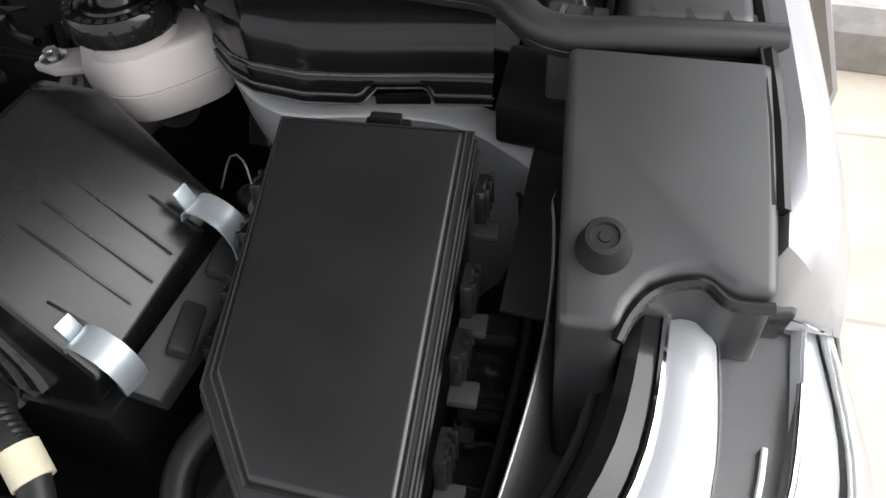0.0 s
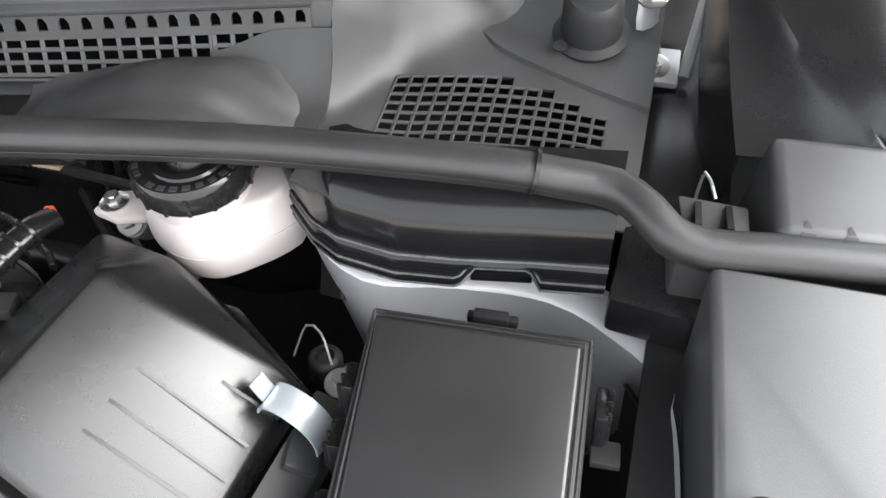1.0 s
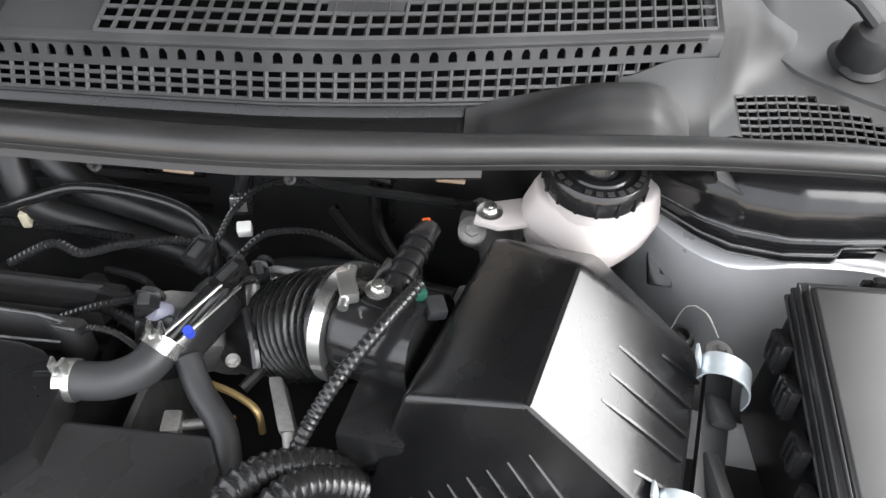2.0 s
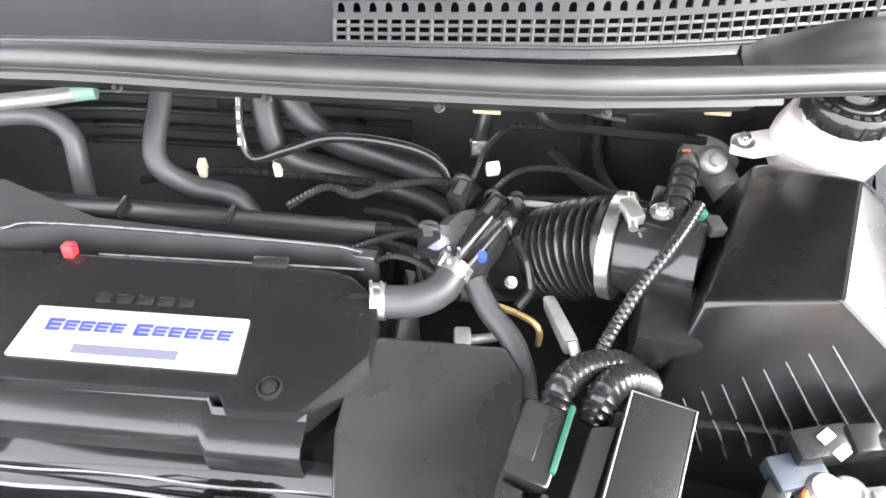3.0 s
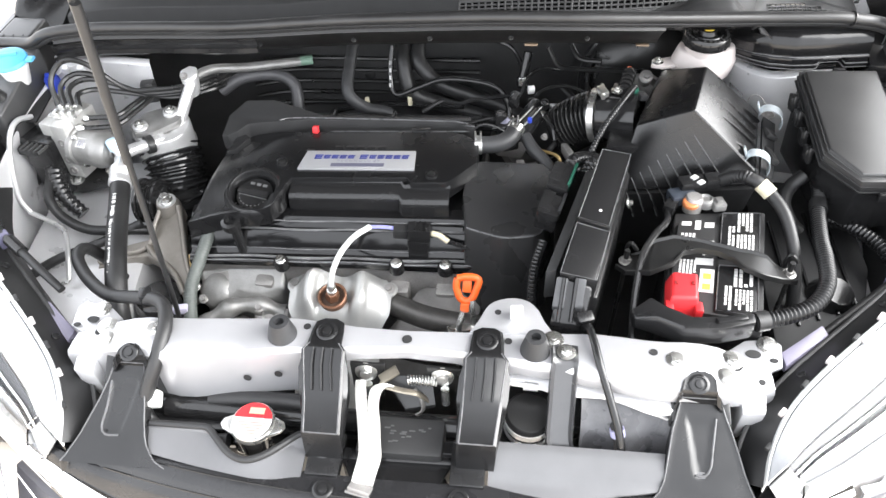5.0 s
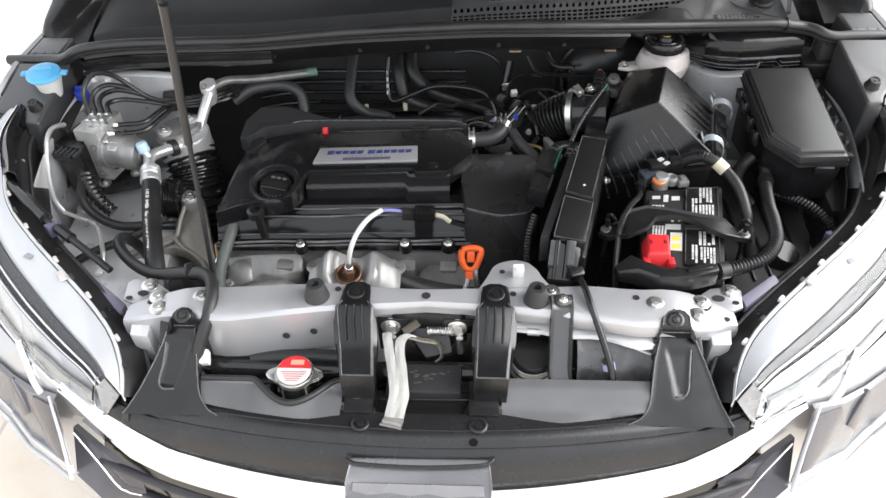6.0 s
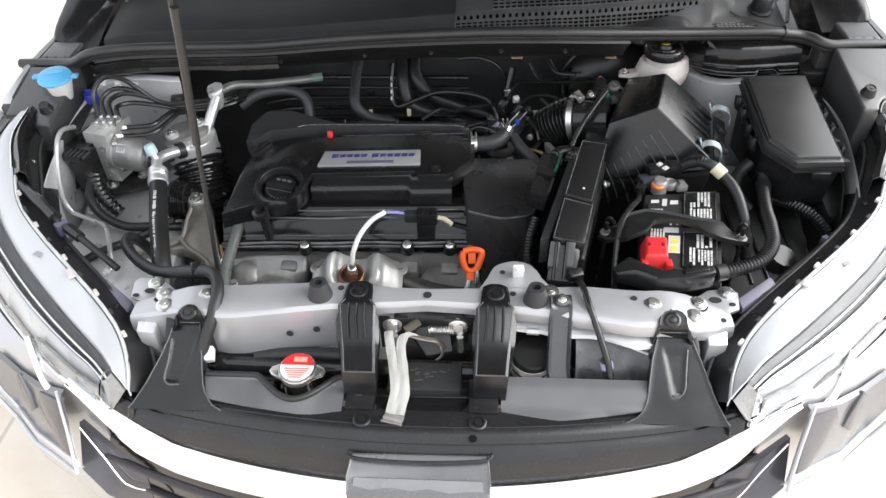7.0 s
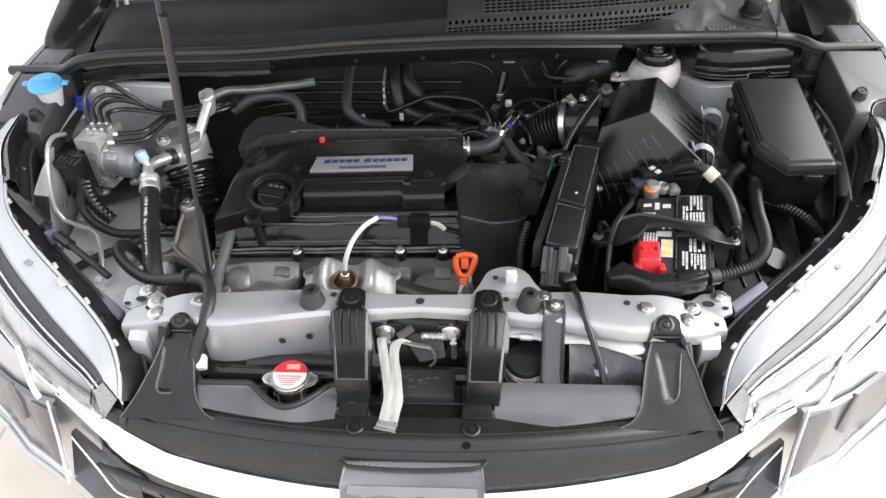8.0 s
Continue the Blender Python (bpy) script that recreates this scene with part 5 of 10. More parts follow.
def headlight(s):
    n = 45

    def line(pts, dz=0.0):
        q = smooth_path(pts, 0.002)
        return [q[round(k / n * (len(q) - 1))] + Vector((0, 0, dz)) for k in range(n + 1)]
    A, B, C, D = line(LAMP_A), line(LAMP_B), line(LAMP_C), line(LAMP_D)

    def mix(P, Q, f, dz=0.0):
        return [a.lerp(c, f) + Vector((0, 0, dz)) for a, c in zip(P, Q)]

    def fix(bm):
        return mirror_bm(bm, 0, -0.006, -0.010) if s < 0 else bm
    h = thing("headlight", "clear headlight with white reflector bands and grey bezel", "headlight", (0.6 * s, 0.1, 0.9), "headlights")
    b = bmesh.new()
    sheet(b, [mix(A, A, 0, -0.004), mix(A, A, 0, -0.05), mix(A, D, 0.5, -0.10), mix(D, D, 0, -0.03), mix(D, D, 0, -0.003)], 0.002)
    part("housing", fix(b), PLASTIC_GLOSS, h)
    # pale top surface between the inner rim and the grey band
    b = bmesh.new()
    sheet(b, [mix(A, B, f, dz) for f, dz in ((0.07, -0.003), (0.10, 0.0005), (0.3, 0.003), (0.6, 0.004), (0.9, 0.002), (1.0, -0.002))], 0.002)
    part("upper_reflector", fix(b), REFLECTOR, h, "broad pale silver lamp top")
    b = bmesh.new()
    sheet(b, [mix(A, B, f, dz)[:34] for f, dz in ((-0.06, -0.012), (-0.06, 0.001), (-0.01, 0.003), (0.05, 0.002), (0.06, -0.004))], 0.0015)
    part("inner_rim", fix(b), surface("frosted_clear_rim", (0.50, 0.51, 0.51), 0.25, vary=0.12, bump=0.05), h, "frosted clear rim")
    b = bmesh.new()
    sheet(b, [mix(A, B, f, dz)[33:] for f, dz in ((-0.50, -0.03), (-0.55, 0.002), (-0.30, 0.009), (0.0, 0.004), (0.06, -0.004))], 0.002)
    part("rear_rim", fix(b), PLASTIC_GLOSS, h, "black rear rim")
    b = bmesh.new()
    q = mix(A, B, 0.10, 0.004)[34:]
    sweep(b, q, [0.0022] * len(q), 8)
    part("chrome_line", fix(b), CHROME, h, "narrow chrome edge")
    # grey band with its light line
    b = bmesh.new()
    sheet(b, [mix(B, B, 0, -0.003), mix(B, C, 0.06, -0.009), mix(B, C, 0.94, -0.008), mix(C, C, 0, -0.002), mix(C, D, 0.10, -0.004)], 0.002)
    part("bezel", fix(b), LAMP_GREY, h, "dark satin bezel band")
    b = bmesh.new()
    q = mix(B, C, 0.66, -0.0055)
    sweep(b, q[:-4], [0.0014] * len(q[:-4]), 6)
    part("light_line", fix(b), WHITE, h, "thin white light line")
    b = bmesh.new()
    sweep(b, mix(C, D, 0.04, 0.0005)[:-2], [0.0020] * (n - 1), 8)
    part("chrome_line", fix(b), CHROME, h, "chrome edge line")
    # pale lower reflector in facets
    b = bmesh.new()
    sheet(b, [mix(C, D, f, 0.0) for f in (0.10, 0.13)] + [[p + Vector((-0.004, 0.004, -0.003)) for p in mix(C, D, f, 0.0)] for f in (0.18, 0.55, 0.93)], 0.002)
    part("lower_reflector", fix(b), REFLECTOR, h, "pale lower reflector")
    for k in range(5):
        f0 = 6 + 7 * k
        b = bmesh.new()
        L0, L1 = mix(C, D, 0.28), mix(C, D, 0.86)
        quad = [L0[f0 + 1], L0[f0 + 6], L1[f0 + 5], L1[f0]]
        off = Vector((-0.006, 0.006, -0.004))
        hull8(b, [p + off * 0.55 for p in quad], [p + off * 1.3 for p in quad], 0.003)
        part("lamp_cell", fix(b), REFLECTOR, h, "faceted lamp cell")
    b = bmesh.new()
    sheet(b, [mix(B, C, 0.02, 0.003), mix(B, C, 0.5, 0.004), mix(C, C, 0, 0.004)] + [[p + Vector((0.007 * math.sin(math.pi * f), -0.007 * math.sin(math.pi * f), 0.003 * (1 - f))) for p in mix(C, D, f)] for f in (0.2, 0.4, 0.6, 0.8, 1.0)], 0.0022)
    ln = part("lens", fix(b), LENS, h, "clear plastic lens")
    ln.visible_shadow = False
    b = bmesh.new()
    sweep(b, mix(D, D, 0, -0.002), [0.0030] * (n + 1), 8)
    part("lens_edge", fix(b), surface("frosted_lens_edge", (0.62, 0.63, 0.63), 0.2, vary=0.08, bump=0.02), h, "frosted lens edge")
    rnd = random.Random(5)
    for k in range(3, 33, 3):
        b = bmesh.new()
        p = mix(A, B, -0.12, -0.001)[k]
        box(b, p, (0.005, 0.008 + 0.004 * rnd.random(), 0.005), (0, 0, -42), 0.001)
        part("clip", fix(b), PLASTIC_MATT if k % 2 else TANK, h, "small rim clip")
    # moulded bulb-holder tab on the rim
    b = bmesh.new()
    p = mix(A, B, 0.12, 0.004)[15]
    box(b, p, (0.010, 0.022, 0.004), (0, 0, -40), 0.0015)
    part("rim_boss", fix(b), TANK, h, "pale ribbed boss")
    b = bmesh.new()
    p = mix(A, B, 0.5, 0.0055)[19]
    box(b, p, (0.014, 0.010, 0.0012), (0, 0, 25), 0.0005)
    part("mark", fix(b), INK_GREY, h, "small grey mark")
    # black rubber apron between the lamp and the engine bay
    b = bmesh.new()
    sheet(b, [mix(A, B, -0.04, -0.004), [p + Vector((-0.022, 0.020, -0.030)) for p in A], [p + Vector((-0.030, 0.030, -0.085)) for p in A]], 0.003)
    b2 = bmesh.new()
    sheet(b2, [[A[0].lerp(D[0], f) + Vector((0.003, -0.006 * math.sin(math.pi * f), 0)) for f in (0.05, 0.35, 0.7, 1)], [B[0].lerp(D[0], f) + Vector((0.001, -0.003 * math.sin(math.pi * f), -0.004)) for f in (0.05, 0.35, 0.7, 1)], [C[0].lerp(D[0], f) + Vector((0.0, -0.002 * math.sin(math.pi * f), -0.004)) for f in (0.05, 0.35, 0.7, 1)]], 0.002)
    part("front_end", fix(b2), LAMP_PALE, h, "lamp end greyed for its forward-facing shade")
    lamp_shield = single("lamp_shield", fix(b), RUBBER, "black rubber shield between headlight and engine bay", "shield", "lamp shields")
    b = bmesh.new()
    q = [p + Vector((-0.023, 0.021, -0.030)) for p in A]
    sweep(b, q, [0.0028] * len(q), 8)
    part("fold", fix(b), PLASTIC_GREY, lamp_shield, "raised fold along the shield")
    for k in (10, 20, 30):
        b = bmesh.new()
        lathe(b, [(0, 0), (0.0055, 0), (0.005, 0.002), (0, 0.0025)], A[k] + Vector((-0.013, 0.012, -0.0155)), (-0.5, 0.4, 0.8), 16)
        part("push_pin", fix(b), PLASTIC_GLOSS, lamp_shield, "round black push pin")
    b = bmesh.new()
    hull8(b, [(0.724, 0.398, 1.000), (0.748, 0.412, 1.006), (0.772, 0.412, 1.004), (0.798, 0.414, 1.002), (0.798, 0.404, 0.998), (0.730, 0.390, 0.994)], [(0.724, 0.398, 0.96), (0.748, 0.408, 0.96), (0.772, 0.408, 0.96), (0.788, 0.408, 0.96), (0.788, 0.398, 0.96), (0.730, 0.390, 0.96)], 0.003)
    part("rear_mount", fix(b), STEEL_BLACK, h, "black rear mount")
    # bumper and wing skin below the lamp
    rows = []
    for k, p in enumerate(D):
        o = Vector((D[min(k + 1, n)] - D[max(k - 1, 0)]).cross(Vector((0, 0, 1))))
        o.z = 0
        o.normalize()
        grow = (0.12 + 0.88 * min(1.0, max(0.0, (k - 5) / 12)) ** 1.3) * (1 - 0.55 * max(0.0, (k - 26) / 19))
        rows.append([p + o * a * grow + Vector((0, 0, dz)) for a, dz in ((0.002, -0.012), (0.006, -0.006), (0.022, -0.016), (0.045, -0.050), (0.058, -0.11), (0.066, -0.20), (0.06, -0.32), (0.03, -0.45))])
    b = sheet(bmesh.new(), rows[2:], 0.003)
    bump = single("bumper", fix(b), SILVER, "silver painted bumper corner below the headlight", "bumper", "bumper corners")
    # shadow under the bumper crease, drawn as a grey strip
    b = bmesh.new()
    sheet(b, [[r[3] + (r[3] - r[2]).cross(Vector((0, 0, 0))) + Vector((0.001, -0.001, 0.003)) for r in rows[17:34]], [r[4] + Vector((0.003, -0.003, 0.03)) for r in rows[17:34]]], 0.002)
    part("crease_shade", fix(b), LAMP_GREY, bump, "grey shadow strip")
    out = Vector((0.005, -0.005, 0.002))

    def patch(top, low, lift=1.0):
        rows = []
        for f in (0.0, 0.06, 0.5, 0.94, 1.0):
            sink = 0.004 if f in (0.0, 1.0) else 0.0
            rows.append([Vector(u).lerp(Vector(v), f) + out * lift - Vector((sink, -sink, sink)) for u, v in zip(top, low)])
        return sheet(bmesh.new(), rows, 0.002)
    panel_top = [(0.519, -0.082, 0.824), (0.573, -0.056, 0.803), (0.615, -0.033, 0.804), (0.661, -0.004, 0.815)]
    panel_low = [(0.482, -0.160, 0.748), (0.597, -0.083, 0.698), (0.656, -0.032, 0.690), (0.689, -0.015, 0.726)]
    part("corner_panel", fix(patch(panel_top, panel_low)), SMOKE_PALE, bump, "pale smoked corner panel")

    def on_panel(u, v, up):
        i = min(2, int(u * 3))
        a = Vector(panel_top[i]).lerp(Vector(panel_top[i + 1]), u * 3 - i)
        c = Vector(panel_low[i]).lerp(Vector(panel_low[i + 1]), u * 3 - i)
        return a.lerp(c, v) + out * up
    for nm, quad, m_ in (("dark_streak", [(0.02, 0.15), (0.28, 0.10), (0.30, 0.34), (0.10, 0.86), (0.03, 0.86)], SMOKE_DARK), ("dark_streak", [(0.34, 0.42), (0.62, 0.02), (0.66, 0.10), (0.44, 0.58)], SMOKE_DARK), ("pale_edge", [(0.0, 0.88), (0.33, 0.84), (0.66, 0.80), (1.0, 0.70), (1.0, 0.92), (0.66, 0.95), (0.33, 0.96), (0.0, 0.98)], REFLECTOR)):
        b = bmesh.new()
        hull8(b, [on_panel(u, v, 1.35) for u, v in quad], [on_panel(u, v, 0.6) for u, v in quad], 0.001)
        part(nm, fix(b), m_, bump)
    b = bmesh.new()
    q = [Vector(v) + out * 1.4 for v in ((0.520, -0.083, 0.824), (0.500, -0.122, 0.786), (0.481, -0.163, 0.746), (0.540, -0.123, 0.722), (0.597, -0.085, 0.697), (0.656, -0.034, 0.689), (0.690, -0.016, 0.725))]
    sweep(b, q, [0.0022] * 2 + [0.0028, 0.0034, 0.0036, 0.0036, 0.0036], 8)
    part("frame", fix(b), REFLECTOR, bump, "thin bright frame round the corner panel")
    b = patch([(0.398, -0.152, 0.738), (0.430, -0.142, 0.752), (0.465, -0.122, 0.764), (0.503, -0.100, 0.778)], [(0.398, -0.168, 0.650), (0.430, -0.172, 0.660), (0.458, -0.172, 0.690), (0.490, -0.156, 0.728)], 0.35)
    part("grille_end", fix(b), SMOKE_DARK, bump, "dark smoked end of the grille")
    b = bmesh.new()
    q = smooth_path([Vector(v) + out * 1.2 for v in ((0.398, -0.160, 0.700), (0.425, -0.158, 0.712), (0.452, -0.140, 0.748), (0.490, -0.112, 0.778))], 0.01)
    sweep(b, q, [0.0013] * len(q), 8)
    part("grille_end_line", fix(b), CHROME, bump, "slim chrome line")
    # chrome divider, grey chamber and dark wedge in the lamp

    def inside(k, f, up):
        i = int(k)
        c, d = C[i].lerp(C[i + 1], k - i), D[i].lerp(D[i + 1], k - i)
        bow = math.sin(math.pi * min(1.0, max(0.0, f)))
        return c + (d - c) * f + Vector((0.0062 * bow, -0.0062 * bow, 0.002)) * up
    for nm, quad, m_, up in (("grey_chamber", [(1.2, 0.44), (4.8, 0.52), (8.1, 0.52), (11.4, 0.60), (10.2, 0.96), (8.4, 0.98), (6.6, 0.97), (0.9, 0.66)], LAMP_PALE, 0.45), ("dark_chamber", [(6.6, 0.92), (8.7, 0.80), (10.4, 0.86), (9.9, 1.06), (8.4, 1.10), (6.6, 1.06)], SMOKE_DARK, 0.75), ("dark_chamber", [(12.6, 0.90), (17.7, 0.86), (17.4, 1.04), (12.3, 1.02)], LAMP_PALE, 0.6)):
        b = bmesh.new()
        ring = [inside(k, f, up) for k, f in quad]
        hull8(b, ring, [v + Vector((-0.004, 0.004, -0.002)) for v in ring], 0.001)
        part(nm, fix(b), m_, h)
    b = bmesh.new()
    q = smooth_path([inside(k, f, 0.9) + out * 0.6 for k, f in ((11.7, 0.60), (11.3, 0.85), (10.6, 1.15), (9.3, 1.42), (7.8, 1.54), (6.2, 1.50))], 0.006)
    sweep(b, q, [0.0048] * len(q), 8, 0.5)
    part("divider", fix(b), CHROME, h, "curved chrome divider")
    b = bmesh.new()
    q = mix(D, C, 0.03, 0.001)[:8]
    sweep(b, q, [0.0026] * len(q), 8)
    part("lower_frame", fix(b), CHROME, h, "bright lower lens frame")


headlight(1)
headlight(-1)

# ---------- engine ----------
engine = thing("engine", "transverse engine with cast aluminium head and black valve cover", "engine", (-0.15, 0.35, 0.55))
b = bmesh.new()
hull8(b, [(-0.37, 0.225, 0.808), (0.06, 0.215, 0.820), (0.07, 0.50, 0.84), (-0.36, 0.50, 0.83)], [(-0.37, 0.225, 0.55), (0.06, 0.215, 0.55), (0.07, 0.50, 0.55), (-0.36, 0.50, 0.55)], 0.008)
for k in range(6):
    box(b, (-0.33 + 0.07 * k, 0.214, 0.775), (0.030, 0.03, 0.045), (8, 0, 0), 0.006)
part("cylinder_head", b, ALU_DULL, engine, "stained cast aluminium cylinder head")
b = bmesh.new()
hull8(b, [(-0.36, 0.258, 0.872), (0.045, 0.250, 0.885), (0.055, 0.47, 0.90), (-0.35, 0.47, 0.885)], [(-0.368, 0.222, 0.812), (0.058, 0.212, 0.824), (0.065, 0.49, 0.84), (-0.36, 0.49, 0.83)], 0.006)
vx = [-0.372 + 0.031 * k for k in range(15)]
sheet(b, [[(x, y, z + 0.030 * (x + 0.15)) for x in vx] for y, z in ((0.275, 0.889), (0.262, 0.886), (0.256, 0.882), (0.252, 0.874), (0.2475, 0.8705), (0.243, 0.8700), (0.2395, 0.866), (0.231, 0.848), (0.226, 0.841), (0.219, 0.8385), (0.2135, 0.8375), (0.2105, 0.834), (0.2105, 0.826), (0.216, 0.822))], 0.003)
VALVE = surface("polished_black_valve_cover", (0.006, 0.006, 0.0065), 0.12, vary=0.1, bump=0.0, rvary=0.02)
vc = part("valve_cover", b, VALVE, engine, "glossy black stepped valve cover")
# reflections on the cover's steps, drawn as pale beads
for y, z, r in ((0.2450, 0.8712, 0.0018), (0.2175, 0.8390, 0.0022), (0.2545, 0.8800, 0.0011), (0.2115, 0.8365, 0.0010), (0.2290, 0.8460, 0.0008)):
    b = bmesh.new()
    q = smooth_path([(x, y + 0.0015 * math.sin(40 * x), z + 0.030 * (x + 0.15)) for x in vx], 0.02)
    sweep(b, q, [r] * len(q), 8)
    part("edge_bead", b, BEAD_GLINT, vc, "bead along the valve cover, coloured as its highlight")
for p in ((-0.226, 0.210, 0.826), (-0.051, 0.210, 0.831), (0.021, 0.210, 0.833)):
    b = bmesh.new()
    lathe(b, [(0, 0), (0.012, 0), (0.0115, 0.012), (0.0095, 0.016), (0, 0.016)], p, (0, -0.25, 1), 20)
    boss = part("bolt_boss", b, PLASTIC, engine)
    part("bolt", hex_bolt(bmesh.new(), (p[0], p[1] - 0.0035, p[2] + 0.0155), (0, -0.25, 1), 0.0058, 1.35), ZINC, boss)
b = bmesh.new()
hull8(b, [(-0.12, 0.10, 0.70), (0.06, 0.10, 0.70), (0.08, 0.21, 0.80), (-0.02, 0.21, 0.80)], [(-0.12, 0.10, 0.60), (0.06, 0.10, 0.60), (0.08, 0.21, 0.60), (-0.02, 0.21, 0.60)], 0.012)
tube(b, [(-0.06, 0.19, 0.775), (0.0, 0.175, 0.765), (0.09, 0.165, 0.76)], 0.018, 12)
tube(b, [(-0.05, 0.15, 0.73), (0.03, 0.14, 0.735), (0.12, 0.15, 0.74)], 0.024, 12)
part("front_casting", b, ALU_DARK, engine, "dark stained front casting")
# irregular castings beside the shield
b = bmesh.new()
hull8(b, [(-0.368, 0.216, 0.800), (-0.320, 0.220, 0.808), (-0.230, 0.226, 0.806), (-0.226, 0.200, 0.786), (-0.262, 0.186, 0.776), (-0.296, 0.184, 0.784), (-0.322, 0.176, 0.772), (-0.356, 0.190, 0.776)],
      [(-0.368, 0.216, 0.70), (-0.320, 0.220, 0.70), (-0.230, 0.226, 0.70), (-0.226, 0.200, 0.70), (-0.262, 0.180, 0.70), (-0.296, 0.176, 0.70), (-0.322, 0.166, 0.70), (-0.356, 0.184, 0.70)], 0.009, 3)
part("head_casting", b, ALU_MID, engine, "pale rough head casting")
b = bmesh.new()
q = smooth_path([(-0.348, 0.140, 0.752), (-0.330, 0.152, 0.764), (-0.300, 0.170, 0.772), (-0.262, 0.178, 0.768), (-0.228, 0.176, 0.756)], 0.008)
sweep(b, q, [0.0135 + 0.003 * math.sin(1.3 * k) for k in range(len(q))], 12)
part("water_outlet", b, ALU_MID, engine, "cast water outlet pipe")
b = bmesh.new()
lathe(b, [(0.016, -0.05), (0.016, -0.004), (0.0185, 0.0), (0.0185, 0.008), (0.0165, 0.010), (0.011, 0.0105), (0.010, 0.004), (0, 0.004)], (-0.306, 0.140, 0.752), (-0.12, -0.8, 0.6), 22)
part("outlet_stub", b, ALU_MID, engine, "round cast stub")
b = bmesh.new()
lathe(b, [(0.030, -0.03), (0.029, 0.0), (0.025, 0.008), (0.017, 0.012), (0, 0.014)], (-0.336, 0.196, 0.778), (-0.2, -0.55, 0.8), 20)
part("thermostat_housing", b, ALU_MID, engine, "domed thermostat housing")
b = bmesh.new()
hull8(b, [(-0.276, 0.172, 0.770), (-0.250, 0.186, 0.778), (-0.214, 0.176, 0.766), (-0.222, 0.150, 0.748), (-0.262, 0.150, 0.748)], [(-0.276, 0.172, 0.70), (-0.250, 0.186, 0.70), (-0.214, 0.176, 0.70), (-0.222, 0.140, 0.70), (-0.262, 0.140, 0.70)], 0.007, 3)
part("bracket_casting", b, ALU_DULL, engine, "stained bracket casting")
for p in ((-0.262, 0.168, 0.774), (-0.232, 0.160, 0.762), (-0.352, 0.178, 0.776)):
    part("bolt", hex_bolt(bmesh.new(), p, (0, -0.4, 1), 0.0055, 1.4), ALU_DULL, engine)
b = bmesh.new()
tube(b, [(-0.256, 0.166, 0.77), (-0.252, 0.150, 0.766), (-0.258, 0.136, 0.748), (-0.266, 0.122, 0.735)], 0.0014, 6)
part("bleed_wire", b, ZINC, engine, "thin bright wire")

# rails and injectors in the gap behind the cover
b = bmesh.new()
hull8(b, [(-0.31, 0.470, 0.905), (0.045, 0.462, 0.912), (0.05, 0.50, 0.905), (-0.30, 0.51, 0.90)], [(-0.31, 0.468, 0.88), (0.045, 0.460, 0.885), (0.05, 0.50, 0.88), (-0.30, 0.51, 0.875)], 0.006)
part("coil_rail", b, PLASTIC_MATT, engine, "black wiring rail behind the cover")
for k in range(4):
    b = bmesh.new()
    lathe(b, [(0, 0), (0.020, 0), (0.020, 0.02), (0.014, 0.026), (0.014, 0.05), (0, 0.05)], (-0.27 + 0.085 * k, 0.545, 0.80), (0, -0.2, 1), 18)
    part("intake_runner", b, PLASTIC_MATT, engine)

# ---------- engine cover ----------
cover = thing("engine_cover", "satin black plastic engine cover with a silver label plate", "engine cover", (-0.15, 0.35, 0.85))


def cz(x, y):
    return 0.9275 + 0.040 * (x + 0.12)


def cover_z(x, y):
    """The cover's top: level on the right, falling away to the open end on the left."""
    k = max(0.0, min(1.0, (-0.245 - x) / 0.125))
    f = max(0.0, min(1.0, (0.345 - y) / 0.10)) * max(0.0, min(1.0, (-0.222 - x) / 0.03))
    return cz(x, y) - 0.026 * k ** 2 - 0.010 * f * f * (3 - 2 * f)


REAR_X, REAR_Y = [-0.40, -0.345, -0.315, -0.20, 0.010, 0.034, 0.052, 0.06], [0.430, 0.430, 0.420, 0.419, 0.418, 0.412, 0.394, 0.380]
FRONT_X, FRONT_Y = [-0.40, -0.345, -0.29, -0.234, -0.228, -0.220, -0.042, -0.035, 0.018, 0.040, 0.060], [0.236, 0.234, 0.236, 0.240, 0.262, 0.300, 0.302, 0.290, 0.291, 0.318, 0.344]
cx = sorted([-0.362 + 0.00625 * i for i in range(21)] + [-0.236, -0.232, -0.228, -0.224, -0.219] + [-0.20 + 0.02 * i for i in range(8)] + [-0.043, -0.039, -0.035, -0.02, 0.0, 0.014, 0.022, 0.032, 0.040, 0.048, 0.055, 0.058])
t = bmesh.new()
grid = []
for f in [0.0, 0.03] + [0.04 * i for i in range(2, 24)] + [0.97, 1.0]:
    row = []
    for x in cx:
        y = lerp(float(np.interp(x, REAR_X, REAR_Y)), float(np.interp(x, FRONT_X, FRONT_Y)), f)
        xx = x + (0.012 * (y - 0.30) / 0.13 if x < -0.30 else 0.0)
        row.append(t.verts.new((xx, y, cover_z(xx, y))))
    grid.append(row)
FILLER = Vector((-0.272, 0.279))
for r0, r1 in zip(grid, grid[1:]):
    for i in range(len(r0) - 1):
        quad = (r0[i], r0[i + 1], r1[i + 1], r1[i])
        mid = sum((v.co for v in quad), Vector()) / 4
        if (mid.xy - FILLER).length > 0.034:
            t.faces.new(quad)
bmesh.ops.delete(t, geom=[v for v in t.verts if not v.link_faces], context="VERTS")
rim = [e for e in t.edges if len(e.link_faces) == 1 and ((e.verts[0].co + e.verts[1].co).xy * 0.5 - FILLER).length > 0.041]
low = {}
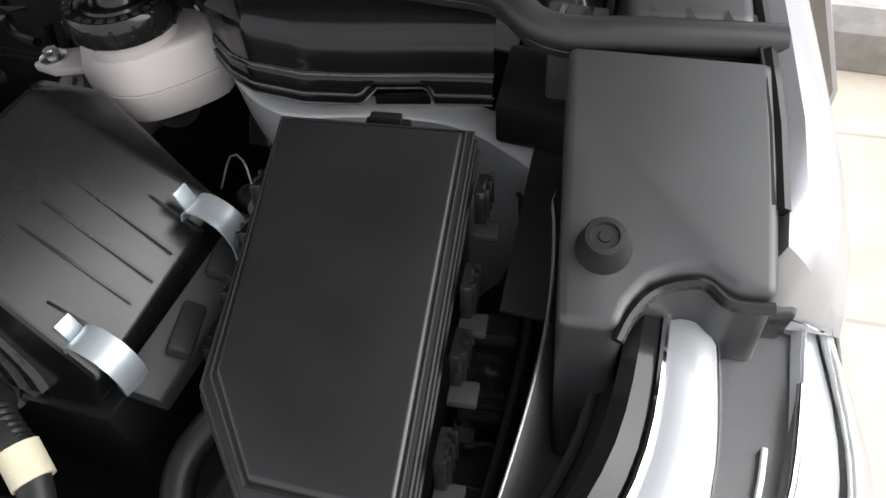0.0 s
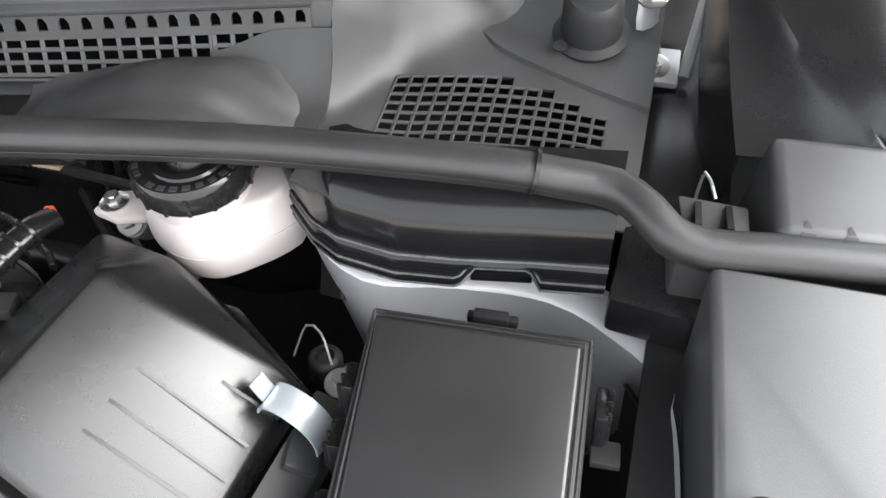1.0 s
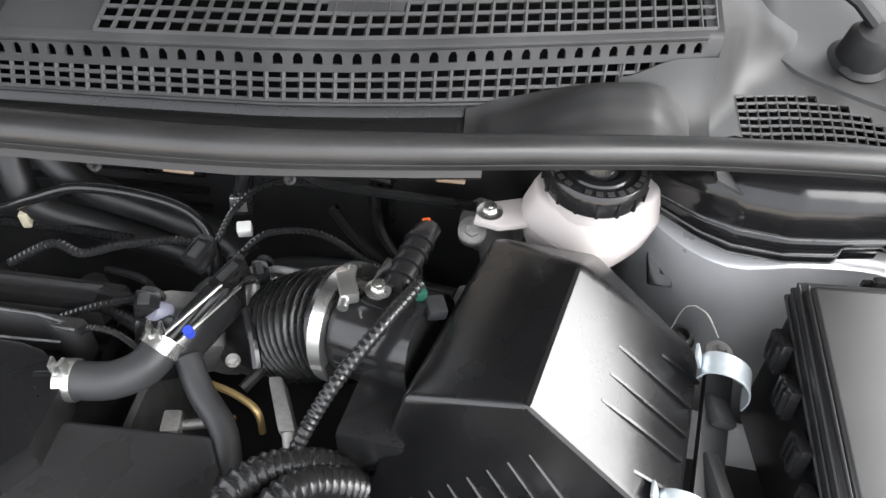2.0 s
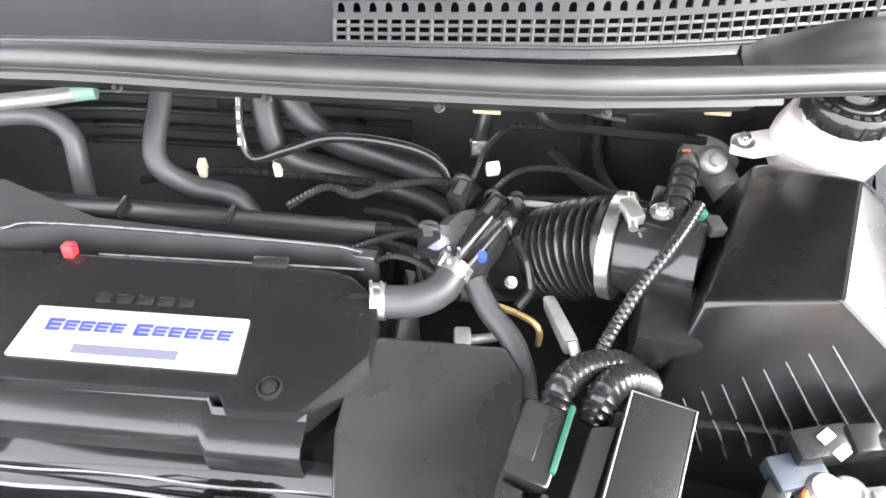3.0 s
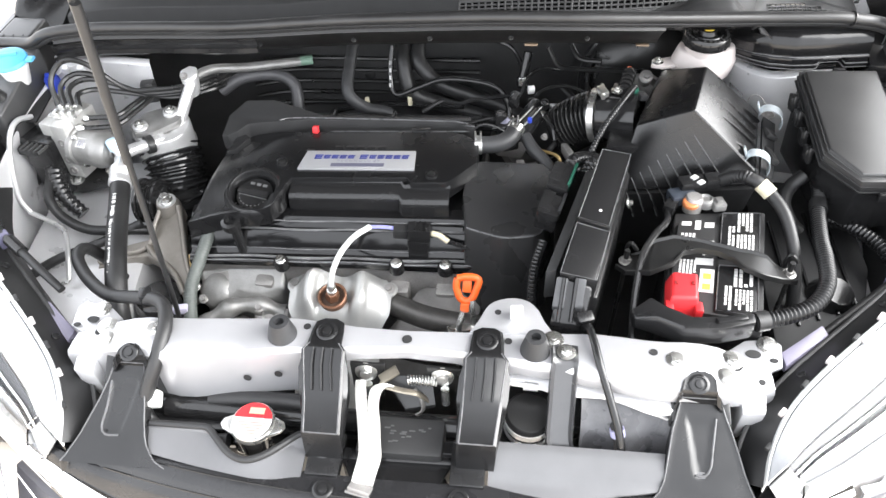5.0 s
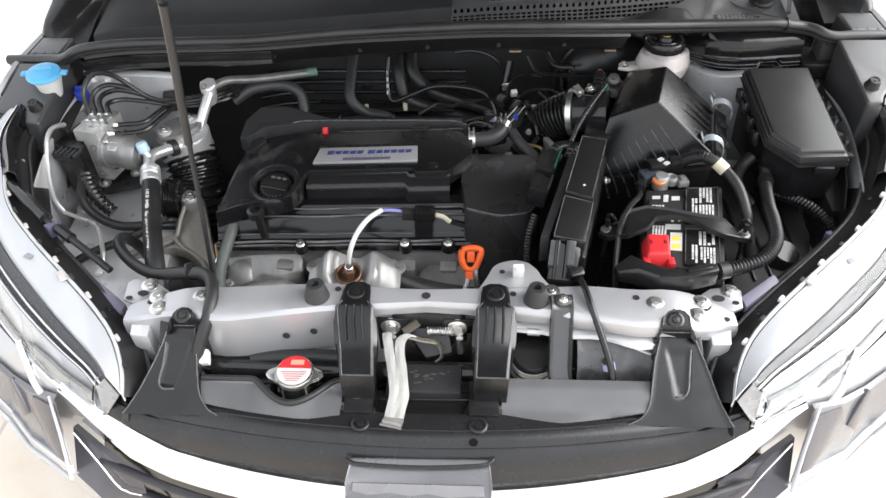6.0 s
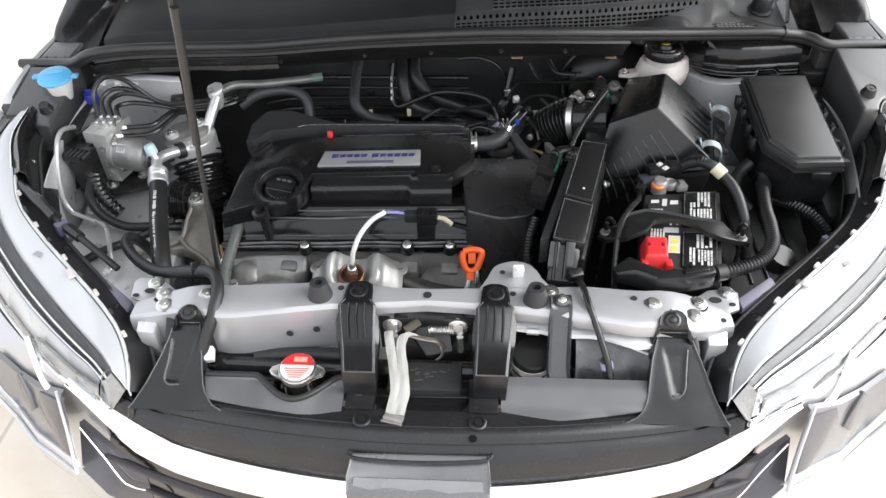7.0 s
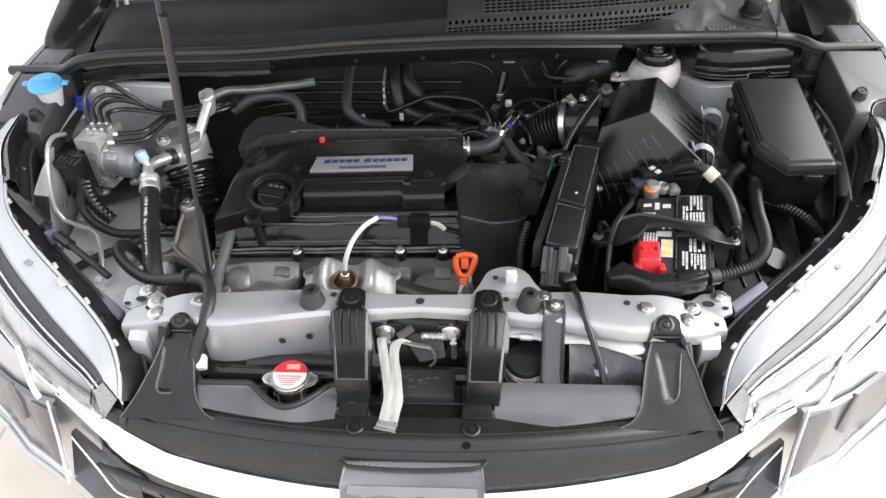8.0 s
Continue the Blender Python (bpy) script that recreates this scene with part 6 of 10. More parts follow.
for v in {v for e in rim for v in e.verts}:
    low[v] = t.verts.new((v.co.x * 1.003, v.co.y + (0.002 if v.co.y > 0.35 else -0.002), v.co.z - 0.030))
for e in rim:
    p, q = e.verts
    t.faces.new((p, q, low[q], low[p]))
bmesh.ops.recalc_face_normals(t, faces=t.faces)
bmesh.ops.bevel(t, geom=[e for e in rim if len(e.link_faces) == 2], offset=0.0022, segments=2, profile=0.5, affect="EDGES", clamp_overlap=True)
shell = part("shell", t, surface("fine_black_cover_plastic", (0.008, 0.008, 0.0085), 0.27, vary=0.10, dust=0.001, bump=0.02, grain=1800, rvary=0.02), cover, sharp=30)
# raised rear corner and the strip along the rear
b = bmesh.new()
rim_top = [(-0.366, 0.412, 0.915), (-0.350, 0.400, 0.925), (-0.332, 0.404, 0.932), (-0.318, 0.418, 0.936), (-0.262, 0.428, 0.937), (-0.222, 0.440, 0.934), (0.020, 0.436, 0.938), (0.034, 0.428, 0.936), (0.048, 0.428, 0.934), (0.048, 0.444, 0.932), (-0.20, 0.456, 0.931), (-0.29, 0.482, 0.942), (-0.338, 0.478, 0.942), (-0.362, 0.450, 0.930)]
hull8(b, rim_top, [(x, y, 0.89) for x, y, z in rim_top], 0.0035, 2)
part("rear_edge", b, PLASTIC_MATT, cover, "matt raised rear corner and edge")
# highlight on the rear edge, drawn as a pale tube
b = bmesh.new()
tube(b, [(-0.268, 0.428, 0.9385), (-0.226, 0.441, 0.9355), (0.018, 0.4375, 0.9395), (0.030, 0.430, 0.938), (0.047, 0.430, 0.9365)], 0.0011, 6, 0.01)
part("rear_line", b, EDGE_HIGHLIGHT, cover, "thin edge line coloured as a highlight")
b = bmesh.new()
hull8(b, [(-0.346, 0.372, 0.9125), (-0.330, 0.376, 0.9165), (-0.312, 0.398, 0.9225), (-0.322, 0.408, 0.9225), (-0.338, 0.404, 0.9185)], [(-0.346, 0.372, 0.905), (-0.330, 0.376, 0.905), (-0.312, 0.398, 0.905), (-0.322, 0.408, 0.905), (-0.338, 0.404, 0.905)], 0.0012)
part("hook_tab", b, PLASTIC_GLOSS, cover)
# front panel: a level top that rolls over into an upright face, stepped towards one end
b = bmesh.new()
xs = [-0.219 + 0.01 * i for i in range(17)] + [-0.053, -0.047, -0.043] + [-0.035 + 0.0095 * i for i in range(7)]
roll = ((0.304, -0.005), (0.300, -0.009), (0.2965, -0.0085), (0.288, -0.0095), (0.280, -0.0115), (0.2755, -0.0150), (0.2735, -0.0200), (0.2725, -0.0260), (0.2715, -0.040), (0.268, -0.060))
sheet(b, [[(x, y - (0.0 if x < -0.05 else 0.009), cz(x, 0.29) + d - (0.0 if x < -0.05 else 0.0025)) for x in xs] for y, d in roll], 0.003)
part("front_panel", b, PLASTIC, cover, "polished stepped front panel", sharp=50)
# label plate
pl = [(-0.208, 0.364), (-0.037, 0.364), (-0.034, 0.318), (-0.214, 0.319)]
b = bmesh.new()
hull8(b, [(x, y, cz(x, y) + 0.0035) for x, y in pl], [(x, y, cz(x, y) - 0.001) for x, y in pl], 0.0014)
plate = part("label_plate", b, PLATE, cover, "brushed silver label plate")
# two wordmarks as plain letter-high blocks
b = bmesh.new()
ux = -0.193
tilt = math.degrees(math.atan(0.040))


def block(bm, x, y, w, h, up=0.0042):
    box(bm, (x, y, cz(x, y) + up), (w, h, 0.0006), (0, -tilt, 0))


sizes = [(0.0130, 0.0112)] + [(0.0112, 0.0092)] * 4 + [(-0.006, 0)] + [(0.0135, 0.0112)] + [(0.0112, 0.0092)] * 5
for w, h in sizes:
    if w < 0:
        ux -= w
        continue
    x = ux + w / 2
    y0 = 0.347
    b = bmesh.new()
    for k in (-1, 0, 1):
        block(b, x + (0.0006 * (k + 1)), y0 + 0.36 * h * k, w * (0.86 - 0.10 * (k == 0)), h * 0.22)
    block(b, x - 0.33 * w, y0, w * 0.17, h * 0.9)
    part("wordmark_block", b, INK_BLUE, plate, "dark blue block of the wordmark")
    ux += w + 0.0014
part("small_words", lettering("T E C H N O L O G Y", 0.0072, pose(-0.122, 0.3365, cz(-0.122, 0.3365) + 0.0041, 0, -tilt, 0), 0.0003), INK_GREY, plate, "small grey letters")
b = bmesh.new()
block(b, -0.122, 0.3270, 0.082, 0.0075)
part("model_bar", b, surface("dark_blue_grey_ink", (0.10, 0.10, 0.14), 0.4, vary=0.05, bump=0.0), plate, "grey bar under the words")
b = bmesh.new()
for k in range(5):
    x = -0.160 + 0.017 * k
    box(b, (x, 0.3765, cz(x, 0.3765) + 0.0004), (0.0125, 0.0075, 0.0018), (0, -tilt, 0), 0.0006)
part("embossed_mark", b, PLASTIC_GLOSS, shell, "row of embossed black blocks")
for x, y in ((-0.242, 0.336), (-0.007, 0.309)):
    b = bmesh.new()
    lathe(b, [(0.0095, 0), (0.0095, 0.0025), (0.0078, 0.0030), (0.0070, 0.0008), (0, 0.0008)], (x, y, cz(x, y) - 0.0002 - (0.0 if x > -0.3 else 0.006)), (0, 0, 1), 22)
    ring = part("screw_well", b, PLASTIC_GLOSS, shell)
    part("screw", hex_bolt(bmesh.new(), (x, y, cz(x, y) + 0.0006), (0, 0, 1), 0.0052, 1.1, 0.002), STEEL_BLACK, ring)
b = bmesh.new()
box(b, (-0.208, 0.420, 0.928), (0.0095, 0.010, 0.012), (-18, 0, 0), 0.002)
single("red_cap", b, RED, "small red plastic cap behind the engine cover", "cap")
b = bmesh.new()
# second rear highlight, a pale strip
box(b, (-0.072, 0.4205, cz(-0.072, 0.42) - 0.0005), (0.225, 0.0016, 0.0016), (0, -tilt, 0), 0.0005)
part("rear_seam", b, EDGE_HIGHLIGHT, shell, "thin edge line coloured as a highlight")
b = bmesh.new()
box(b, (-0.036, 0.421, cz(-0.036, 0.42) + 0.001), (0.030, 0.010, 0.006), (0, -tilt, 0), 0.002)
part("rear_clip", b, PLASTIC_GLOSS, shell)
# coil wiring channel behind the cover
b = bmesh.new()
hull8(b, [(-0.27, 0.470, 0.917), (0.04, 0.466, 0.922), (0.04, 0.486, 0.920), (-0.27, 0.490, 0.915)], [(-0.27, 0.468, 0.90), (0.04, 0.464, 0.905), (0.04, 0.488, 0.902), (-0.27, 0.492, 0.90)], 0.003)
for x in (-0.19, -0.09):
    box(b, (x, 0.478, 0.920), (0.004, 0.024, 0.006), (0, 0, 0), 0.001)
single("wiring_channel", b, PLASTIC, "long black wiring channel behind the engine cover", "wiring channel")
# oil filler
ring_c = (-0.272, 0.279, 0.904)
AX = Vector((0, -0.26, 1)).normalized()
b = bmesh.new()
lathe(b, [(0.049, -0.012), (0.0470, 0.004), (0.0435, 0.012), (0.0390, 0.0165), (0.0355, 0.0165), (0.0330, 0.0125), (0.0320, 0.0), (0.0320, -0.02)], ring_c, AX, 48)
part("filler_collar", b, PLASTIC, cover, "raised collar round the oil filler")
cap = thing("oil_filler_cap", "black ribbed oil filler cap with a grip bar", "cap", (ring_c[0], ring_c[1], 0.89))
b = bmesh.new()
lathe(b, [(0.0285, -0.015), (0.0290, 0.001), (0.0275, 0.004), (0.022, 0.0045), (0.0, 0.0050)], ring_c, AX, 36)
part("disc", b, PLASTIC, cap)
b = bmesh.new()
top_m = axis_matrix(ring_c, AX)
g_ = bmesh.new()
box(g_, (0, 0, 0.0075), (0.050, 0.0125, 0.006), (0, 0, 0), 0.0018)
box(g_, (0, 0, 0.0108), (0.046, 0.0085, 0.0012), (0, 0, 0), 0.0004)
bmesh.ops.transform(g_, matrix=top_m @ Matrix.Rotation(radians(168), 4, "Z"), verts=g_.verts)
join(b, g_)
part("grip", b, PLASTIC_GLOSS, cap)
b = bmesh.new()
g_ = bmesh.new()
for k in range(3):
    box(g_, (-0.010 + 0.010 * k, 0.0165, 0.0049), (0.007, 0.0045, 0.0008))
box(g_, (0.0, 0.0068, 0.0062), (0.046, 0.0008, 0.0012))
box(g_, (0.0, -0.0068, 0.0062), (0.046, 0.0008, 0.0012))
for k in range(9):
    a = radians(200 + 16 * k)
    box(g_, (0.023 * math.cos(a), 0.023 * math.sin(a), 0.0047), (0.0030, 0.0016, 0.0008), (0, 0, math.degrees(a) + 90))
bmesh.ops.transform(g_, matrix=top_m @ Matrix.Rotation(radians(-12), 4, "Z"), verts=g_.verts)
join(b, g_)
part("print", b, surface("faint_moulded_grey", (0.11, 0.11, 0.11), 0.5, vary=0.05, bump=0.0), cap, "unreadable grey moulded marks")

# ---------- exhaust shield and oxygen sensor ----------
shield = thing("heat_shield", "embossed aluminised heat shield over the exhaust manifold", "heat shield", (-0.13, 0.15, 0.7))
b = bmesh.new()
rows = []
for j in range(31):
    v = j / 30
    row = []
    for i in range(37):
        u = i / 36
        x = lerp(-0.212, -0.058, u)
        y = lerp(0.208, 0.035, v)
        z = 0.800 - 0.16 * v ** 1.6 + 0.020 * math.sin(math.pi * u) ** 0.6 - 0.012 * math.exp(-((u - 0.5) / 0.14) ** 2) * (v < 0.25)
        z += 0.010 * math.exp(-(((u - 0.22) / 0.10) ** 2 + ((v - 0.2) / 0.3) ** 2)) + 0.010 * math.exp(-(((u - 0.78) / 0.10) ** 2 + ((v - 0.2) / 0.3) ** 2))
        for c in (0.20, 0.70):
            z += 0.012 * math.exp(-((u - c) / 0.07) ** 4) * max(0.0, min(1.0, (0.42 - v) / 0.1)) * min(1.0, v / 0.06 + 0.2)
        z += 0.014 / (1 + math.exp((v - 0.40) / 0.02)) - 0.012
        k = max(0.0, min(1.0, (v - 0.26) / 0.16))
        k = k * k * (3 - 2 * k)
        ear = max(0.0, 1 - v / 0.10)
        z += 0.006 * math.exp(-((abs(2 * u - 1) - 1.0) / 0.05) ** 2) - 0.005 * math.exp(-((v - 0.55) / 0.05) ** 2) + 0.010 * math.exp(-(((u - 0.48) / 0.28) ** 2 + ((v - 0.80) / 0.16) ** 2))
        row.append((x + (0.013 * k + 0.010 * ear + 0.006 * max(0.0, v - 0.42)) * (1 - 2 * u), y, z))
    rows.append(row)
sheet(b, rows, 0.0012)
part("shell", b, SHIELD, shield)
for x in (-0.206, -0.064):
    b = bmesh.new()
    lathe(b, [(0, 0), (0.0135, 0), (0.013, 0.002), (0.009, 0.004), (0, 0.004)], (x, 0.196, 0.799), (0, -0.2, 1), 22)
    part("washer", b, SHIELD, shield)
    part("bolt", hex_bolt(bmesh.new(), (x, 0.195, 0.803), (0, -0.2, 1), 0.006), ALU_DULL, shield)
b = bmesh.new()
lathe(b, [(0.0175, -0.008), (0.0175, 0.003), (0.0195, 0.0045), (0.0215, 0.003), (0.0205, -0.008)], (-0.142, 0.166, 0.812), (0, -0.30, 1), 30)
part("sensor_port", b, COPPER, shield, "rusty ring round the sensor")
b = bmesh.new()
lathe(b, [(0, 0), (0.0178, 0), (0.0178, 0.001), (0, 0.001)], (-0.142, 0.166, 0.8085), (0, -0.30, 1), 24)
part("port_floor", b, surface("sooty_brown_steel", (0.05, 0.03, 0.02), 0.6, metal=0.3, vary=0.4), shield, "sooty opening")
sens = thing("oxygen_sensor", "oxygen sensor with brown hexagon and white sleeved lead", "sensor", (-0.142, 0.165, 0.81))
tilt_s = (0.14, -0.30, 1)
b = bmesh.new()
lathe(b, [(0, 0), (0.0105, 0), (0.0105, 0.012), (0.009, 0.014), (0.009, 0.018), (0, 0.018)], (-0.142, 0.166, 0.810), tilt_s, 6)
part("hexagon", b, COPPER, sens)
b = bmesh.new()
lathe(b, [(0.007, 0), (0.007, 0.010), (0.0055, 0.011), (0.0055, 0.016), (0.0064, 0.017), (0.0064, 0.022), (0.004, 0.025), (0, 0.025)], (-0.1395, 0.1608, 0.827), tilt_s, 16)
part("barrel", b, ZINC, sens)
b = bmesh.new()
tube(b, [(-0.136, 0.153, 0.850), (-0.132, 0.157, 0.872), (-0.122, 0.175, 0.892), (-0.106, 0.200, 0.902), (-0.087, 0.222, 0.9025)], 0.0042, 10, 0.005)
part("sleeve", b, WHITE, sens, "white woven sleeve")
b = bmesh.new()
for d in (-0.0022, 0, 0.0022):
    tube(b, [(-0.087, 0.222 + d, 0.9025), (-0.068, 0.228 + d, 0.898), (-0.05, 0.231 + d, 0.893)], 0.0011, 6)
part("wire", b, surface("violet_wire", (0.22, 0.22, 0.50), 0.5), sens, "thin bluish wires")
plug = thing("sensor_connector", "black plug connector on the valve cover", "connector", (-0.03, 0.23, 0.87))
b = bmesh.new()
box(b, (-0.044, 0.230, 0.889), (0.022, 0.016, 0.016), (0, 4, 4), 0.002)
part("plug", b, PLASTIC_MATT, plug)
b = bmesh.new()
box(b, (-0.018, 0.232, 0.888), (0.034, 0.022, 0.022), (0, 4, 4), 0.003)
box(b, (-0.020, 0.228, 0.860), (0.030, 0.014, 0.034), (0, 0, 0), 0.003)
for k in range(3):
    box(b, (-0.024 + 0.008 * k, 0.232, 0.900), (0.003, 0.018, 0.003), (0, 4, 4), 0.0008)
part("socket", b, PLASTIC, plug)
b = bmesh.new()
tube(b, [(0.0, 0.233, 0.885), (0.012, 0.232, 0.882), (0.024, 0.229, 0.874)], 0.0042, 8)
part("wrap", b, CREAM, plug, "tan cloth wrap")
b = bmesh.new()
conduit(b, [(0.024, 0.229, 0.874), (0.040, 0.225, 0.872), (0.060, 0.222, 0.868)], 0.0038, 0.004, 8)
part("conduit", b, PLASTIC, plug)

# ---------- intake resonator box ----------
res = thing("intake_resonator", "satin black intake resonator box with rounded edges", "resonator", (0.1, 0.28, 0.75))
b = bmesh.new()
hull8(b, [(0.058, 0.374, 0.912), (0.158, 0.376, 0.910), (0.172, 0.352, 0.912), (0.172, 0.290, 0.912), (0.160, 0.234, 0.906), (0.148, 0.219, 0.903), (0.104, 0.213, 0.902), (0.050, 0.230, 0.902), (0.040, 0.290, 0.910), (0.042, 0.345, 0.912)],
      [(0.060, 0.385, 0.84), (0.165, 0.388, 0.84), (0.182, 0.352, 0.82), (0.182, 0.290, 0.80), (0.170, 0.212, 0.77), (0.150, 0.190, 0.77), (0.104, 0.180, 0.77), (0.046, 0.196, 0.77), (0.036, 0.290, 0.80), (0.038, 0.350, 0.82)], 0.0045, 4)
part("box", b, surface("smooth_resonator_plastic", (0.025, 0.025, 0.0255), 0.30, vary=0.10, bump=0.02, grain=1500, spec=0.6), res)
# front edge highlight, drawn as a pale line
b = bmesh.new()
sweep(b, smooth_path([(0.051, 0.2285, 0.9035), (0.104, 0.2120, 0.9035), (0.148, 0.2180, 0.9045), (0.161, 0.2335, 0.9075)], 0.006), [0.0011] * len(smooth_path([(0.051, 0.2285, 0.9035), (0.104, 0.2120, 0.9035), (0.148, 0.2180, 0.9045), (0.161, 0.2335, 0.9075)], 0.006)), 6)
part("edge_line", b, EDGE_HIGHLIGHT, res, "front edge line coloured as a highlight")

# dipstick
dip = thing("dipstick", "orange plastic dipstick loop on a bright tube", "dipstick", (0.05, 0.11, 0.8))
b = bmesh.new()
loop = smooth_path([(0.046, 0.142, 0.890), (0.060, 0.143, 0.893), (0.074, 0.142, 0.890), (0.0725, 0.136, 0.880), (0.066, 0.128, 0.866), (0.058, 0.126, 0.863), (0.050, 0.128, 0.866), (0.0445, 0.136, 0.880), (0.046, 0.142, 0.890)], 0.003)
sweep(b, loop, [0.0052] * len(loop), 10)
box(b, (0.059, 0.137, 0.881), (0.012, 0.004, 0.018), (-30, 0, 0), 0.0015)
box(b, (0.057, 0.120, 0.857), (0.012, 0.009, 0.012), (-30, 0, 0), 0.002)
part("handle", b, ORANGE, dip)
b = bmesh.new()
tube(b, [(0.056, 0.112, 0.858), (0.050, 0.100, 0.835), (0.048, 0.095, 0.79), (0.050, 0.11, 0.72)], 0.0045, 10)
part("tube", b, ZINC, dip)
b = bmesh.new()
box(b, (0.068, 0.118, 0.846), (0.007, 0.004, 0.044), (-18, 0, 12), 0.001)
box(b, (0.052, 0.106, 0.828), (0.036, 0.012, 0.004), (0, 0, 12), 0.001)
part("bracket", b, ZINC, dip)

# ---------- air cleaner ----------
air = thing("air_cleaner", "black plastic air cleaner box with raised ribs", "air cleaner", (0.37, 0.42, 0.8))
A, B, C, D = (0.334, 0.498, 1.006), (0.384, 0.445, 1.044), (0.357, 0.353, 1.029), (0.287, 0.378, 0.984)
E1, F1 = (0.400, 0.478, 1.020), (0.478, 0.448, 0.966)
G1, H1 = (0.455, 0.326, 0.948), (0.268, 0.345, 0.915)
b = bmesh.new()
top_ring = [Vector(p) for p in (A, E1, B, C, D)]
t = bmesh.new()
vs = [t.verts.new(p) for p in (A, B, C, D, E1, F1, G1, H1, (0.322, 0.512, 0.950), (0.395, 0.500, 0.955))]
vA, vB, vC, vD, vE, vF, vG, vH, vI, vJ = vs
low = [t.verts.new(p) for p in ((0.480, 0.450, 0.948), (0.452, 0.318, 0.930), (0.262, 0.338, 0.890), (0.318, 0.516, 0.930), (0.398, 0.504, 0.935))]
lF, lG, lH, lI, lJ = low
for f in ((vA, vE, vB), (vA, vB, vC, vD), (vB, vE, vF), (vB, vF, vG, vC), (vC, vG, vH, vD), (vD, vH, vI, vA), (vA, vI, vJ, vE), (vE, vJ, vF),
          (vF, lF, lG, vG), (vG, lG, lH, vH), (vH, lH, lI, vI), (vI, lI, lJ, vJ), (vJ, lJ, lF, vF), (lF, lJ, lI, lH, lG)):
    t.faces.new(f)
bmesh.ops.recalc_face_normals(t, faces=t.faces)
rounded(t, 0.0045, 3, 16)
bmesh.ops.triangulate(t, faces=[f for f in t.faces if len(f.verts) > 4])
skin = BVHTree.FromBMesh(t)
join(b, t)
AIR_LID = surface("moulded_black_lid_plastic", (0.006, 0.006, 0.0065), 0.27, dust=0.003, bump=0.04, grain=1500, spec=0.6, rvary=0.03)
lid = part("lid", b, AIR_LID, air, sharp=25)
b = bmesh.new()
hull8(b, [(0.486, 0.452, 0.936), (0.458, 0.314, 0.926), (0.256, 0.335, 0.886), (0.312, 0.520, 0.928), (0.400, 0.510, 0.934)], [(0.470, 0.45, 0.78), (0.44, 0.325, 0.78), (0.27, 0.345, 0.78), (0.32, 0.50, 0.78), (0.395, 0.495, 0.78)], 0.005)
hollow = BVHTree.FromBMesh(b)
base = part("base", b, PLASTIC, air)


# long tapered ribs on the sloping side, and fins on the front
slope_n = (Vector(C) - Vector(B)).cross(Vector(F1) - Vector(B)).normalized()
slope_n = slope_n if slope_n.z > 0 else -slope_n
for e0, e1 in (((0.4445, 0.4285, 0.986), (0.475, 0.425, 0.965)), ((0.410, 0.415, 1.008), (0.463, 0.4065, 0.963)), ((0.405, 0.396, 1.006), (0.459, 0.3875, 0.959)), ((0.400, 0.379, 1.004), (0.453, 0.3715, 0.957)), ((0.420, 0.3525, 0.975), (0.451, 0.350, 0.952))):
    b = bmesh.new()
    ring = []
    for i in range(9):
        p = Vector(e0).lerp(Vector(e1), i / 8)
        hit = skin.ray_cast(p + slope_n * 0.04, -slope_n)[0] or p
        hgt = 0.0003 + 0.0036 * (i / 8) ** 0.8
        side = (Vector(C) - Vector(B)).normalized() * 0.0009
        ring.append([b.verts.new(hit - slope_n * 0.004 - side * 1.3), b.verts.new(hit + slope_n * hgt - side), b.verts.new(hit + slope_n * hgt + side), b.verts.new(hit - slope_n * 0.004 + side * 1.3)])
    for p, q in zip(ring, ring[1:]):
        for k in range(4):
            b.faces.new((p[k], p[(k + 1) % 4], q[(k + 1) % 4], q[k]))
    b.faces.new(ring[0])
    b.faces.new(ring[-1][::-1])
    part("rib", b, AIR_LID, lid)
fin_n = Vector((0.12, -0.88, 0.46)).normalized()
for k in range(9):
    f = k / 6
    tip = Vector((0.364, 0.340, 0.995)).lerp(Vector((0.295, 0.366, 0.914)), f)
    end = tip + Vector((0.042, -0.026, -0.046)).lerp(Vector((0.030, -0.024, -0.051)), f) * (1.25 if k < 7 else 0.95)
    across = (end - tip).cross(fin_n).normalized() * 0.0011
    b = bmesh.new()
    ring = []
    for i in range(9):
        p = tip.lerp(end, i / 8)
        hits = [h[0] for h in (skin.ray_cast(p + fin_n * 0.06, -fin_n), hollow.ray_cast(p + fin_n * 0.06, -fin_n)) if h[0]]
        hit = max(hits, key=lambda v: v.dot(fin_n)) if hits else p
        up = fin_n * (0.0004 + 0.0055 * (i / 8) ** 0.8)
        ring.append([b.verts.new(hit - fin_n * 0.006 - across), b.verts.new(hit + up - across * 0.4), b.verts.new(hit + up + across * 0.4), b.verts.new(hit - fin_n * 0.006 + across)])
    for p, q in zip(ring, ring[1:]):
        for j in range(4):
            b.faces.new((p[j], p[(j + 1) % 4], q[(j + 1) % 4], q[j]))
    b.faces.new(ring[0])
    b.faces.new(ring[-1][::-1])
    # the fins' ridge highlights are in their paler colour
    part("fin", b, EDGE_HIGHLIGHT, lid, "thin pointed stiffening fin")
b = bmesh.new()
hull8(b, [(0.247, 0.364, 0.956), (0.292, 0.356, 0.962), (0.304, 0.405, 0.962), (0.258, 0.420, 0.957)], [(0.247, 0.364, 0.88), (0.292, 0.356, 0.88), (0.304, 0.405, 0.88), (0.258, 0.420, 0.88)], 0.004)
part("snout", b, PLASTIC, air, "square snout under the intake pipe")
b = bmesh.new()
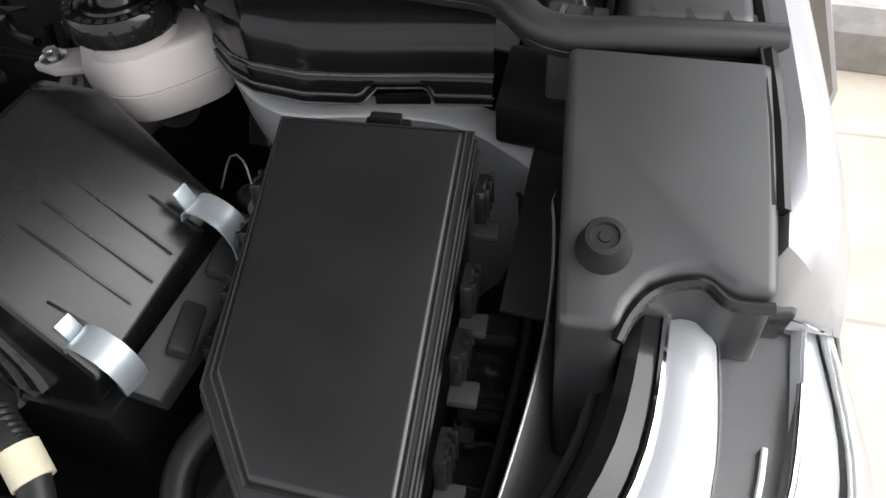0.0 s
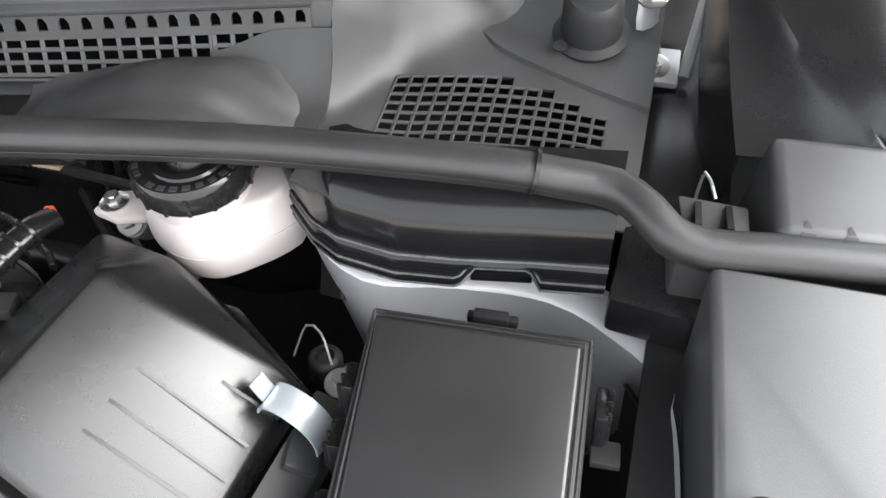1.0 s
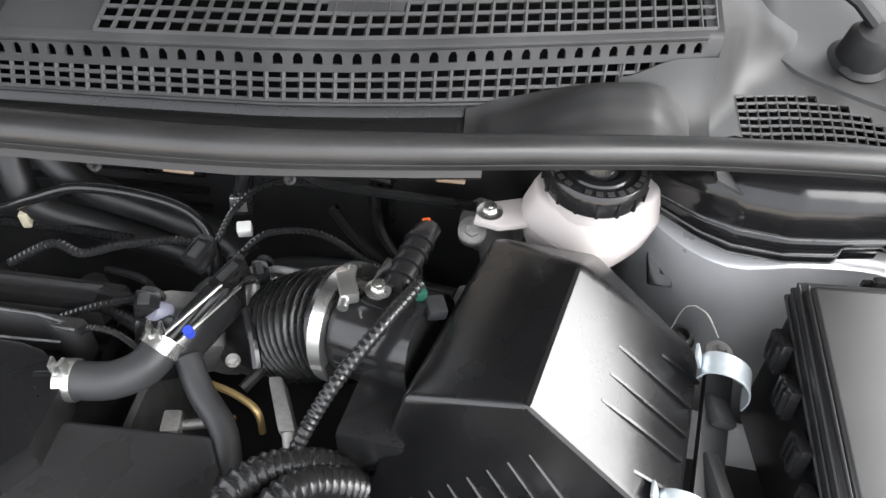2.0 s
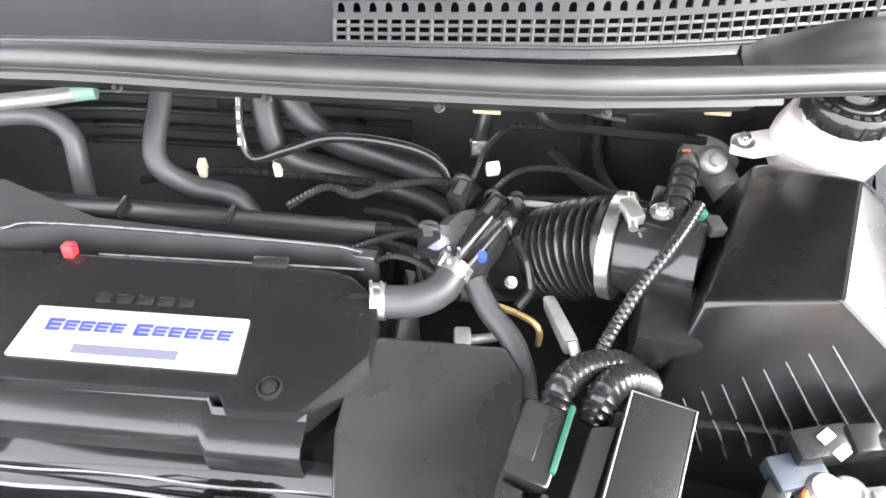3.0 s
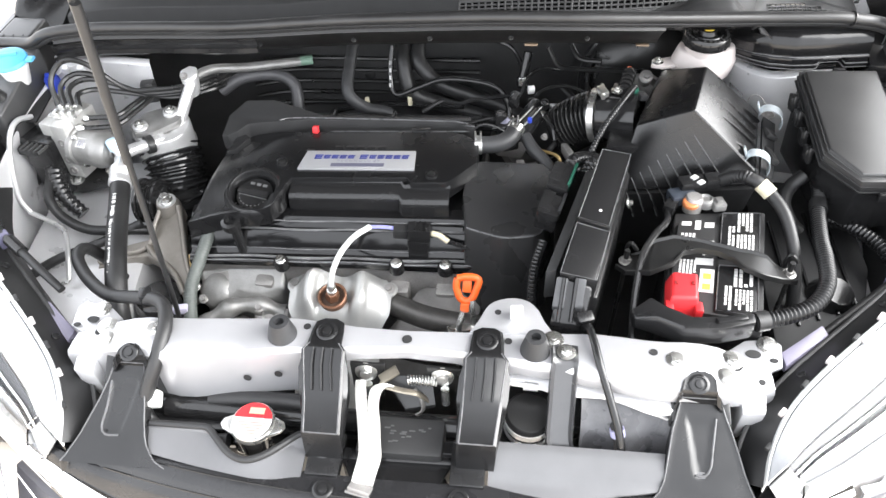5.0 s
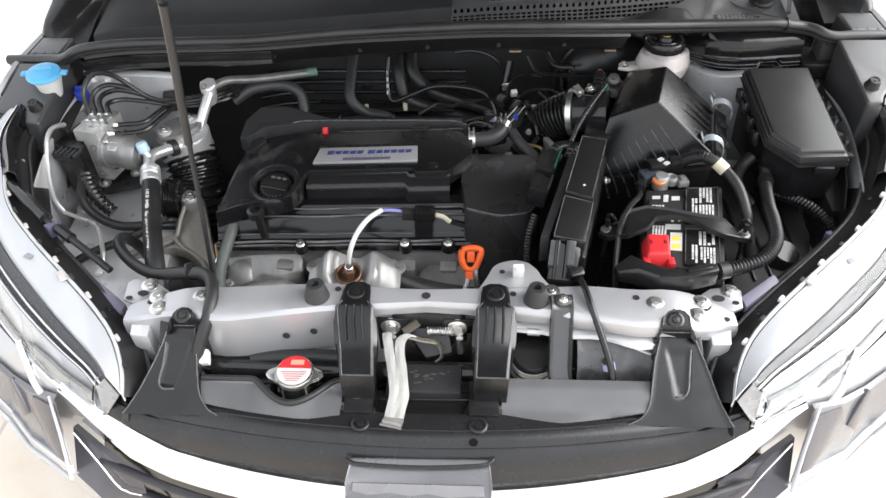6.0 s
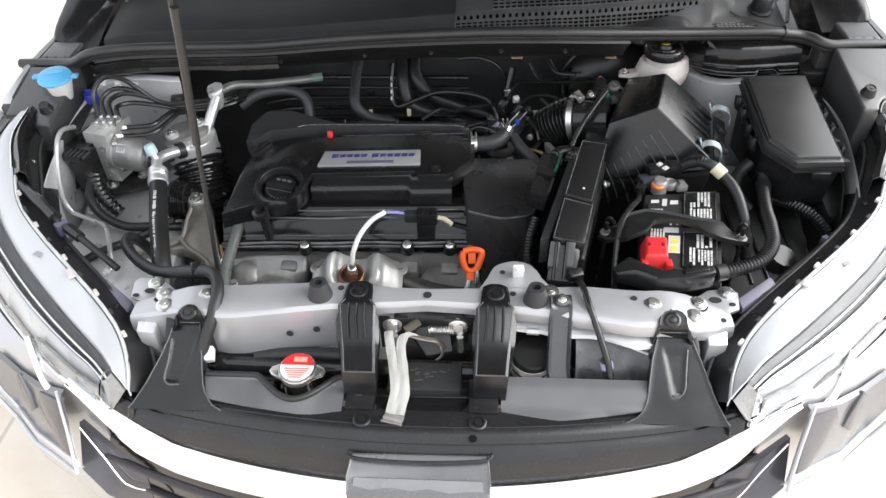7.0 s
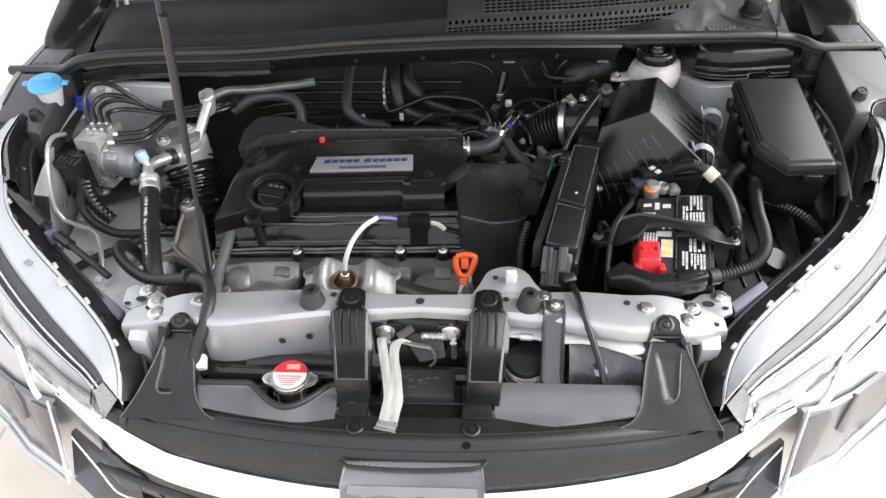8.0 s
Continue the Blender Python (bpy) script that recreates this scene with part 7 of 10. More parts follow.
q0, q1 = Vector((0.486, 0.450, 0.960)), Vector((0.462, 0.328, 0.944))
hull8(b, [q0, q1, q1 + Vector((0.022, 0.002, -0.014)), q0 + Vector((0.022, 0.0, -0.014))], [q0 - Vector((0, 0, 0.012)), q1 - Vector((0, 0, 0.012)), q1 + Vector((0.022, 0.002, -0.026)), q0 + Vector((0.022, 0, -0.026))], 0.002)
mid = q0.lerp(q1, 0.30)
box(b, mid + Vector((0.012, 0, -0.004)), (0.020, 0.020, 0.008), (0, 32, 10), 0.003)
mid = q0.lerp(q1, 0.66)
box(b, mid + Vector((0.014, 0, -0.006)), (0.014, 0.034, 0.010), (0, 32, 10), 0.003)
part("seam_flange", b, PLASTIC_GREY, air)
for c, yaw in (((0.470, 0.4275, 0.984), -13), ((0.439, 0.3405, 0.966), -13)):
    b = bmesh.new()
    lie = pose(*c, 0, 0, yaw)
    arc = [(0.000, -0.006), (0.003, 0.001), (0.008, 0.0045), (0.015, 0.0055), (0.022, 0.004), (0.029, 0.0), (0.034, -0.007), (0.036, -0.016), (0.035, -0.026)]
    arc = [(v.x, v.z) for v in smooth_path([(x, 0, z) for x, z in arc], 0.002)]
    sheet(b, [[lie @ Vector((x, w, z + 0.0010 * (abs(w) > 0.007))) for x, z in arc] for w in (-0.0085, -0.0072, -0.003, 0.003, 0.0072, 0.0085)], 0.0012)
    clip = part("spring_clip", b, BAND, air, "bright spring clip")
    b = bmesh.new()
    box(b, lie @ Vector((-0.002, 0.002, 0.004)), (0.0022, 0.0105, 0.013), (0, -24, yaw), 0.0008)
    part("tongue", b, BAND, clip)
b = bmesh.new()
lathe(b, [(0, 0), (0.0095, 0), (0.0092, 0.0012), (0.006, 0.002), (0, 0.002)], (0.496, 0.459, 0.955), (0, -0.1, 1), 24)
hex_bolt(b, (0.496, 0.459, 0.957), (0, -0.1, 1), 0.0036, 1.4)
single("washer_bolt", b, ALU_DULL, "large dull washer and bolt beside the air cleaner", "bolt")
b = bmesh.new()
tube(b, [(0.462, 0.470, 0.955), (0.470, 0.480, 0.975), (0.482, 0.475, 0.978), (0.492, 0.462, 0.968)], 0.0007, 6)
single("wire_loop", b, ALU_DULL, "thin dull wire loop near the strut tower", "wire")
b = bmesh.new()
lathe(b, [(0, 0), (0.011, 0), (0.011, 0.016), (0.009, 0.019), (0.006, 0.020), (0.005, 0.016), (0, 0.016)], (0.474, 0.480, 0.925), (0.1, 0, 1), 20)
single("grommet", b, RUBBER, "black rubber grommet behind the air cleaner", "grommet")

# intake tube with bellows
intake = thing("intake_tube", "black ribbed rubber intake tube with steel clamps", "intake tube", (0.22, 0.47, 0.85))
p0, p1, p2, p3 = Vector((0.300, 0.432, 0.962)), Vector((0.245, 0.452, 0.950)), Vector((0.190, 0.474, 0.905)), Vector((0.146, 0.500, 0.868))
b = bmesh.new()
tube(b, [p0, p1], 0.037, 24, 0.02)
part("air_meter_pipe", b, PLASTIC_GLOSS, intake)
q = smooth_path([p1, p1.lerp(p2, 0.5) + Vector((0, 0, 0.004)), p2], 0.00115)
b = bmesh.new()
n = len(q)
sweep(b, q, [0.0375 + (0.0045, 0.0045, 0.002, -0.0015, -0.0015, 0.002)[i % 6] if 0.10 < i / n < 0.97 else 0.0412 for i in range(n)], 28)
part("bellows", b, surface("shiny_black_rubber", (0.010, 0.010, 0.010), 0.28, dust=0.003, bump=0.03), intake, "ribbed rubber bellows")
b = bmesh.new()
tube(b, [p2, p3], 0.037, 24, 0.02)
part("end_pipe", b, RUBBER, intake)
ax = (p1 - p0).normalized()
for c, r, a in ((p1 + ax * 0.006, 0.0425, ax), (p3 + (p2 - p3) * 0.2, 0.040, (p3 - p2).normalized())):
    b = band(bmesh.new(), c, a, r, 0.010)
    cl = part("clamp", b, ZINC, intake, "bright steel hose clamp")
    b = bmesh.new()
    box(b, c + Vector((0.002, -0.006, r + 0.004)), (0.012, 0.022, 0.010), (0, 0, 20), 0.002)
    rod(b, c + Vector((0.002, -0.024, r + 0.004)), c + Vector((0.002, 0.010, r + 0.005)), 0.0035)
    part("screw", b, ZINC, cl)
# throttle body
thr = thing("throttle_body", "cast aluminium throttle body with black actuator", "throttle body", (0.12, 0.5, 0.8))
b = bmesh.new()
lathe(b, [(0.040, 0), (0.042, 0.006), (0.036, 0.012), (0.036, 0.04), (0.045, 0.046), (0.045, 0.06), (0, 0.06)], p3 + Vector((0.01, -0.004, 0.006)), p3 - p2, 26)
box(b, (0.105, 0.470, 0.890), (0.05, 0.05, 0.05), (10, 20, 20), 0.008)
part("casting", b, ALU_DULL, thr)
b = bmesh.new()
box(b, (0.128, 0.452, 0.928), (0.030, 0.062, 0.024), (10, -25, -30), 0.005)
box(b, (0.100, 0.436, 0.915), (0.028, 0.04, 0.03), (0, 0, 20), 0.005)
part("actuator", b, PLASTIC_GLOSS, thr)
for d in (-0.007, 0.007):
    b = bmesh.new()
    sweep(b, [Vector((0.115 + d, 0.425, 0.940)), Vector((0.146 + d, 0.478, 0.945))], [0.0014] * 2, 6)
    part("bright_edge", b, ZINC, thr)
for p in ((0.158, 0.43, 0.92), (0.145, 0.50, 0.905), (0.09, 0.462, 0.925)):
    part("bolt", hex_bolt(bmesh.new(), p, (0.2, -0.4, 1), 0.0042, 1.3), ALU_DULL, thr)

# air meter sensor and lead
sm = thing("air_flow_sensor", "black air flow sensor with green plug", "sensor", (0.29, 0.46, 0.97))
b = bmesh.new()
hull8(b, [(0.250, 0.442, 0.992), (0.276, 0.430, 0.994), (0.288, 0.470, 0.995), (0.262, 0.482, 0.993)], [(0.248, 0.440, 0.972), (0.280, 0.428, 0.972), (0.292, 0.474, 0.97), (0.260, 0.486, 0.97)], 0.004)
part("body", b, PLASTIC_GLOSS, sm)
b = bmesh.new()
tube(b, [(0.272, 0.448, 0.996), (0.279, 0.474, 0.999), (0.284, 0.494, 1.000), (0.287, 0.508, 0.996)], 0.0095, 14, flat=0.75)
for k in range(4):
    band(b, Vector((0.275, 0.458, 0.997)).lerp(Vector((0.283, 0.490, 1.000)), k / 3), (0.25, 1, 0.08), 0.0098, 0.0022, 0.001, 18)
part("plug_neck", b, PLASTIC, sm, "ribbed black plug neck")
b = bmesh.new()
box(b, (0.289, 0.447, 1.000), (0.008, 0.011, 0.008), (0, 0, 20), 0.002)
part("green_plug", b, GREEN, sm, "green plug")
b = bmesh.new()
box(b, (0.300, 0.440, 0.994), (0.013, 0.015, 0.009), (0, 10, 20), 0.002)
part("grey_lock", b, RUBBER_GREY, sm)
b = bmesh.new()
box(b, (0.286, 0.508, 1.000), (0.006, 0.008, 0.006), (0, 0, 15), 0.001)
part("red_lock", b, ORANGE, sm, "orange-red lock tab")
part("screw", hex_bolt(bmesh.new(), (0.262, 0.446, 0.998), (0, 0, 1), 0.005), ZINC, sm)
b = bmesh.new()
conduit(b, [(0.288, 0.450, 1.004), (0.270, 0.418, 1.000), (0.246, 0.388, 0.978), (0.230, 0.366, 0.955), (0.222, 0.352, 0.935), (0.222, 0.345, 0.915)], 0.0052, 0.0045, 10)
part("lead", b, PLASTIC, sm, "ribbed black lead")

# ---------- control unit ----------
ecu = thing("engine_control_unit", "long black engine control unit box with a lid", "control unit", (0.22, 0.2, 0.8))
tl, tr, ml, mr, fl, fr = Vector((0.233, 0.298, 0.999)), Vector((0.271, 0.287, 1.000)), Vector((0.197, 0.168, 0.985)), Vector((0.236, 0.158, 0.980)), Vector((0.175, 0.086, 0.968)), Vector((0.220, 0.083, 0.960))
b = bmesh.new()
hull8(b, [tl, tr, mr, ml], [p - Vector((0.0, 0, 0.045)) for p in (tl, tr, mr, ml)], 0.003)
elid = part("lid", b, PLASTIC, ecu)
# rim highlights of lid and case, drawn as pale sweeps
for ring in ([tl, tr, mr, ml], [ml + Vector((-0.001, -0.003, -0.004)), mr + Vector((0.002, -0.003, -0.004)), fr, fl]):
    b = bmesh.new()
    c = sum(ring, Vector()) / 4
    q = [v.lerp(c, 0.03) + Vector((0, 0, -0.0002)) for v in ring]
    sweep(b, q + [q[0]], [0.0007] * 5, 6)
    part("edge_bead", b, EDGE_HIGHLIGHT, elid, "raised edge coloured as a highlight")
b = bmesh.new()
m2, m3 = ml + Vector((-0.001, -0.003, -0.004)), mr + Vector((0.002, -0.003, -0.004))
hull8(b, [m2, m3, fr, fl], [p - Vector((0, 0, 0.06)) for p in (m2, m3, fr, fl)], 0.004)
hull8(b, [tl + Vector((-0.004, 0.003, -0.034)), tr + Vector((0.004, 0.003, -0.034)), fr + Vector((0.004, 0, -0.03)), fl + Vector((-0.004, 0, -0.03))],
      [tl + Vector((0.0, 0.003, -0.16)), tr + Vector((0.004, 0.003, -0.16)), fr + Vector((0.004, 0, -0.16)), fl + Vector((0, 0, -0.16))], 0.004)
part("case", b, PLASTIC, ecu)
b = bmesh.new()
l0, l1 = tl + Vector((-0.020, -0.012, -0.030)), fl + Vector((-0.016, 0.02, -0.020))
hull8(b, [l0, tl + Vector((-0.004, -0.012, -0.026)), fl + Vector((-0.002, 0.02, -0.016)), l1], [l0 - Vector((0, 0, 0.05)), tl + Vector((-0.004, -0.012, -0.076)), fl + Vector((-0.002, 0.02, -0.066)), l1 - Vector((0, 0, 0.05))], 0.004)
part("side_rail", b, PLASTIC_GREY, ecu)
for k, (x, y, z) in enumerate(((0.178, 0.272, 0.955), (0.164, 0.222, 0.945))):
    b = bmesh.new()
    box(b, (x, y, z), (0.030, 0.052 - 0.012 * k, 0.034), (4, 8, -15), 0.004)
    box(b, (x - 0.004, y + 0.004, z + 0.018), (0.016, 0.036, 0.004), (4, 8, -15), 0.0015)
    cn = part("plug", b, PLASTIC_GLOSS, ecu, "dark plug with locking lever")
    b = bmesh.new()
    box(b, (x + 0.0165, y + 0.002, z + 0.012), (0.004, 0.046 - 0.010 * k, 0.012), (4, 8, -15), 0.001)
    part("gasket", b, GREEN if k == 0 else RUBBER_GREY, cn, "green gasket edge" if k == 0 else "grey gasket edge")
b = bmesh.new()
hull8(b, [fl + Vector((0.002, -0.002, -0.006)), fr + Vector((-0.004, -0.002, -0.008)), (0.206, 0.045, 0.915), (0.166, 0.048, 0.918)], [fl + Vector((0.002, -0.002, -0.07)), fr + Vector((-0.004, -0.002, -0.07)), (0.206, 0.045, 0.86), (0.166, 0.048, 0.86)], 0.004)
for k in range(2):
    sweep(b, [Vector((0.181 + 0.015 * k, 0.083, 0.963)), Vector((0.176 + 0.015 * k, 0.048, 0.922))], [0.0025] * 2, 6)
part("front_bracket", b, PLASTIC_GLOSS, ecu)
for x0 in (0.169, 0.191):
    b = bmesh.new()
    hull8(b, [(x0 + 0.003, 0.0835, 0.9640), (x0 + 0.017, 0.0830, 0.9625), (x0 + 0.013, 0.0590, 0.9350), (x0 - 0.001, 0.0600, 0.9365)], [(x0 + 0.003, 0.0835, 0.9560), (x0 + 0.017, 0.0830, 0.9550), (x0 + 0.013, 0.0590, 0.9270), (x0 - 0.001, 0.0600, 0.9290)], 0.0015)
    part("end_window", b, surface("clear_grey_plastic", (0.045, 0.046, 0.048), 0.20, vary=0.35, bump=0.02, blotch=60), ecu, "pale clear end window")
part("screw", hex_bolt(bmesh.new(), (0.268, 0.236, 0.955), (1, -0.2, 0.3), 0.004), ZINC, ecu)
b = bmesh.new()
lathe(b, [(0, 0), (0.0022, 0), (0.002, 0.0008), (0, 0.001)], (0.226, 0.182, 0.986), (0, 0, 1), 10)
part("pip", b, INK_WHITE, ecu)
# harness over the box end
b = bmesh.new()
conduit(b, [(0.190, 0.296, 0.945), (0.196, 0.318, 0.955), (0.212, 0.338, 0.950), (0.236, 0.352, 0.935), (0.262, 0.362, 0.905)], 0.0115, 0.0055, 12)
single("wiring_harness", b, PLASTIC, "thick ribbed black wiring harness", "harness", "harnesses")
b = bmesh.new()
conduit(b, [(0.214, 0.296, 0.950), (0.224, 0.315, 0.958), (0.238, 0.332, 0.950), (0.256, 0.345, 0.928), (0.27, 0.355, 0.90)], 0.0115, 0.0055, 12)
single("wiring_harness", b, PLASTIC, "thick ribbed black wiring harness", "harness", "harnesses")
b = bmesh.new()
conduit(b, [(0.158, 0.190, 0.92), (0.148, 0.160, 0.900), (0.146, 0.125, 0.875), (0.152, 0.095, 0.85), (0.160, 0.07, 0.82)], 0.0075, 0.005, 10)
single("wiring_harness", b, PLASTIC, "thin ribbed black wiring harness beside the control unit", "harness", "harnesses")

# ---------- battery ----------
bat = thing("battery", "black car battery with white print on its lid", "battery", (0.38, 0.165, 0.72))
c0, c1, c2, c3 = (0.338, 0.262), (0.466, 0.272), (0.420, 0.056), (0.298, 0.072)
b = bmesh.new()
hull8(b, [(x, y, 0.905) for x, y in (c0, c1, c2, c3)], [(x, y, 0.72) for x, y in (c0, c1, c2, c3)], 0.004)
part("case", b, PLASTIC, bat)


def on_lid(u, v, z=0.9285):
    """u across, v from the rear to the front."""
    p = Vector(c0).lerp(Vector(c1), u).lerp(Vector(c3).lerp(Vector(c2), u), v)
    return Vector((p.x, p.y, z))


def lid_plate(bm, u0, u1, v0, v1, z0, z1, r=0.0):
    q = [on_lid(u0, v0, z1), on_lid(u1, v0, z1), on_lid(u1, v1, z1), on_lid(u0, v1, z1)]
    hull8(bm, q, [Vector((p.x, p.y, z0)) for p in q], r)


b = bmesh.new()
lid_plate(b, 0.02, 0.98, 0.01, 0.99, 0.900, 0.920, 0.003)
lid_plate(b, 0.06, 0.80, 0.16, 0.97, 0.915, 0.926, 0.003)
lid = part("lid", b, PLASTIC_MATT, bat)
for v0, v1 in ((0.05, 0.50), (0.55, 0.96)):
    b = bmesh.new()
    lid_plate(b, 0.50, 0.92, v0, v1, 0.915, 0.929, 0.004)
    cell = part("vent_plug_bar", b, PLASTIC, lid, "raised cell cover with print")
    # outline highlight of the cell cover, as a pale line
    b = bmesh.new()
    q = [on_lid(u, v, 0.9292) for u, v in ((0.515, v0 + 0.015), (0.905, v0 + 0.015), (0.905, v1 - 0.015), (0.515, v1 - 0.015))]
    sweep(b, q + [q[0]], [0.0008] * 5, 6)
    part("edge_line", b, EDGE_HIGHLIGHT, cell, "raised edge coloured as a highlight")


def print_block(u0, u1, v0, v1, lines, z, seed, mat_, under):
    rnd = random.Random(seed)
    b = bmesh.new()
    for k in range(lines):
        u = lerp(u0, u1, (k + 0.5) / lines)
        v = v0
        while v < v1 - 0.02:
            w = rnd.choice((0.012, 0.018, 0.025, 0.04, 0.06)) * rnd.uniform(0.8, 1.3)
            e = min(v1, v + w)
            if rnd.random() < 0.90:
                lid_plate(b, u - 0.32 * (u1 - u0) / lines, u + 0.32 * (u1 - u0) / lines, v, e, z, z + 0.0004)
            v = e + rnd.uniform(0.004, 0.009)
    part("print", b, mat_, under, "unreadable white print")


print_block(0.58, 0.66, 0.20, 0.46, 2, 0.9291, 1, INK_WHITE, lid)
print_block(0.67, 0.84, 0.07, 0.26, 4, 0.9291, 5, INK_WHITE, lid)
print_block(0.67, 0.86, 0.28, 0.46, 5, 0.9291, 6, INK_WHITE, lid)
print_block(0.66, 0.86, 0.59, 0.74, 4, 0.9291, 2, INK_WHITE, lid)
print_block(0.58, 0.66, 0.74, 0.93, 2, 0.9291, 7, INK_WHITE, lid)
print_block(0.68, 0.86, 0.76, 0.92, 5, 0.9291, 8, INK_WHITE, lid)
print_block(0.10, 0.26, 0.26, 0.36, 4, 0.9261, 3, INK_WHITE, lid)
print_block(0.30, 0.46, 0.33, 0.47, 4, 0.9261, 9, INK_WHITE, lid)
print_block(0.12, 0.30, 0.52, 0.66, 5, 0.9261, 4, INK_WHITE, lid)
for u0, u1, v0, v1 in ((0.10, 0.20, 0.14, 0.18), (0.24, 0.30, 0.13, 0.22), (0.34, 0.44, 0.15, 0.20), (0.28, 0.46, 0.50, 0.56)):
    b = bmesh.new()
    lid_plate(b, u0, u1, v0, v1, 0.9261, 0.9266)
    part("print", b, INK_WHITE, lid)
b = bmesh.new()
lid_plate(b, 0.34, 0.48, 0.60, 0.80, 0.9264, 0.9270)
part("warning_label", b, INK_WHITE, lid, "white warning label")
for v in (0.64, 0.73):
    b = bmesh.new()
    lid_plate(b, 0.37, 0.45, v, v + 0.05, 0.9271, 0.9275)
    part("warning_sign", b, INK_YELLOW, lid, "yellow warning sign")
# terminals
b = bmesh.new()
q = on_lid(0.20, 0.05, 0.92)
lathe(b, [(0, 0), (0.013, 0), (0.013, 0.020), (0.010, 0.024), (0, 0.024)], (0.364, 0.272, 0.918), (0, 0, 1), 22)
t = part("terminal_post", b, ALU_DULL, bat)
neg = thing("negative_clamp", "bright battery clamp with copper-coloured cap and cable", "battery clamp", (0.37, 0.27, 0.92))
b = bmesh.new()
lathe(b, [(0.007, 0), (0.0120, 0), (0.0122, 0.008), (0.0105, 0.0110), (0.008, 0.0120), (0.006, 0.0100), (0, 0.0100)], (0.380, 0.274, 0.926), (0, 0, 1), 26)
part("ring", b, ALU_MID, neg, "dull metal clamp ring")
b = bmesh.new()
box(b, (0.397, 0.270, 0.931), (0.018, 0.020, 0.012), (0, 0, 12), 0.003)
box(b, (0.397, 0.270, 0.938), (0.009, 0.011, 0.006), (0, 0, 12), 0.002)
part("clamp_nut", b, ALU_MID, neg, "dull square clamp nut")
b = bmesh.new()
lathe(b, [(0, 0), (0.0112, 0), (0.0112, 0.005), (0.0095, 0.0065), (0.0040, 0.0065), (0.0034, 0.0054), (0, 0.0054)], (0.359, 0.266, 0.932), (0, -0.1, 1), 24)
part("cap", b, surface("burnt_copper", (0.50, 0.17, 0.06), 0.45, metal=0.2, vary=0.3), neg, "copper-coloured round cap")
b = bmesh.new()
box(b, (0.350, 0.286, 0.930), (0.036, 0.024, 0.016), (0, 0, 18), 0.003)
part("sensor_block", b, surface("blue_grey_plastic", (0.035, 0.042, 0.055), 0.5), neg, "blue-grey sensor block")
b = bmesh.new()
box(b, (0.334, 0.268, 0.926), (0.016, 0.026, 0.016), (0, 0, -28), 0.003)
part("plug", b, PLASTIC, neg)
b = bmesh.new()
tube(b, [(0.328, 0.256, 0.924), (0.322, 0.225, 0.935), (0.300, 0.185, 0.945), (0.282, 0.150, 0.935), (0.272, 0.095, 0.90), (0.270, 0.05, 0.87)], 0.0045, 8)
part("lead", b, PLASTIC, neg, "thin taped black lead")
b = bmesh.new()
box(b, (0.365, 0.302, 0.938), (0.040, 0.022, 0.022), (0, 0, 15), 0.004)
box(b, (0.392, 0.306, 0.942), (0.022, 0.020, 0.020), (0, 0, 10), 0.003)
part("cable_shoe", b, PLASTIC, neg)
for p in ((0.366, 0.304, 0.950), (0.374, 0.294, 0.9495)):
    b = bmesh.new()
    box(b, p, (0.010, 0.007, 0.002), (0, 0, 40))
    part("white_mark", b, INK_WHITE, neg)
cab = thing("battery_cable", "black taped battery cable with a white tape ring", "cable", (0.45, 0.25, 0.9))
b = bmesh.new()
tube(b, [(0.402, 0.306, 0.944), (0.420, 0.296, 0.962), (0.440, 0.281, 0.966), (0.459, 0.268, 0.956), (0.478, 0.235, 0.940), (0.490, 0.190, 0.90), (0.497, 0.165, 0.84)], 0.0085, 12)
part("sleeve", b, RUBBER, cab)
b = bmesh.new()
tube(b, [(0.447, 0.278, 0.963), (0.460, 0.267, 0.955)], 0.0105, 14)
part("tape", b, CREAM, cab, "white tape ring")
b = bmesh.new()
conduit(b, [(0.415, 0.300, 0.956), (0.428, 0.290, 0.966), (0.447, 0.278, 0.963)], 0.0095, 0.004, 12, 0.12)
part("ribbed_sleeve", b, CONDUIT, cab)
# red cover and the black guard in front
b = bmesh.new()
hull8(b, [(0.314, 0.116, 0.950), (0.344, 0.115, 0.950), (0.339, 0.074, 0.950), (0.308, 0.074, 0.950)], [(0.308, 0.120, 0.926), (0.349, 0.118, 0.926), (0.343, 0.066, 0.922), (0.302, 0.066, 0.922)], 0.004, 3)
for p in ((0.307, 0.070, 0.933), (0.341, 0.069, 0.933)):
    box(b, p, (0.010, 0.016, 0.016), (0, 0, 0), 0.003)
rc = single("terminal_cover", b, RED, "red plastic cover over the positive battery terminal", "terminal cover")
for x in (0.316, 0.336):
    b = bmesh.new()
    box(b, (x, 0.097, 0.9505), (0.003, 0.006, 0.002))
    part("slot", b, surface("dark_red_plastic", (0.16, 0.01, 0.01), 0.5), rc)
b = bmesh.new()
gd = [(0.262, 0.066), (0.285, 0.078), (0.300, 0.066), (0.330, 0.050), (0.372, 0.054), (0.402, 0.062), (0.402, 0.046), (0.365, 0.034), (0.318, 0.030), (0.290, 0.042), (0.266, 0.050)]
hull8(b, [(x, y, 0.944 - 0.012 * (x < 0.28)) for x, y in gd], [(x, y, 0.915) for x, y in gd], 0.004)
gdp = single("fuse_guard", b, PLASTIC, "black moulded guard along the battery front", "guard")
b = bmesh.new()
box(b, (0.374, 0.047, 0.9455), (0.036, 0.008, 0.006), (0, 0, 12), 0.002)
part("snap", b, PLASTIC_GLOSS, gdp)
b = bmesh.new()
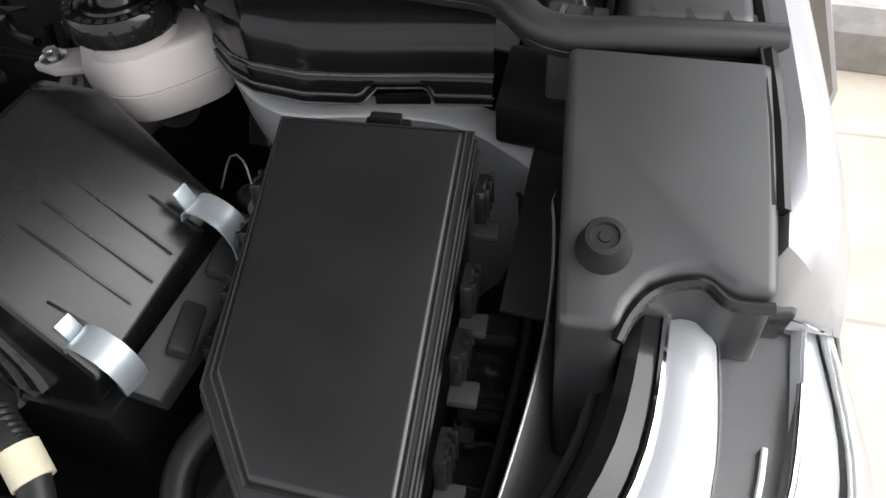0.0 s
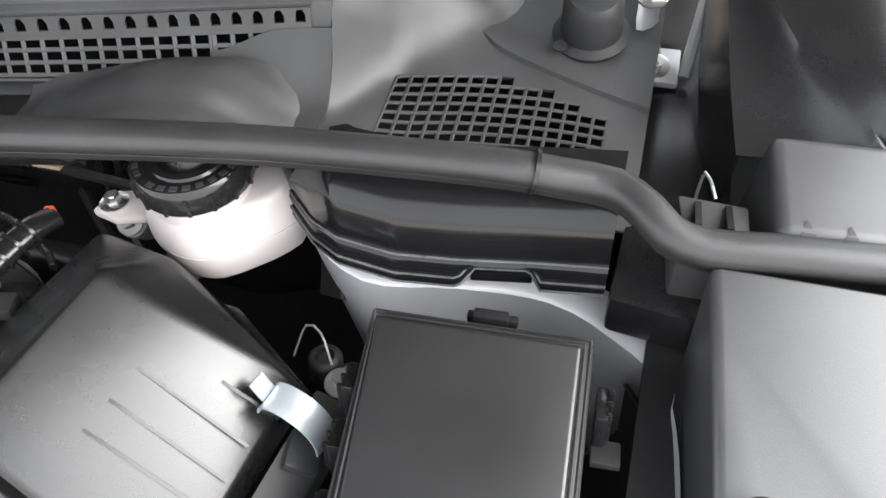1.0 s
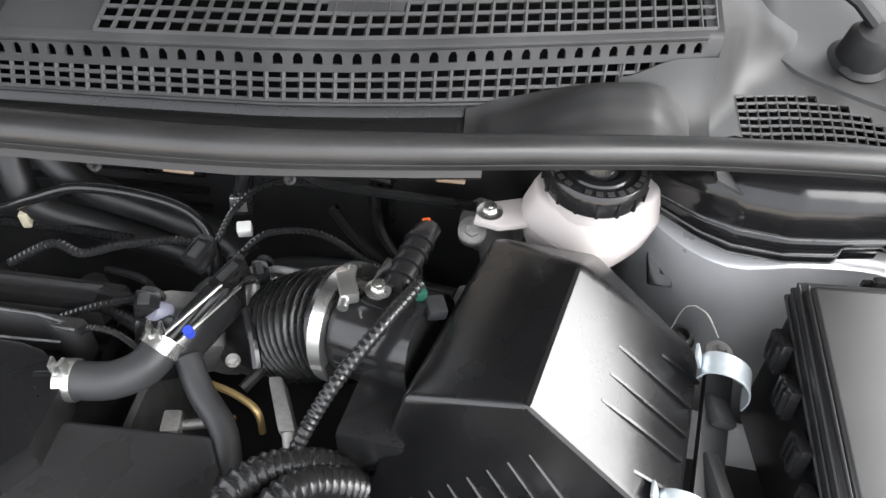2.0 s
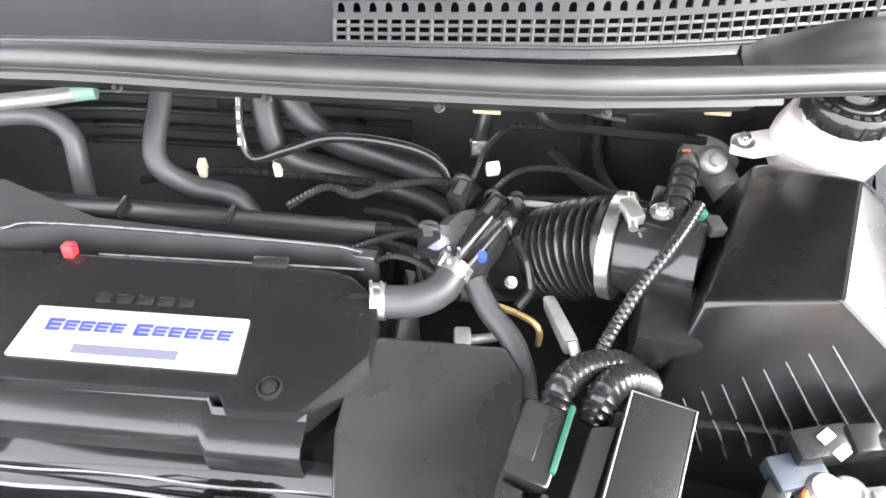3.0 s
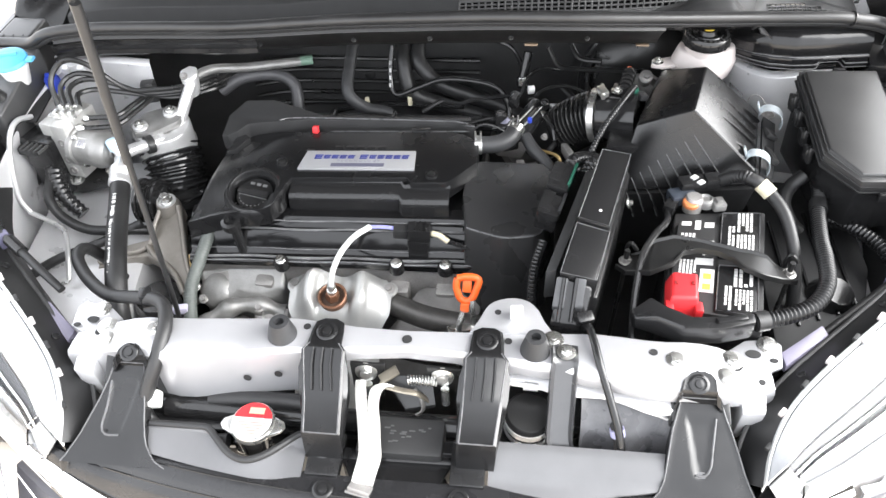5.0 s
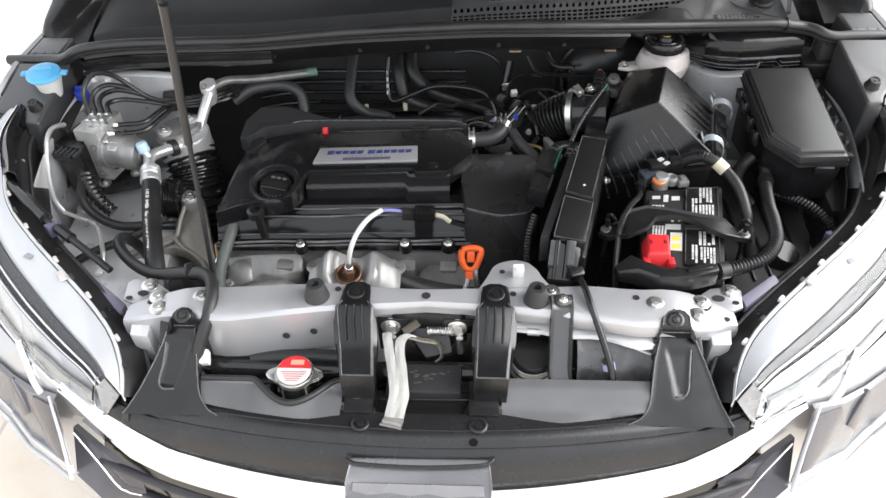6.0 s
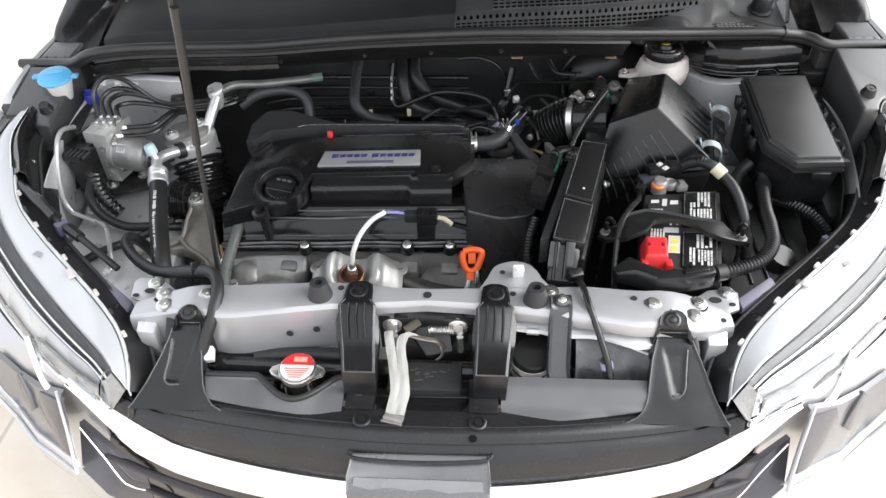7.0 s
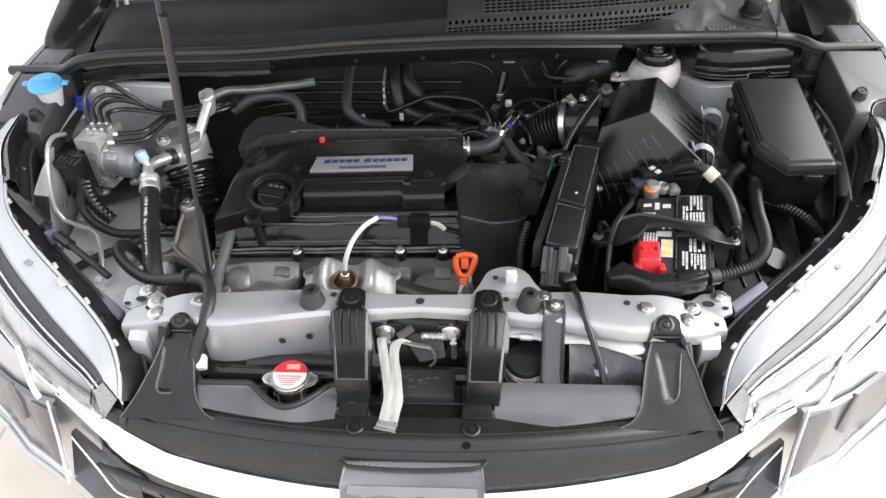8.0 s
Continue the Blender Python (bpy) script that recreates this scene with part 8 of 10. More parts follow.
conduit(b, [(0.402, 0.055, 0.933), (0.440, 0.066, 0.934), (0.476, 0.084, 0.936), (0.500, 0.118, 0.936), (0.512, 0.165, 0.932), (0.522, 0.215, 0.922), (0.536, 0.275, 0.915), (0.548, 0.325, 0.918), (0.545, 0.368, 0.935)], 0.0105, 0.0052, 12)
loom = single("wiring_harness", b, CONDUIT, "thick ribbed harness from battery to fuse box", "harness", "harnesses")
for pts in ([(0.404, 0.0555, 0.933), (0.418, 0.0595, 0.9332)], [(0.5385, 0.284, 0.9145), (0.5425, 0.302, 0.9155)]):
    part("tape_wrap", tube(bmesh.new(), pts, 0.0122, 14), RUBBER, loom, "black cloth tape wrap")
# hold-down
hd = thing("battery_hold_down", "black steel bracket bridging the battery", "bracket", (0.37, 0.165, 0.93))
b = bmesh.new()
U = [(0.262, 0.172, 0.912, 0.014), (0.276, 0.160, 0.922, 0.024), (0.292, 0.152, 0.938, 0.0260), (0.310, 0.158, 0.945, 0.0230), (0.329, 0.171, 0.947, 0.0160), (0.353, 0.1715, 0.947, 0.0105), (0.378, 0.166, 0.947, 0.0080), (0.398, 0.157, 0.947, 0.0105), (0.412, 0.149, 0.946, 0.0175), (0.432, 0.141, 0.944, 0.0190), (0.448, 0.141, 0.936, 0.0160), (0.462, 0.148, 0.924, 0.0125), (0.474, 0.154, 0.916, 0.0110)]
q = [Vector(u[:3]) for u in U]
rows = []
for i, u in enumerate(U):
    d = (q[min(i + 1, len(q) - 1)] - q[max(i - 1, 0)]).normalized()
    n = Vector((-d.y, d.x, 0)).normalized()
    rows.append([q[i] + n * u[3] + Vector((0, 0, -0.008)), q[i] + n * u[3], q[i] + n * (u[3] - 0.0018) + Vector((0, 0, 0.0006)), q[i] + n * (u[3] - 0.004) + Vector((0, 0, -0.0030)), q[i] - n * (u[3] - 0.004) + Vector((0, 0, -0.0030)), q[i] - n * (u[3] - 0.0018) + Vector((0, 0, 0.0006)), q[i] - n * u[3], q[i] - n * u[3] + Vector((0, 0, -0.008))])
sheet(b, rows, 0.002)
part("strap", b, STEEL_BLACK, hd)
for p in ((0.266, 0.166, 0.914), (0.468, 0.153, 0.918)):
    part("bolt", hex_bolt(bmesh.new(), p, (0, 0, 1), 0.0062, 1.5), ALU_DULL, hd)
    b = bmesh.new()
    tube(b, [(p[0] + 0.004, p[1] + 0.026, p[2] - 0.02), (p[0] + 0.004, p[1] + 0.026, p[2] + 0.004), (p[0] + 0.009, p[1] + 0.024, p[2] + 0.010), (p[0] + 0.016, p[1] + 0.020, p[2] + 0.002)], 0.0030, 8, 0.003)
    part("hook", b, STEEL_BLACK, hd)
    b = bmesh.new()
    rod(b, (p[0], p[1], p[2] + 0.006), (p[0], p[1], p[2] + 0.020), 0.0035)
    part("stud", b, STEEL_BLACK, hd)
    b = bmesh.new()
    rod(b, (p[0], p[1] - 0.004, p[2]), (p[0] - 0.01, p[1] - 0.03, 0.76), 0.003)
    part("hook_rod", b, STEEL_BLACK, hd)

# black tray between the battery and the wing
b = bmesh.new()
tray = [(0.462, 0.070), (0.520, 0.095), (0.588, 0.150), (0.622, 0.250), (0.628, 0.430), (0.480, 0.440)]
hull8(b, [(x, y, 0.838 + 0.03 * max(0.0, y - 0.2)) for x, y in tray], [(x, y, 0.78) for x, y in tray], 0.004)
tr_ = single("battery_tray", b, PLASTIC_MATT, "black plastic tray beside the battery", "tray")
for k in range(4):
    b = bmesh.new()
    box(b, (0.500 + 0.028 * k, 0.235 + 0.012 * k, 0.8425), (0.004, 0.20, 0.006), (1.7, 0, 0), 0.001)
    part("rib", b, PLASTIC, tr_)

# ---------- fuse box ----------
fuse = thing("fuse_box", "black plastic fuse box with a flat chamfered lid", "fuse box", (0.59, 0.37, 0.9))
lidp = [(0.524, 0.467, 1.030), (0.632, 0.473, 1.030), (0.645, 0.272, 0.985), (0.572, 0.272, 0.982), (0.533, 0.318, 0.990)]


def ring_in(pts, d):
    cx, cy = sum(p[0] for p in pts) / len(pts), sum(p[1] for p in pts) / len(pts)
    out = []
    for p in pts:
        v = Vector((p[0] - cx, p[1] - cy))
        v *= 1 - d / v.length
        out.append((cx + v.x, cy + v.y, p[2]))
    return out


b = bmesh.new()
hull8(b, [(x, y, z + 0.002) for x, y, z in ring_in(lidp, 0.010)], [(x, y, z - 0.010) for x, y, z in ring_in(lidp, 0.004)], 0.002, 3)
hull8(b, [(x, y, z - 0.005) for x, y, z in lidp], [(x, y, z - 0.024) for x, y, z in ring_in(lidp, -0.002)], 0.002)
lidm = part("lid", b, surface("dusty_satin_lid_plastic", (0.014, 0.014, 0.0145), 0.36, vary=0.10, dust=0.003, bump=0.03, grain=1500, spec=0.75, rvary=0.03), fuse)
b = bmesh.new()
hull8(b, [(x, y, z - 0.022) for x, y, z in ring_in(lidp, 0.004)], [(x, y, 0.89) for x, y, z in ring_in(lidp, 0.012)], 0.004)
part("case", b, PLASTIC, fuse)
for d, dz, r in ((0.0065, -0.0005, 0.0008), (0.0005, -0.0055, 0.0011), (-0.0015, -0.0125, 0.0010), (-0.0025, -0.0205, 0.0012)):
    ring = [Vector((x, y, z + dz)) for x, y, z in ring_in(lidp, d)]
    b = bmesh.new()
    sweep(b, ring + [ring[0]], [r] * 6, 6)
    part("rim_line", b, PLASTIC_MATT, lidm, "fine moulded rim line")
e0, e1 = Vector((0.637, 0.455, 1.008)), Vector((0.649, 0.30, 0.975))
for k, f in enumerate((0.06, 0.40, 0.62, 0.92)):
    p = e0.lerp(e1, f)
    b = bmesh.new()
    box(b, p + Vector((0.004, 0, -0.004)), (0.006, 0.020, 0.022), (-12, 0, 4), 0.0015)
    la = part("latch", b, PLASTIC_GLOSS, fuse, "snap latch")
    for d in (-0.006, 0.0, 0.006):
        b = bmesh.new()
        box(b, p + Vector((0.0078, d, 0.0)), (0.003, 0.0024, 0.018), (-12, 0, 4), 0.0006)
        part("bar", b, PLASTIC, la)
    b = bmesh.new()
    box(b, p + Vector((0.009, -0.014, -0.012)), (0.014, 0.014, 0.004), (-12, 0, 4), 0.001)
    part("ledge", b, PLASTIC_GREY, la)
p = Vector((0.582, 0.4755, 1.0225))
b = bmesh.new()
box(b, p, (0.018, 0.006, 0.010), (0, 0, 3), 0.0015)
box(b, p + Vector((0, 0.003, -0.004)), (0.026, 0.005, 0.006), (0, 0, 3), 0.0015)
part("latch", b, PLASTIC_GLOSS, fuse, "snap latch")
for f in (0.12, 0.35, 0.62, 0.86):
    q = Vector((0.521, 0.452, 1.000)).lerp(Vector((0.530, 0.330, 0.965)), f)
    b = bmesh.new()
    box(b, q + Vector((-0.004, 0, -0.004)), (0.007, 0.018, 0.024), (-12, 0, 4), 0.0015)
    la = part("latch", b, PLASTIC, fuse, "snap latch")
    for d in (-0.006, 0.0, 0.006):
        b = bmesh.new()
        box(b, q + Vector((-0.0082, d, -0.002)), (0.003, 0.0026, 0.018), (-12, 0, 4), 0.0006)
        part("bar", b, PLASTIC_GLOSS, la)
b = bmesh.new()
box(b, (0.610, 0.264, 0.960), (0.030, 0.008, 0.012), (0, 0, 0), 0.002)
part("latch", b, PLASTIC, fuse, "snap latch")
b = bmesh.new()
tube(b, [(0.530, 0.345, 0.93), (0.512, 0.335, 0.915), (0.500, 0.310, 0.905), (0.505, 0.285, 0.895), (0.52, 0.28, 0.88)], 0.010, 10)
single("cable_boot", b, RUBBER, "curled black rubber cable boot under the fuse box", "boot")
# relay carrier beside the fuse box
rl = thing("relay_carrier", "black relay carrier with a grey relay and a loop handle", "relay", (0.66, 0.38, 0.9))
b = bmesh.new()
box(b, (0.655, 0.416, 0.918), (0.026, 0.018, 0.024), (-10, 0, 6), 0.003)
part("relay", b, PLASTIC_GREY, rl, "grey-black relay")
b = bmesh.new()
box(b, (0.659, 0.385, 0.914), (0.040, 0.040, 0.030), (-12, 3, 6), 0.005)
box(b, (0.659, 0.363, 0.921), (0.030, 0.005, 0.006), (-12, 3, 6), 0.002)
part("relay", b, PLASTIC_GLOSS, rl, "glossy black relay with a rounded edge")
b = bmesh.new()
tube(b, [(0.652, 0.345, 0.920), (0.664, 0.348, 0.921), (0.672, 0.344, 0.920), (0.674, 0.334, 0.917), (0.668, 0.327, 0.914), (0.656, 0.326, 0.913)], 0.0018, 8, 0.003)
part("loop_handle", b, PLASTIC_GLOSS, rl)
b = bmesh.new()
box(b, (0.660, 0.336, 0.905), (0.036, 0.034, 0.014), (-12, 3, 6), 0.003)
part("socket", b, PLASTIC, rl)
b = bmesh.new()
hull8(b, [(0.640, 0.318, 0.900), (0.680, 0.322, 0.902), (0.686, 0.262, 0.885), (0.646, 0.258, 0.883)], [(0.640, 0.318, 0.84), (0.680, 0.322, 0.84), (0.686, 0.262, 0.84), (0.646, 0.258, 0.84)], 0.004)
part("socket", b, PLASTIC_MATT, rl)

# ---------- brake fluid reservoir ----------
brk = thing("brake_reservoir", "milky plastic brake fluid reservoir with black screw cap", "reservoir", (0.395, 0.52, 0.98))
rp = [(0.350, 0.538), (0.352, 0.518), (0.366, 0.502), (0.380, 0.493), (0.395, 0.489), (0.412, 0.492), (0.430, 0.506), (0.447, 0.526), (0.452, 0.545), (0.430, 0.565), (0.370, 0.565)]
rp = [(v.x, v.y) for v in smooth_path([(x, y, 0) for x, y in rp + rp[:1]], 0.009)[:-1]]
b = bmesh.new()
hull8(b, [(p[0], p[1], 1.029) for p in ring_in([(x, y, 0) for x, y in rp], 0.008)], [(x, y, 1.004) for x, y in rp], 0.006, 3)
hull8(b, [(x, y, 1.005) for x, y in rp], [(p[0], p[1], 0.980) for p in ring_in([(x, y, 0) for x, y in rp], 0.006)], 0.003, 2)
lathe(b, [(0.030, 0), (0.030, 0.03), (0, 0.03)], (0.396, 0.526, 1.016), (0, 0, 1), 30)
part("tank", b, TANK, brk)
b = bmesh.new()
slab(b, [(0.318, 0.512), (0.322, 0.530), (0.352, 0.540), (0.360, 0.515), (0.336, 0.508)], 1.000, 1.006, 0.002)
tb_ = part("fixing_ear", b, TANK, brk)
part("bolt", hex_bolt(bmesh.new(), (0.329, 0.521, 1.006), (0, 0, 1), 0.0055), ZINC, brk)
cp = (0.396, 0.526, 1.0375)
b = bmesh.new()
lathe(b, [(0.0335, 0.0), (0.0345, 0.002), (0.0345, 0.014), (0.0325, 0.017), (0.027, 0.0175), (0.026, 0.0165), (0.0235, 0.0165), (0.0225, 0.018), (0.018, 0.018), (0.017, 0.0165), (0.0145, 0.0165), (0.0135, 0.019), (0.0125, 0.023), (0.010, 0.024), (0, 0.024)], cp, (0, 0, 1), 44)
for k in range(16):
    a = 2 * math.pi * k / 16
    box(b, (cp[0] + 0.0345 * math.cos(a), cp[1] + 0.0345 * math.sin(a), cp[2] + 0.007), (0.0025, 0.0025, 0.012), (0, 0, math.degrees(a)), 0.0006)
cm = part("screw_cap", b, PLASTIC_GLOSS, brk, "black screw cap with moulded warning ring")
b = bmesh.new()
for k in range(26):
    a = 2 * math.pi * k / 26 + 0.1
    if k % 9 != 8:
        box(b, (cp[0] + 0.0298 * math.cos(a), cp[1] + 0.0298 * math.sin(a), cp[2] + 0.0178), (0.0035, 0.0042, 0.0007), (0, 0, math.degrees(a)))
part("moulded_ring", b, PLASTIC_GREY, cm, "ring of unreadable moulded marks")
b = bmesh.new()
lathe(b, [(0, 0), (0.009, 0), (0.009, 0.0012), (0, 0.0012)], (cp[0], cp[1], cp[2] + 0.024), (0, 0, 1), 20)
part("yellow_mark", b, INK_YELLOW, cm, "yellow mark on the cap centre")

# ---------- hoses and pipes at the bulkhead ----------
def hose(pts, r, material, label, group="hoses", name="hose", n=12):
    return single(name, tube(bmesh.new(), pts, r, n), material, label, "hose", group)


hose([(-0.092, 0.64, 0.975), (-0.090, 0.605, 0.945), (-0.074, 0.583, 0.900), (-0.02, 0.585, 0.875), (0.064, 0.580, 0.853), (0.105, 0.560, 0.845)], 0.0135, RUBBER, "thick black heater hose at the bulkhead")
hose([(-0.066, 0.645, 0.975), (-0.064, 0.612, 0.945), (-0.03, 0.600, 0.910), (0.03, 0.600, 0.885), (0.088, 0.592, 0.870), (0.120, 0.575, 0.862)], 0.0135, RUBBER, "thick black heater hose at the bulkhead")
hose([(-0.176, 0.62, 0.985), (-0.180, 0.575, 0.955), (-0.178, 0.535, 0.925), (-0.150, 0.530, 0.900), (-0.110, 0.528, 0.892), (-0.092, 0.520, 0.875)], 0.0105, RUBBER_GREY, "bent grey-black breather hose")
hose([(-0.410, 0.545, 0.915), (-0.37, 0.560, 0.935), (-0.318, 0.580, 0.930), (-0.286, 0.575, 0.915), (-0.278, 0.556, 0.885), (-0.280, 0.545, 0.850)], 0.0105, surface("light_grey_rubber", (0.055, 0.055, 0.058), 0.42, vary=0.15, bump=0.05), "bent light grey rubber hose behind the engine")
hose([(0.120, 0.545, 0.862), (0.16, 0.560, 0.870), (0.22, 0.555, 0.880), (0.27, 0.530, 0.895), (0.31, 0.52, 0.90)], 0.013, RUBBER, "black hose behind the intake tube")
pipe = hose([(-0.110, 0.612, 0.975), (-0.112, 0.585, 0.925), (-0.100, 0.570, 0.902), (-0.06, 0.570, 0.918), (-0.018, 0.575, 0.932), (0.04, 0.575, 0.930), (0.080, 0.570, 0.918), (0.099, 0.555, 0.890), (0.100, 0.535, 0.865)], 0.0052, PLASTIC_GLOSS, "thin glossy black vacuum hose with white marks", n=10)
b = bmesh.new()
for k in range(5):
    box(b, (-0.1115, 0.6015 - 0.0065 * k, 0.962 - 0.011 * k), (0.003, 0.0025, 0.007), (-28, 0, 0))
part("white_mark", b, INK_WHITE, pipe)
for pts, r, m_ in (([(0.020, 0.520, 0.895), (0.06, 0.505, 0.905), (0.085, 0.478, 0.915)], 0.0034, PLASTIC_GLOSS), ([(-0.02, 0.505, 0.885), (0.03, 0.482, 0.900), (0.07, 0.455, 0.915), (0.098, 0.436, 0.930)], 0.0036, PLASTIC_GLOSS), ([(0.145, 0.520, 0.915), (0.17, 0.515, 0.925), (0.21, 0.512, 0.924)], 0.0030, ALU_PIPE), ([(0.175, 0.430, 0.915), (0.170, 0.445, 0.930), (0.160, 0.465, 0.935)], 0.0040, PLASTIC_GLOSS), ([(0.165, 0.420, 0.90), (0.178, 0.440, 0.905), (0.18, 0.46, 0.90)], 0.0045, RUBBER)):
    single("vacuum_pipe", tube(bmesh.new(), pts, r, 8), m_, "thin bent vacuum pipe by the throttle", "pipe", "vacuum pipes")
b = bmesh.new()
box(b, (0.135, 0.545, 0.935), (0.012, 0.010, 0.012), (20, 0, 15), 0.002)
single("cable_clip", b, WHITE, "white clip on the hose behind the throttle", "clip", "cable clips")
# plugs and thin leads round the throttle
for c, d, r in (((0.109, 0.512, 0.935), (0.016, 0.024, 0.016), (10, 0, -20)), ((0.087, 0.461, 0.932), (0.018, 0.016, 0.018), (0, 10, 15)), ((0.137, 0.497, 0.932), (0.013, 0.030, 0.014), (12, 0, -32)), ((0.158, 0.508, 0.928), (0.012, 0.018, 0.012), (0, 0, 25))):
    plug = thing("connector_plug", "small glossy black connector plug by the throttle", "connector", c, "throttle plugs")
    b = bmesh.new()
    box(b, c, d, r, 0.002)
    part("body", b, PLASTIC_GLOSS, plug)
    b = bmesh.new()
    box(b, Vector(c) + Vector((0, -0.002, d[2] * 0.5 + 0.001)), (d[0] * 0.45, d[1] * 0.6, 0.003), r, 0.001)
    part("lock_tab", b, PLASTIC_GREY, plug)
    b = bmesh.new()
    band(b, Vector(c) + Vector((0, d[1] * 0.55, 0)), (0, 1, 0), min(d[0], d[2]) * 0.48, 0.004, 0.001, 16)
    part("seal_ring", b, RUBBER_GREY, plug)
for pts, r in (([(-0.045, 0.500, 0.915), (-0.011, 0.512, 0.930), (0.016, 0.505, 0.930), (0.040, 0.517, 0.930), (0.075, 0.528, 0.930), (0.105, 0.526, 0.934)], 0.0040), ([(0.010, 0.452, 0.912), (0.047, 0.461, 0.925), (0.080, 0.470, 0.930)], 0.0032), ([(0.040, 0.434, 0.922), (0.060, 0.431, 0.940), (0.080, 0.428, 0.940), (0.098, 0.420, 0.936)], 0.0026), ([(0.135, 0.520, 0.930), (0.160, 0.535, 0.945), (0.200, 0.536, 0.948), (0.240, 0.520, 0.94), (0.268, 0.500, 0.95)], 0.0030), ([(0.118, 0.528, 0.936), (0.128, 0.555, 0.95), (0.150, 0.580, 0.955), (0.19, 0.60, 0.94)], 0.0030)):
    b = conduit(bmesh.new(), pts, r, 0.0040, 8)
    single("wiring_harness", b, PLASTIC_GLOSS, "thin ribbed glossy black lead by the throttle", "harness", "harnesses")
# hose between cover and throttle
rh = thing("radiator_hose", "short dark grey hose with steel spring clamps", "hose", (0.08, 0.42, 0.9))
b = bmesh.new()
tube(b, [(0.058, 0.396, 0.926), (0.085, 0.400, 0.926), (0.105, 0.412, 0.930), (0.114, 0.430, 0.938)], 0.0135, 14)
part("rubber", b, RUBBER_GREY, rh)
for c, a in (((0.056, 0.396, 0.926), (1, 0.1, 0)), ((0.112, 0.427, 0.936), (0.4, 0.8, 0.35))):
    b = band(bmesh.new(), c, a, 0.0138, 0.011, 0.0012, 22)
    for d in (-0.004, 0.004):
        box(b, Vector(c) + Vector((d, -0.002, 0.019)), (0.0025, 0.008, 0.012), (0, 0, 10), 0.0008)
    part("clamp", b, ZINC, rh, "bright spring clamp")
b = bmesh.new()
lathe(b, [(0, 0), (0.0036, 0), (0.0036, 0.007), (0, 0.007)], (0.134, 0.428, 0.950), (0, -0.2, 1), 14)
part("blue_cap", b, BLUE_DARK, rh, "small blue cap")
b = bmesh.new()
rod(b, (0.035, 0.393, 0.925), (0.056, 0.396, 0.926), 0.009, 14)
part("spigot", b, PLASTIC_GLOSS, rh)
hose([(0.128, 0.425, 0.925), (0.142, 0.405, 0.915), (0.162, 0.385, 0.905), (0.172, 0.362, 0.900), (0.176, 0.338, 0.895)], 0.0095, RUBBER_GREY, "dark grey hose down the resonator's side")
b = bmesh.new()
hull8(b, [(0.184, 0.424, 0.915), (0.194, 0.426, 0.915), (0.214, 0.385, 0.913), (0.202, 0.383, 0.913)], [(0.186, 0.426, 0.895), (0.196, 0.428, 0.895), (0.216, 0.387, 0.890), (0.204, 0.385, 0.890)], 0.003)
rod(b, (0.209, 0.384, 0.911), (0.214, 0.368, 0.905), 0.0045)
single("alloy_bracket", b, ALU_DULL, "bright alloy bracket beside the intake hose", "bracket")
b = bmesh.new()
tube(b, [(0.139, 0.419, 0.905), (0.160, 0.413, 0.905), (0.178, 0.404, 0.905), (0.184, 0.398, 0.900), (0.184, 0.396, 0.885)], 0.0028, 8)
single("steel_pipe", b, BRASS, "thin yellow-zinc pipe under the hose", "pipe")
b = bmesh.new()
box(b, (0.123, 0.389, 0.890), (0.014, 0.018, 0.020), (0, 0, 8), 0.003)
rod(b, (0.128, 0.390, 0.892), (0.150, 0.395, 0.892), 0.004)
single("sensor_stub", b, ALU_DULL, "bright metal sensor body beside the resonator", "sensor")
b = bmesh.new()
box(b, (0.160, 0.398, 0.895), (0.012, 0.004, 0.005), (0, 0, 15), 0.002)
single("brown_tab", b, COPPER, "small brown heat-stained metal tab", "tab")
for pts in ([(0.040, 0.478, 0.918), (0.070, 0.470, 0.925), (0.100, 0.462, 0.925)], [(0.040, 0.470, 0.912), (0.075, 0.455, 0.920), (0.108, 0.436, 0.918)], [(-0.22, 0.56, 0.870), (-0.15, 0.572, 0.878), (-0.06, 0.572, 0.882), (0.02, 0.565, 0.885)]):
    b = conduit(bmesh.new(), pts, 0.0048, 0.0045, 8)
    single("wiring_harness", b, PLASTIC, "thin ribbed black wiring harness", "harness", "harnesses")
for p in ((-0.155, 0.569, 0.885), (-0.078, 0.573, 0.890)):
    b = bmesh.new()
    box(b, p, (0.008, 0.014, 0.016), (0, 0, 10), 0.002)
    single("cable_clip", b, CREAM, "cream cable clip on the harness", "clip", "cable clips")
for pts, r in (([(0.02, 0.655, 0.965), (0.06, 0.65, 0.97), (0.10, 0.645, 0.955), (0.125, 0.635, 0.91)], 0.004), ([(0.16, 0.60, 0.985), (0.18, 0.592, 0.955), (0.22, 0.590, 0.950), (0.32, 0.575, 0.958)], 0.0042), ([(0.20, 0.62, 0.98), (0.215, 0.60, 0.965), (0.25, 0.585, 0.968)], 0.004), ([(0.23, 0.62, 0.96), (0.235, 0.60, 0.90), (0.26, 0.58, 0.87)], 0.0055), ([(0.19, 0.615, 0.90), (0.22, 0.59, 0.885), (0.26, 0.565, 0.875)], 0.0055)):
    single("brake_pipe", tube(bmesh.new(), pts, r, 8), STEEL_BLACK, "thin black brake pipe at the bulkhead", "pipe", "brake pipes")
b = bmesh.new()
rod(b, (0.128, 0.600, 0.975), (0.120, 0.585, 0.930), 0.008)
box(b, (0.120, 0.583, 0.926), (0.020, 0.016, 0.016), (0, 0, 10), 0.003)
single("solenoid", b, PLASTIC_GLOSS, "small black solenoid valve with bright print", "valve")
b = bmesh.new()
box(b, (0.1205, 0.575, 0.932), (0.014, 0.003, 0.014), (-10, 0, 10), 0.001)
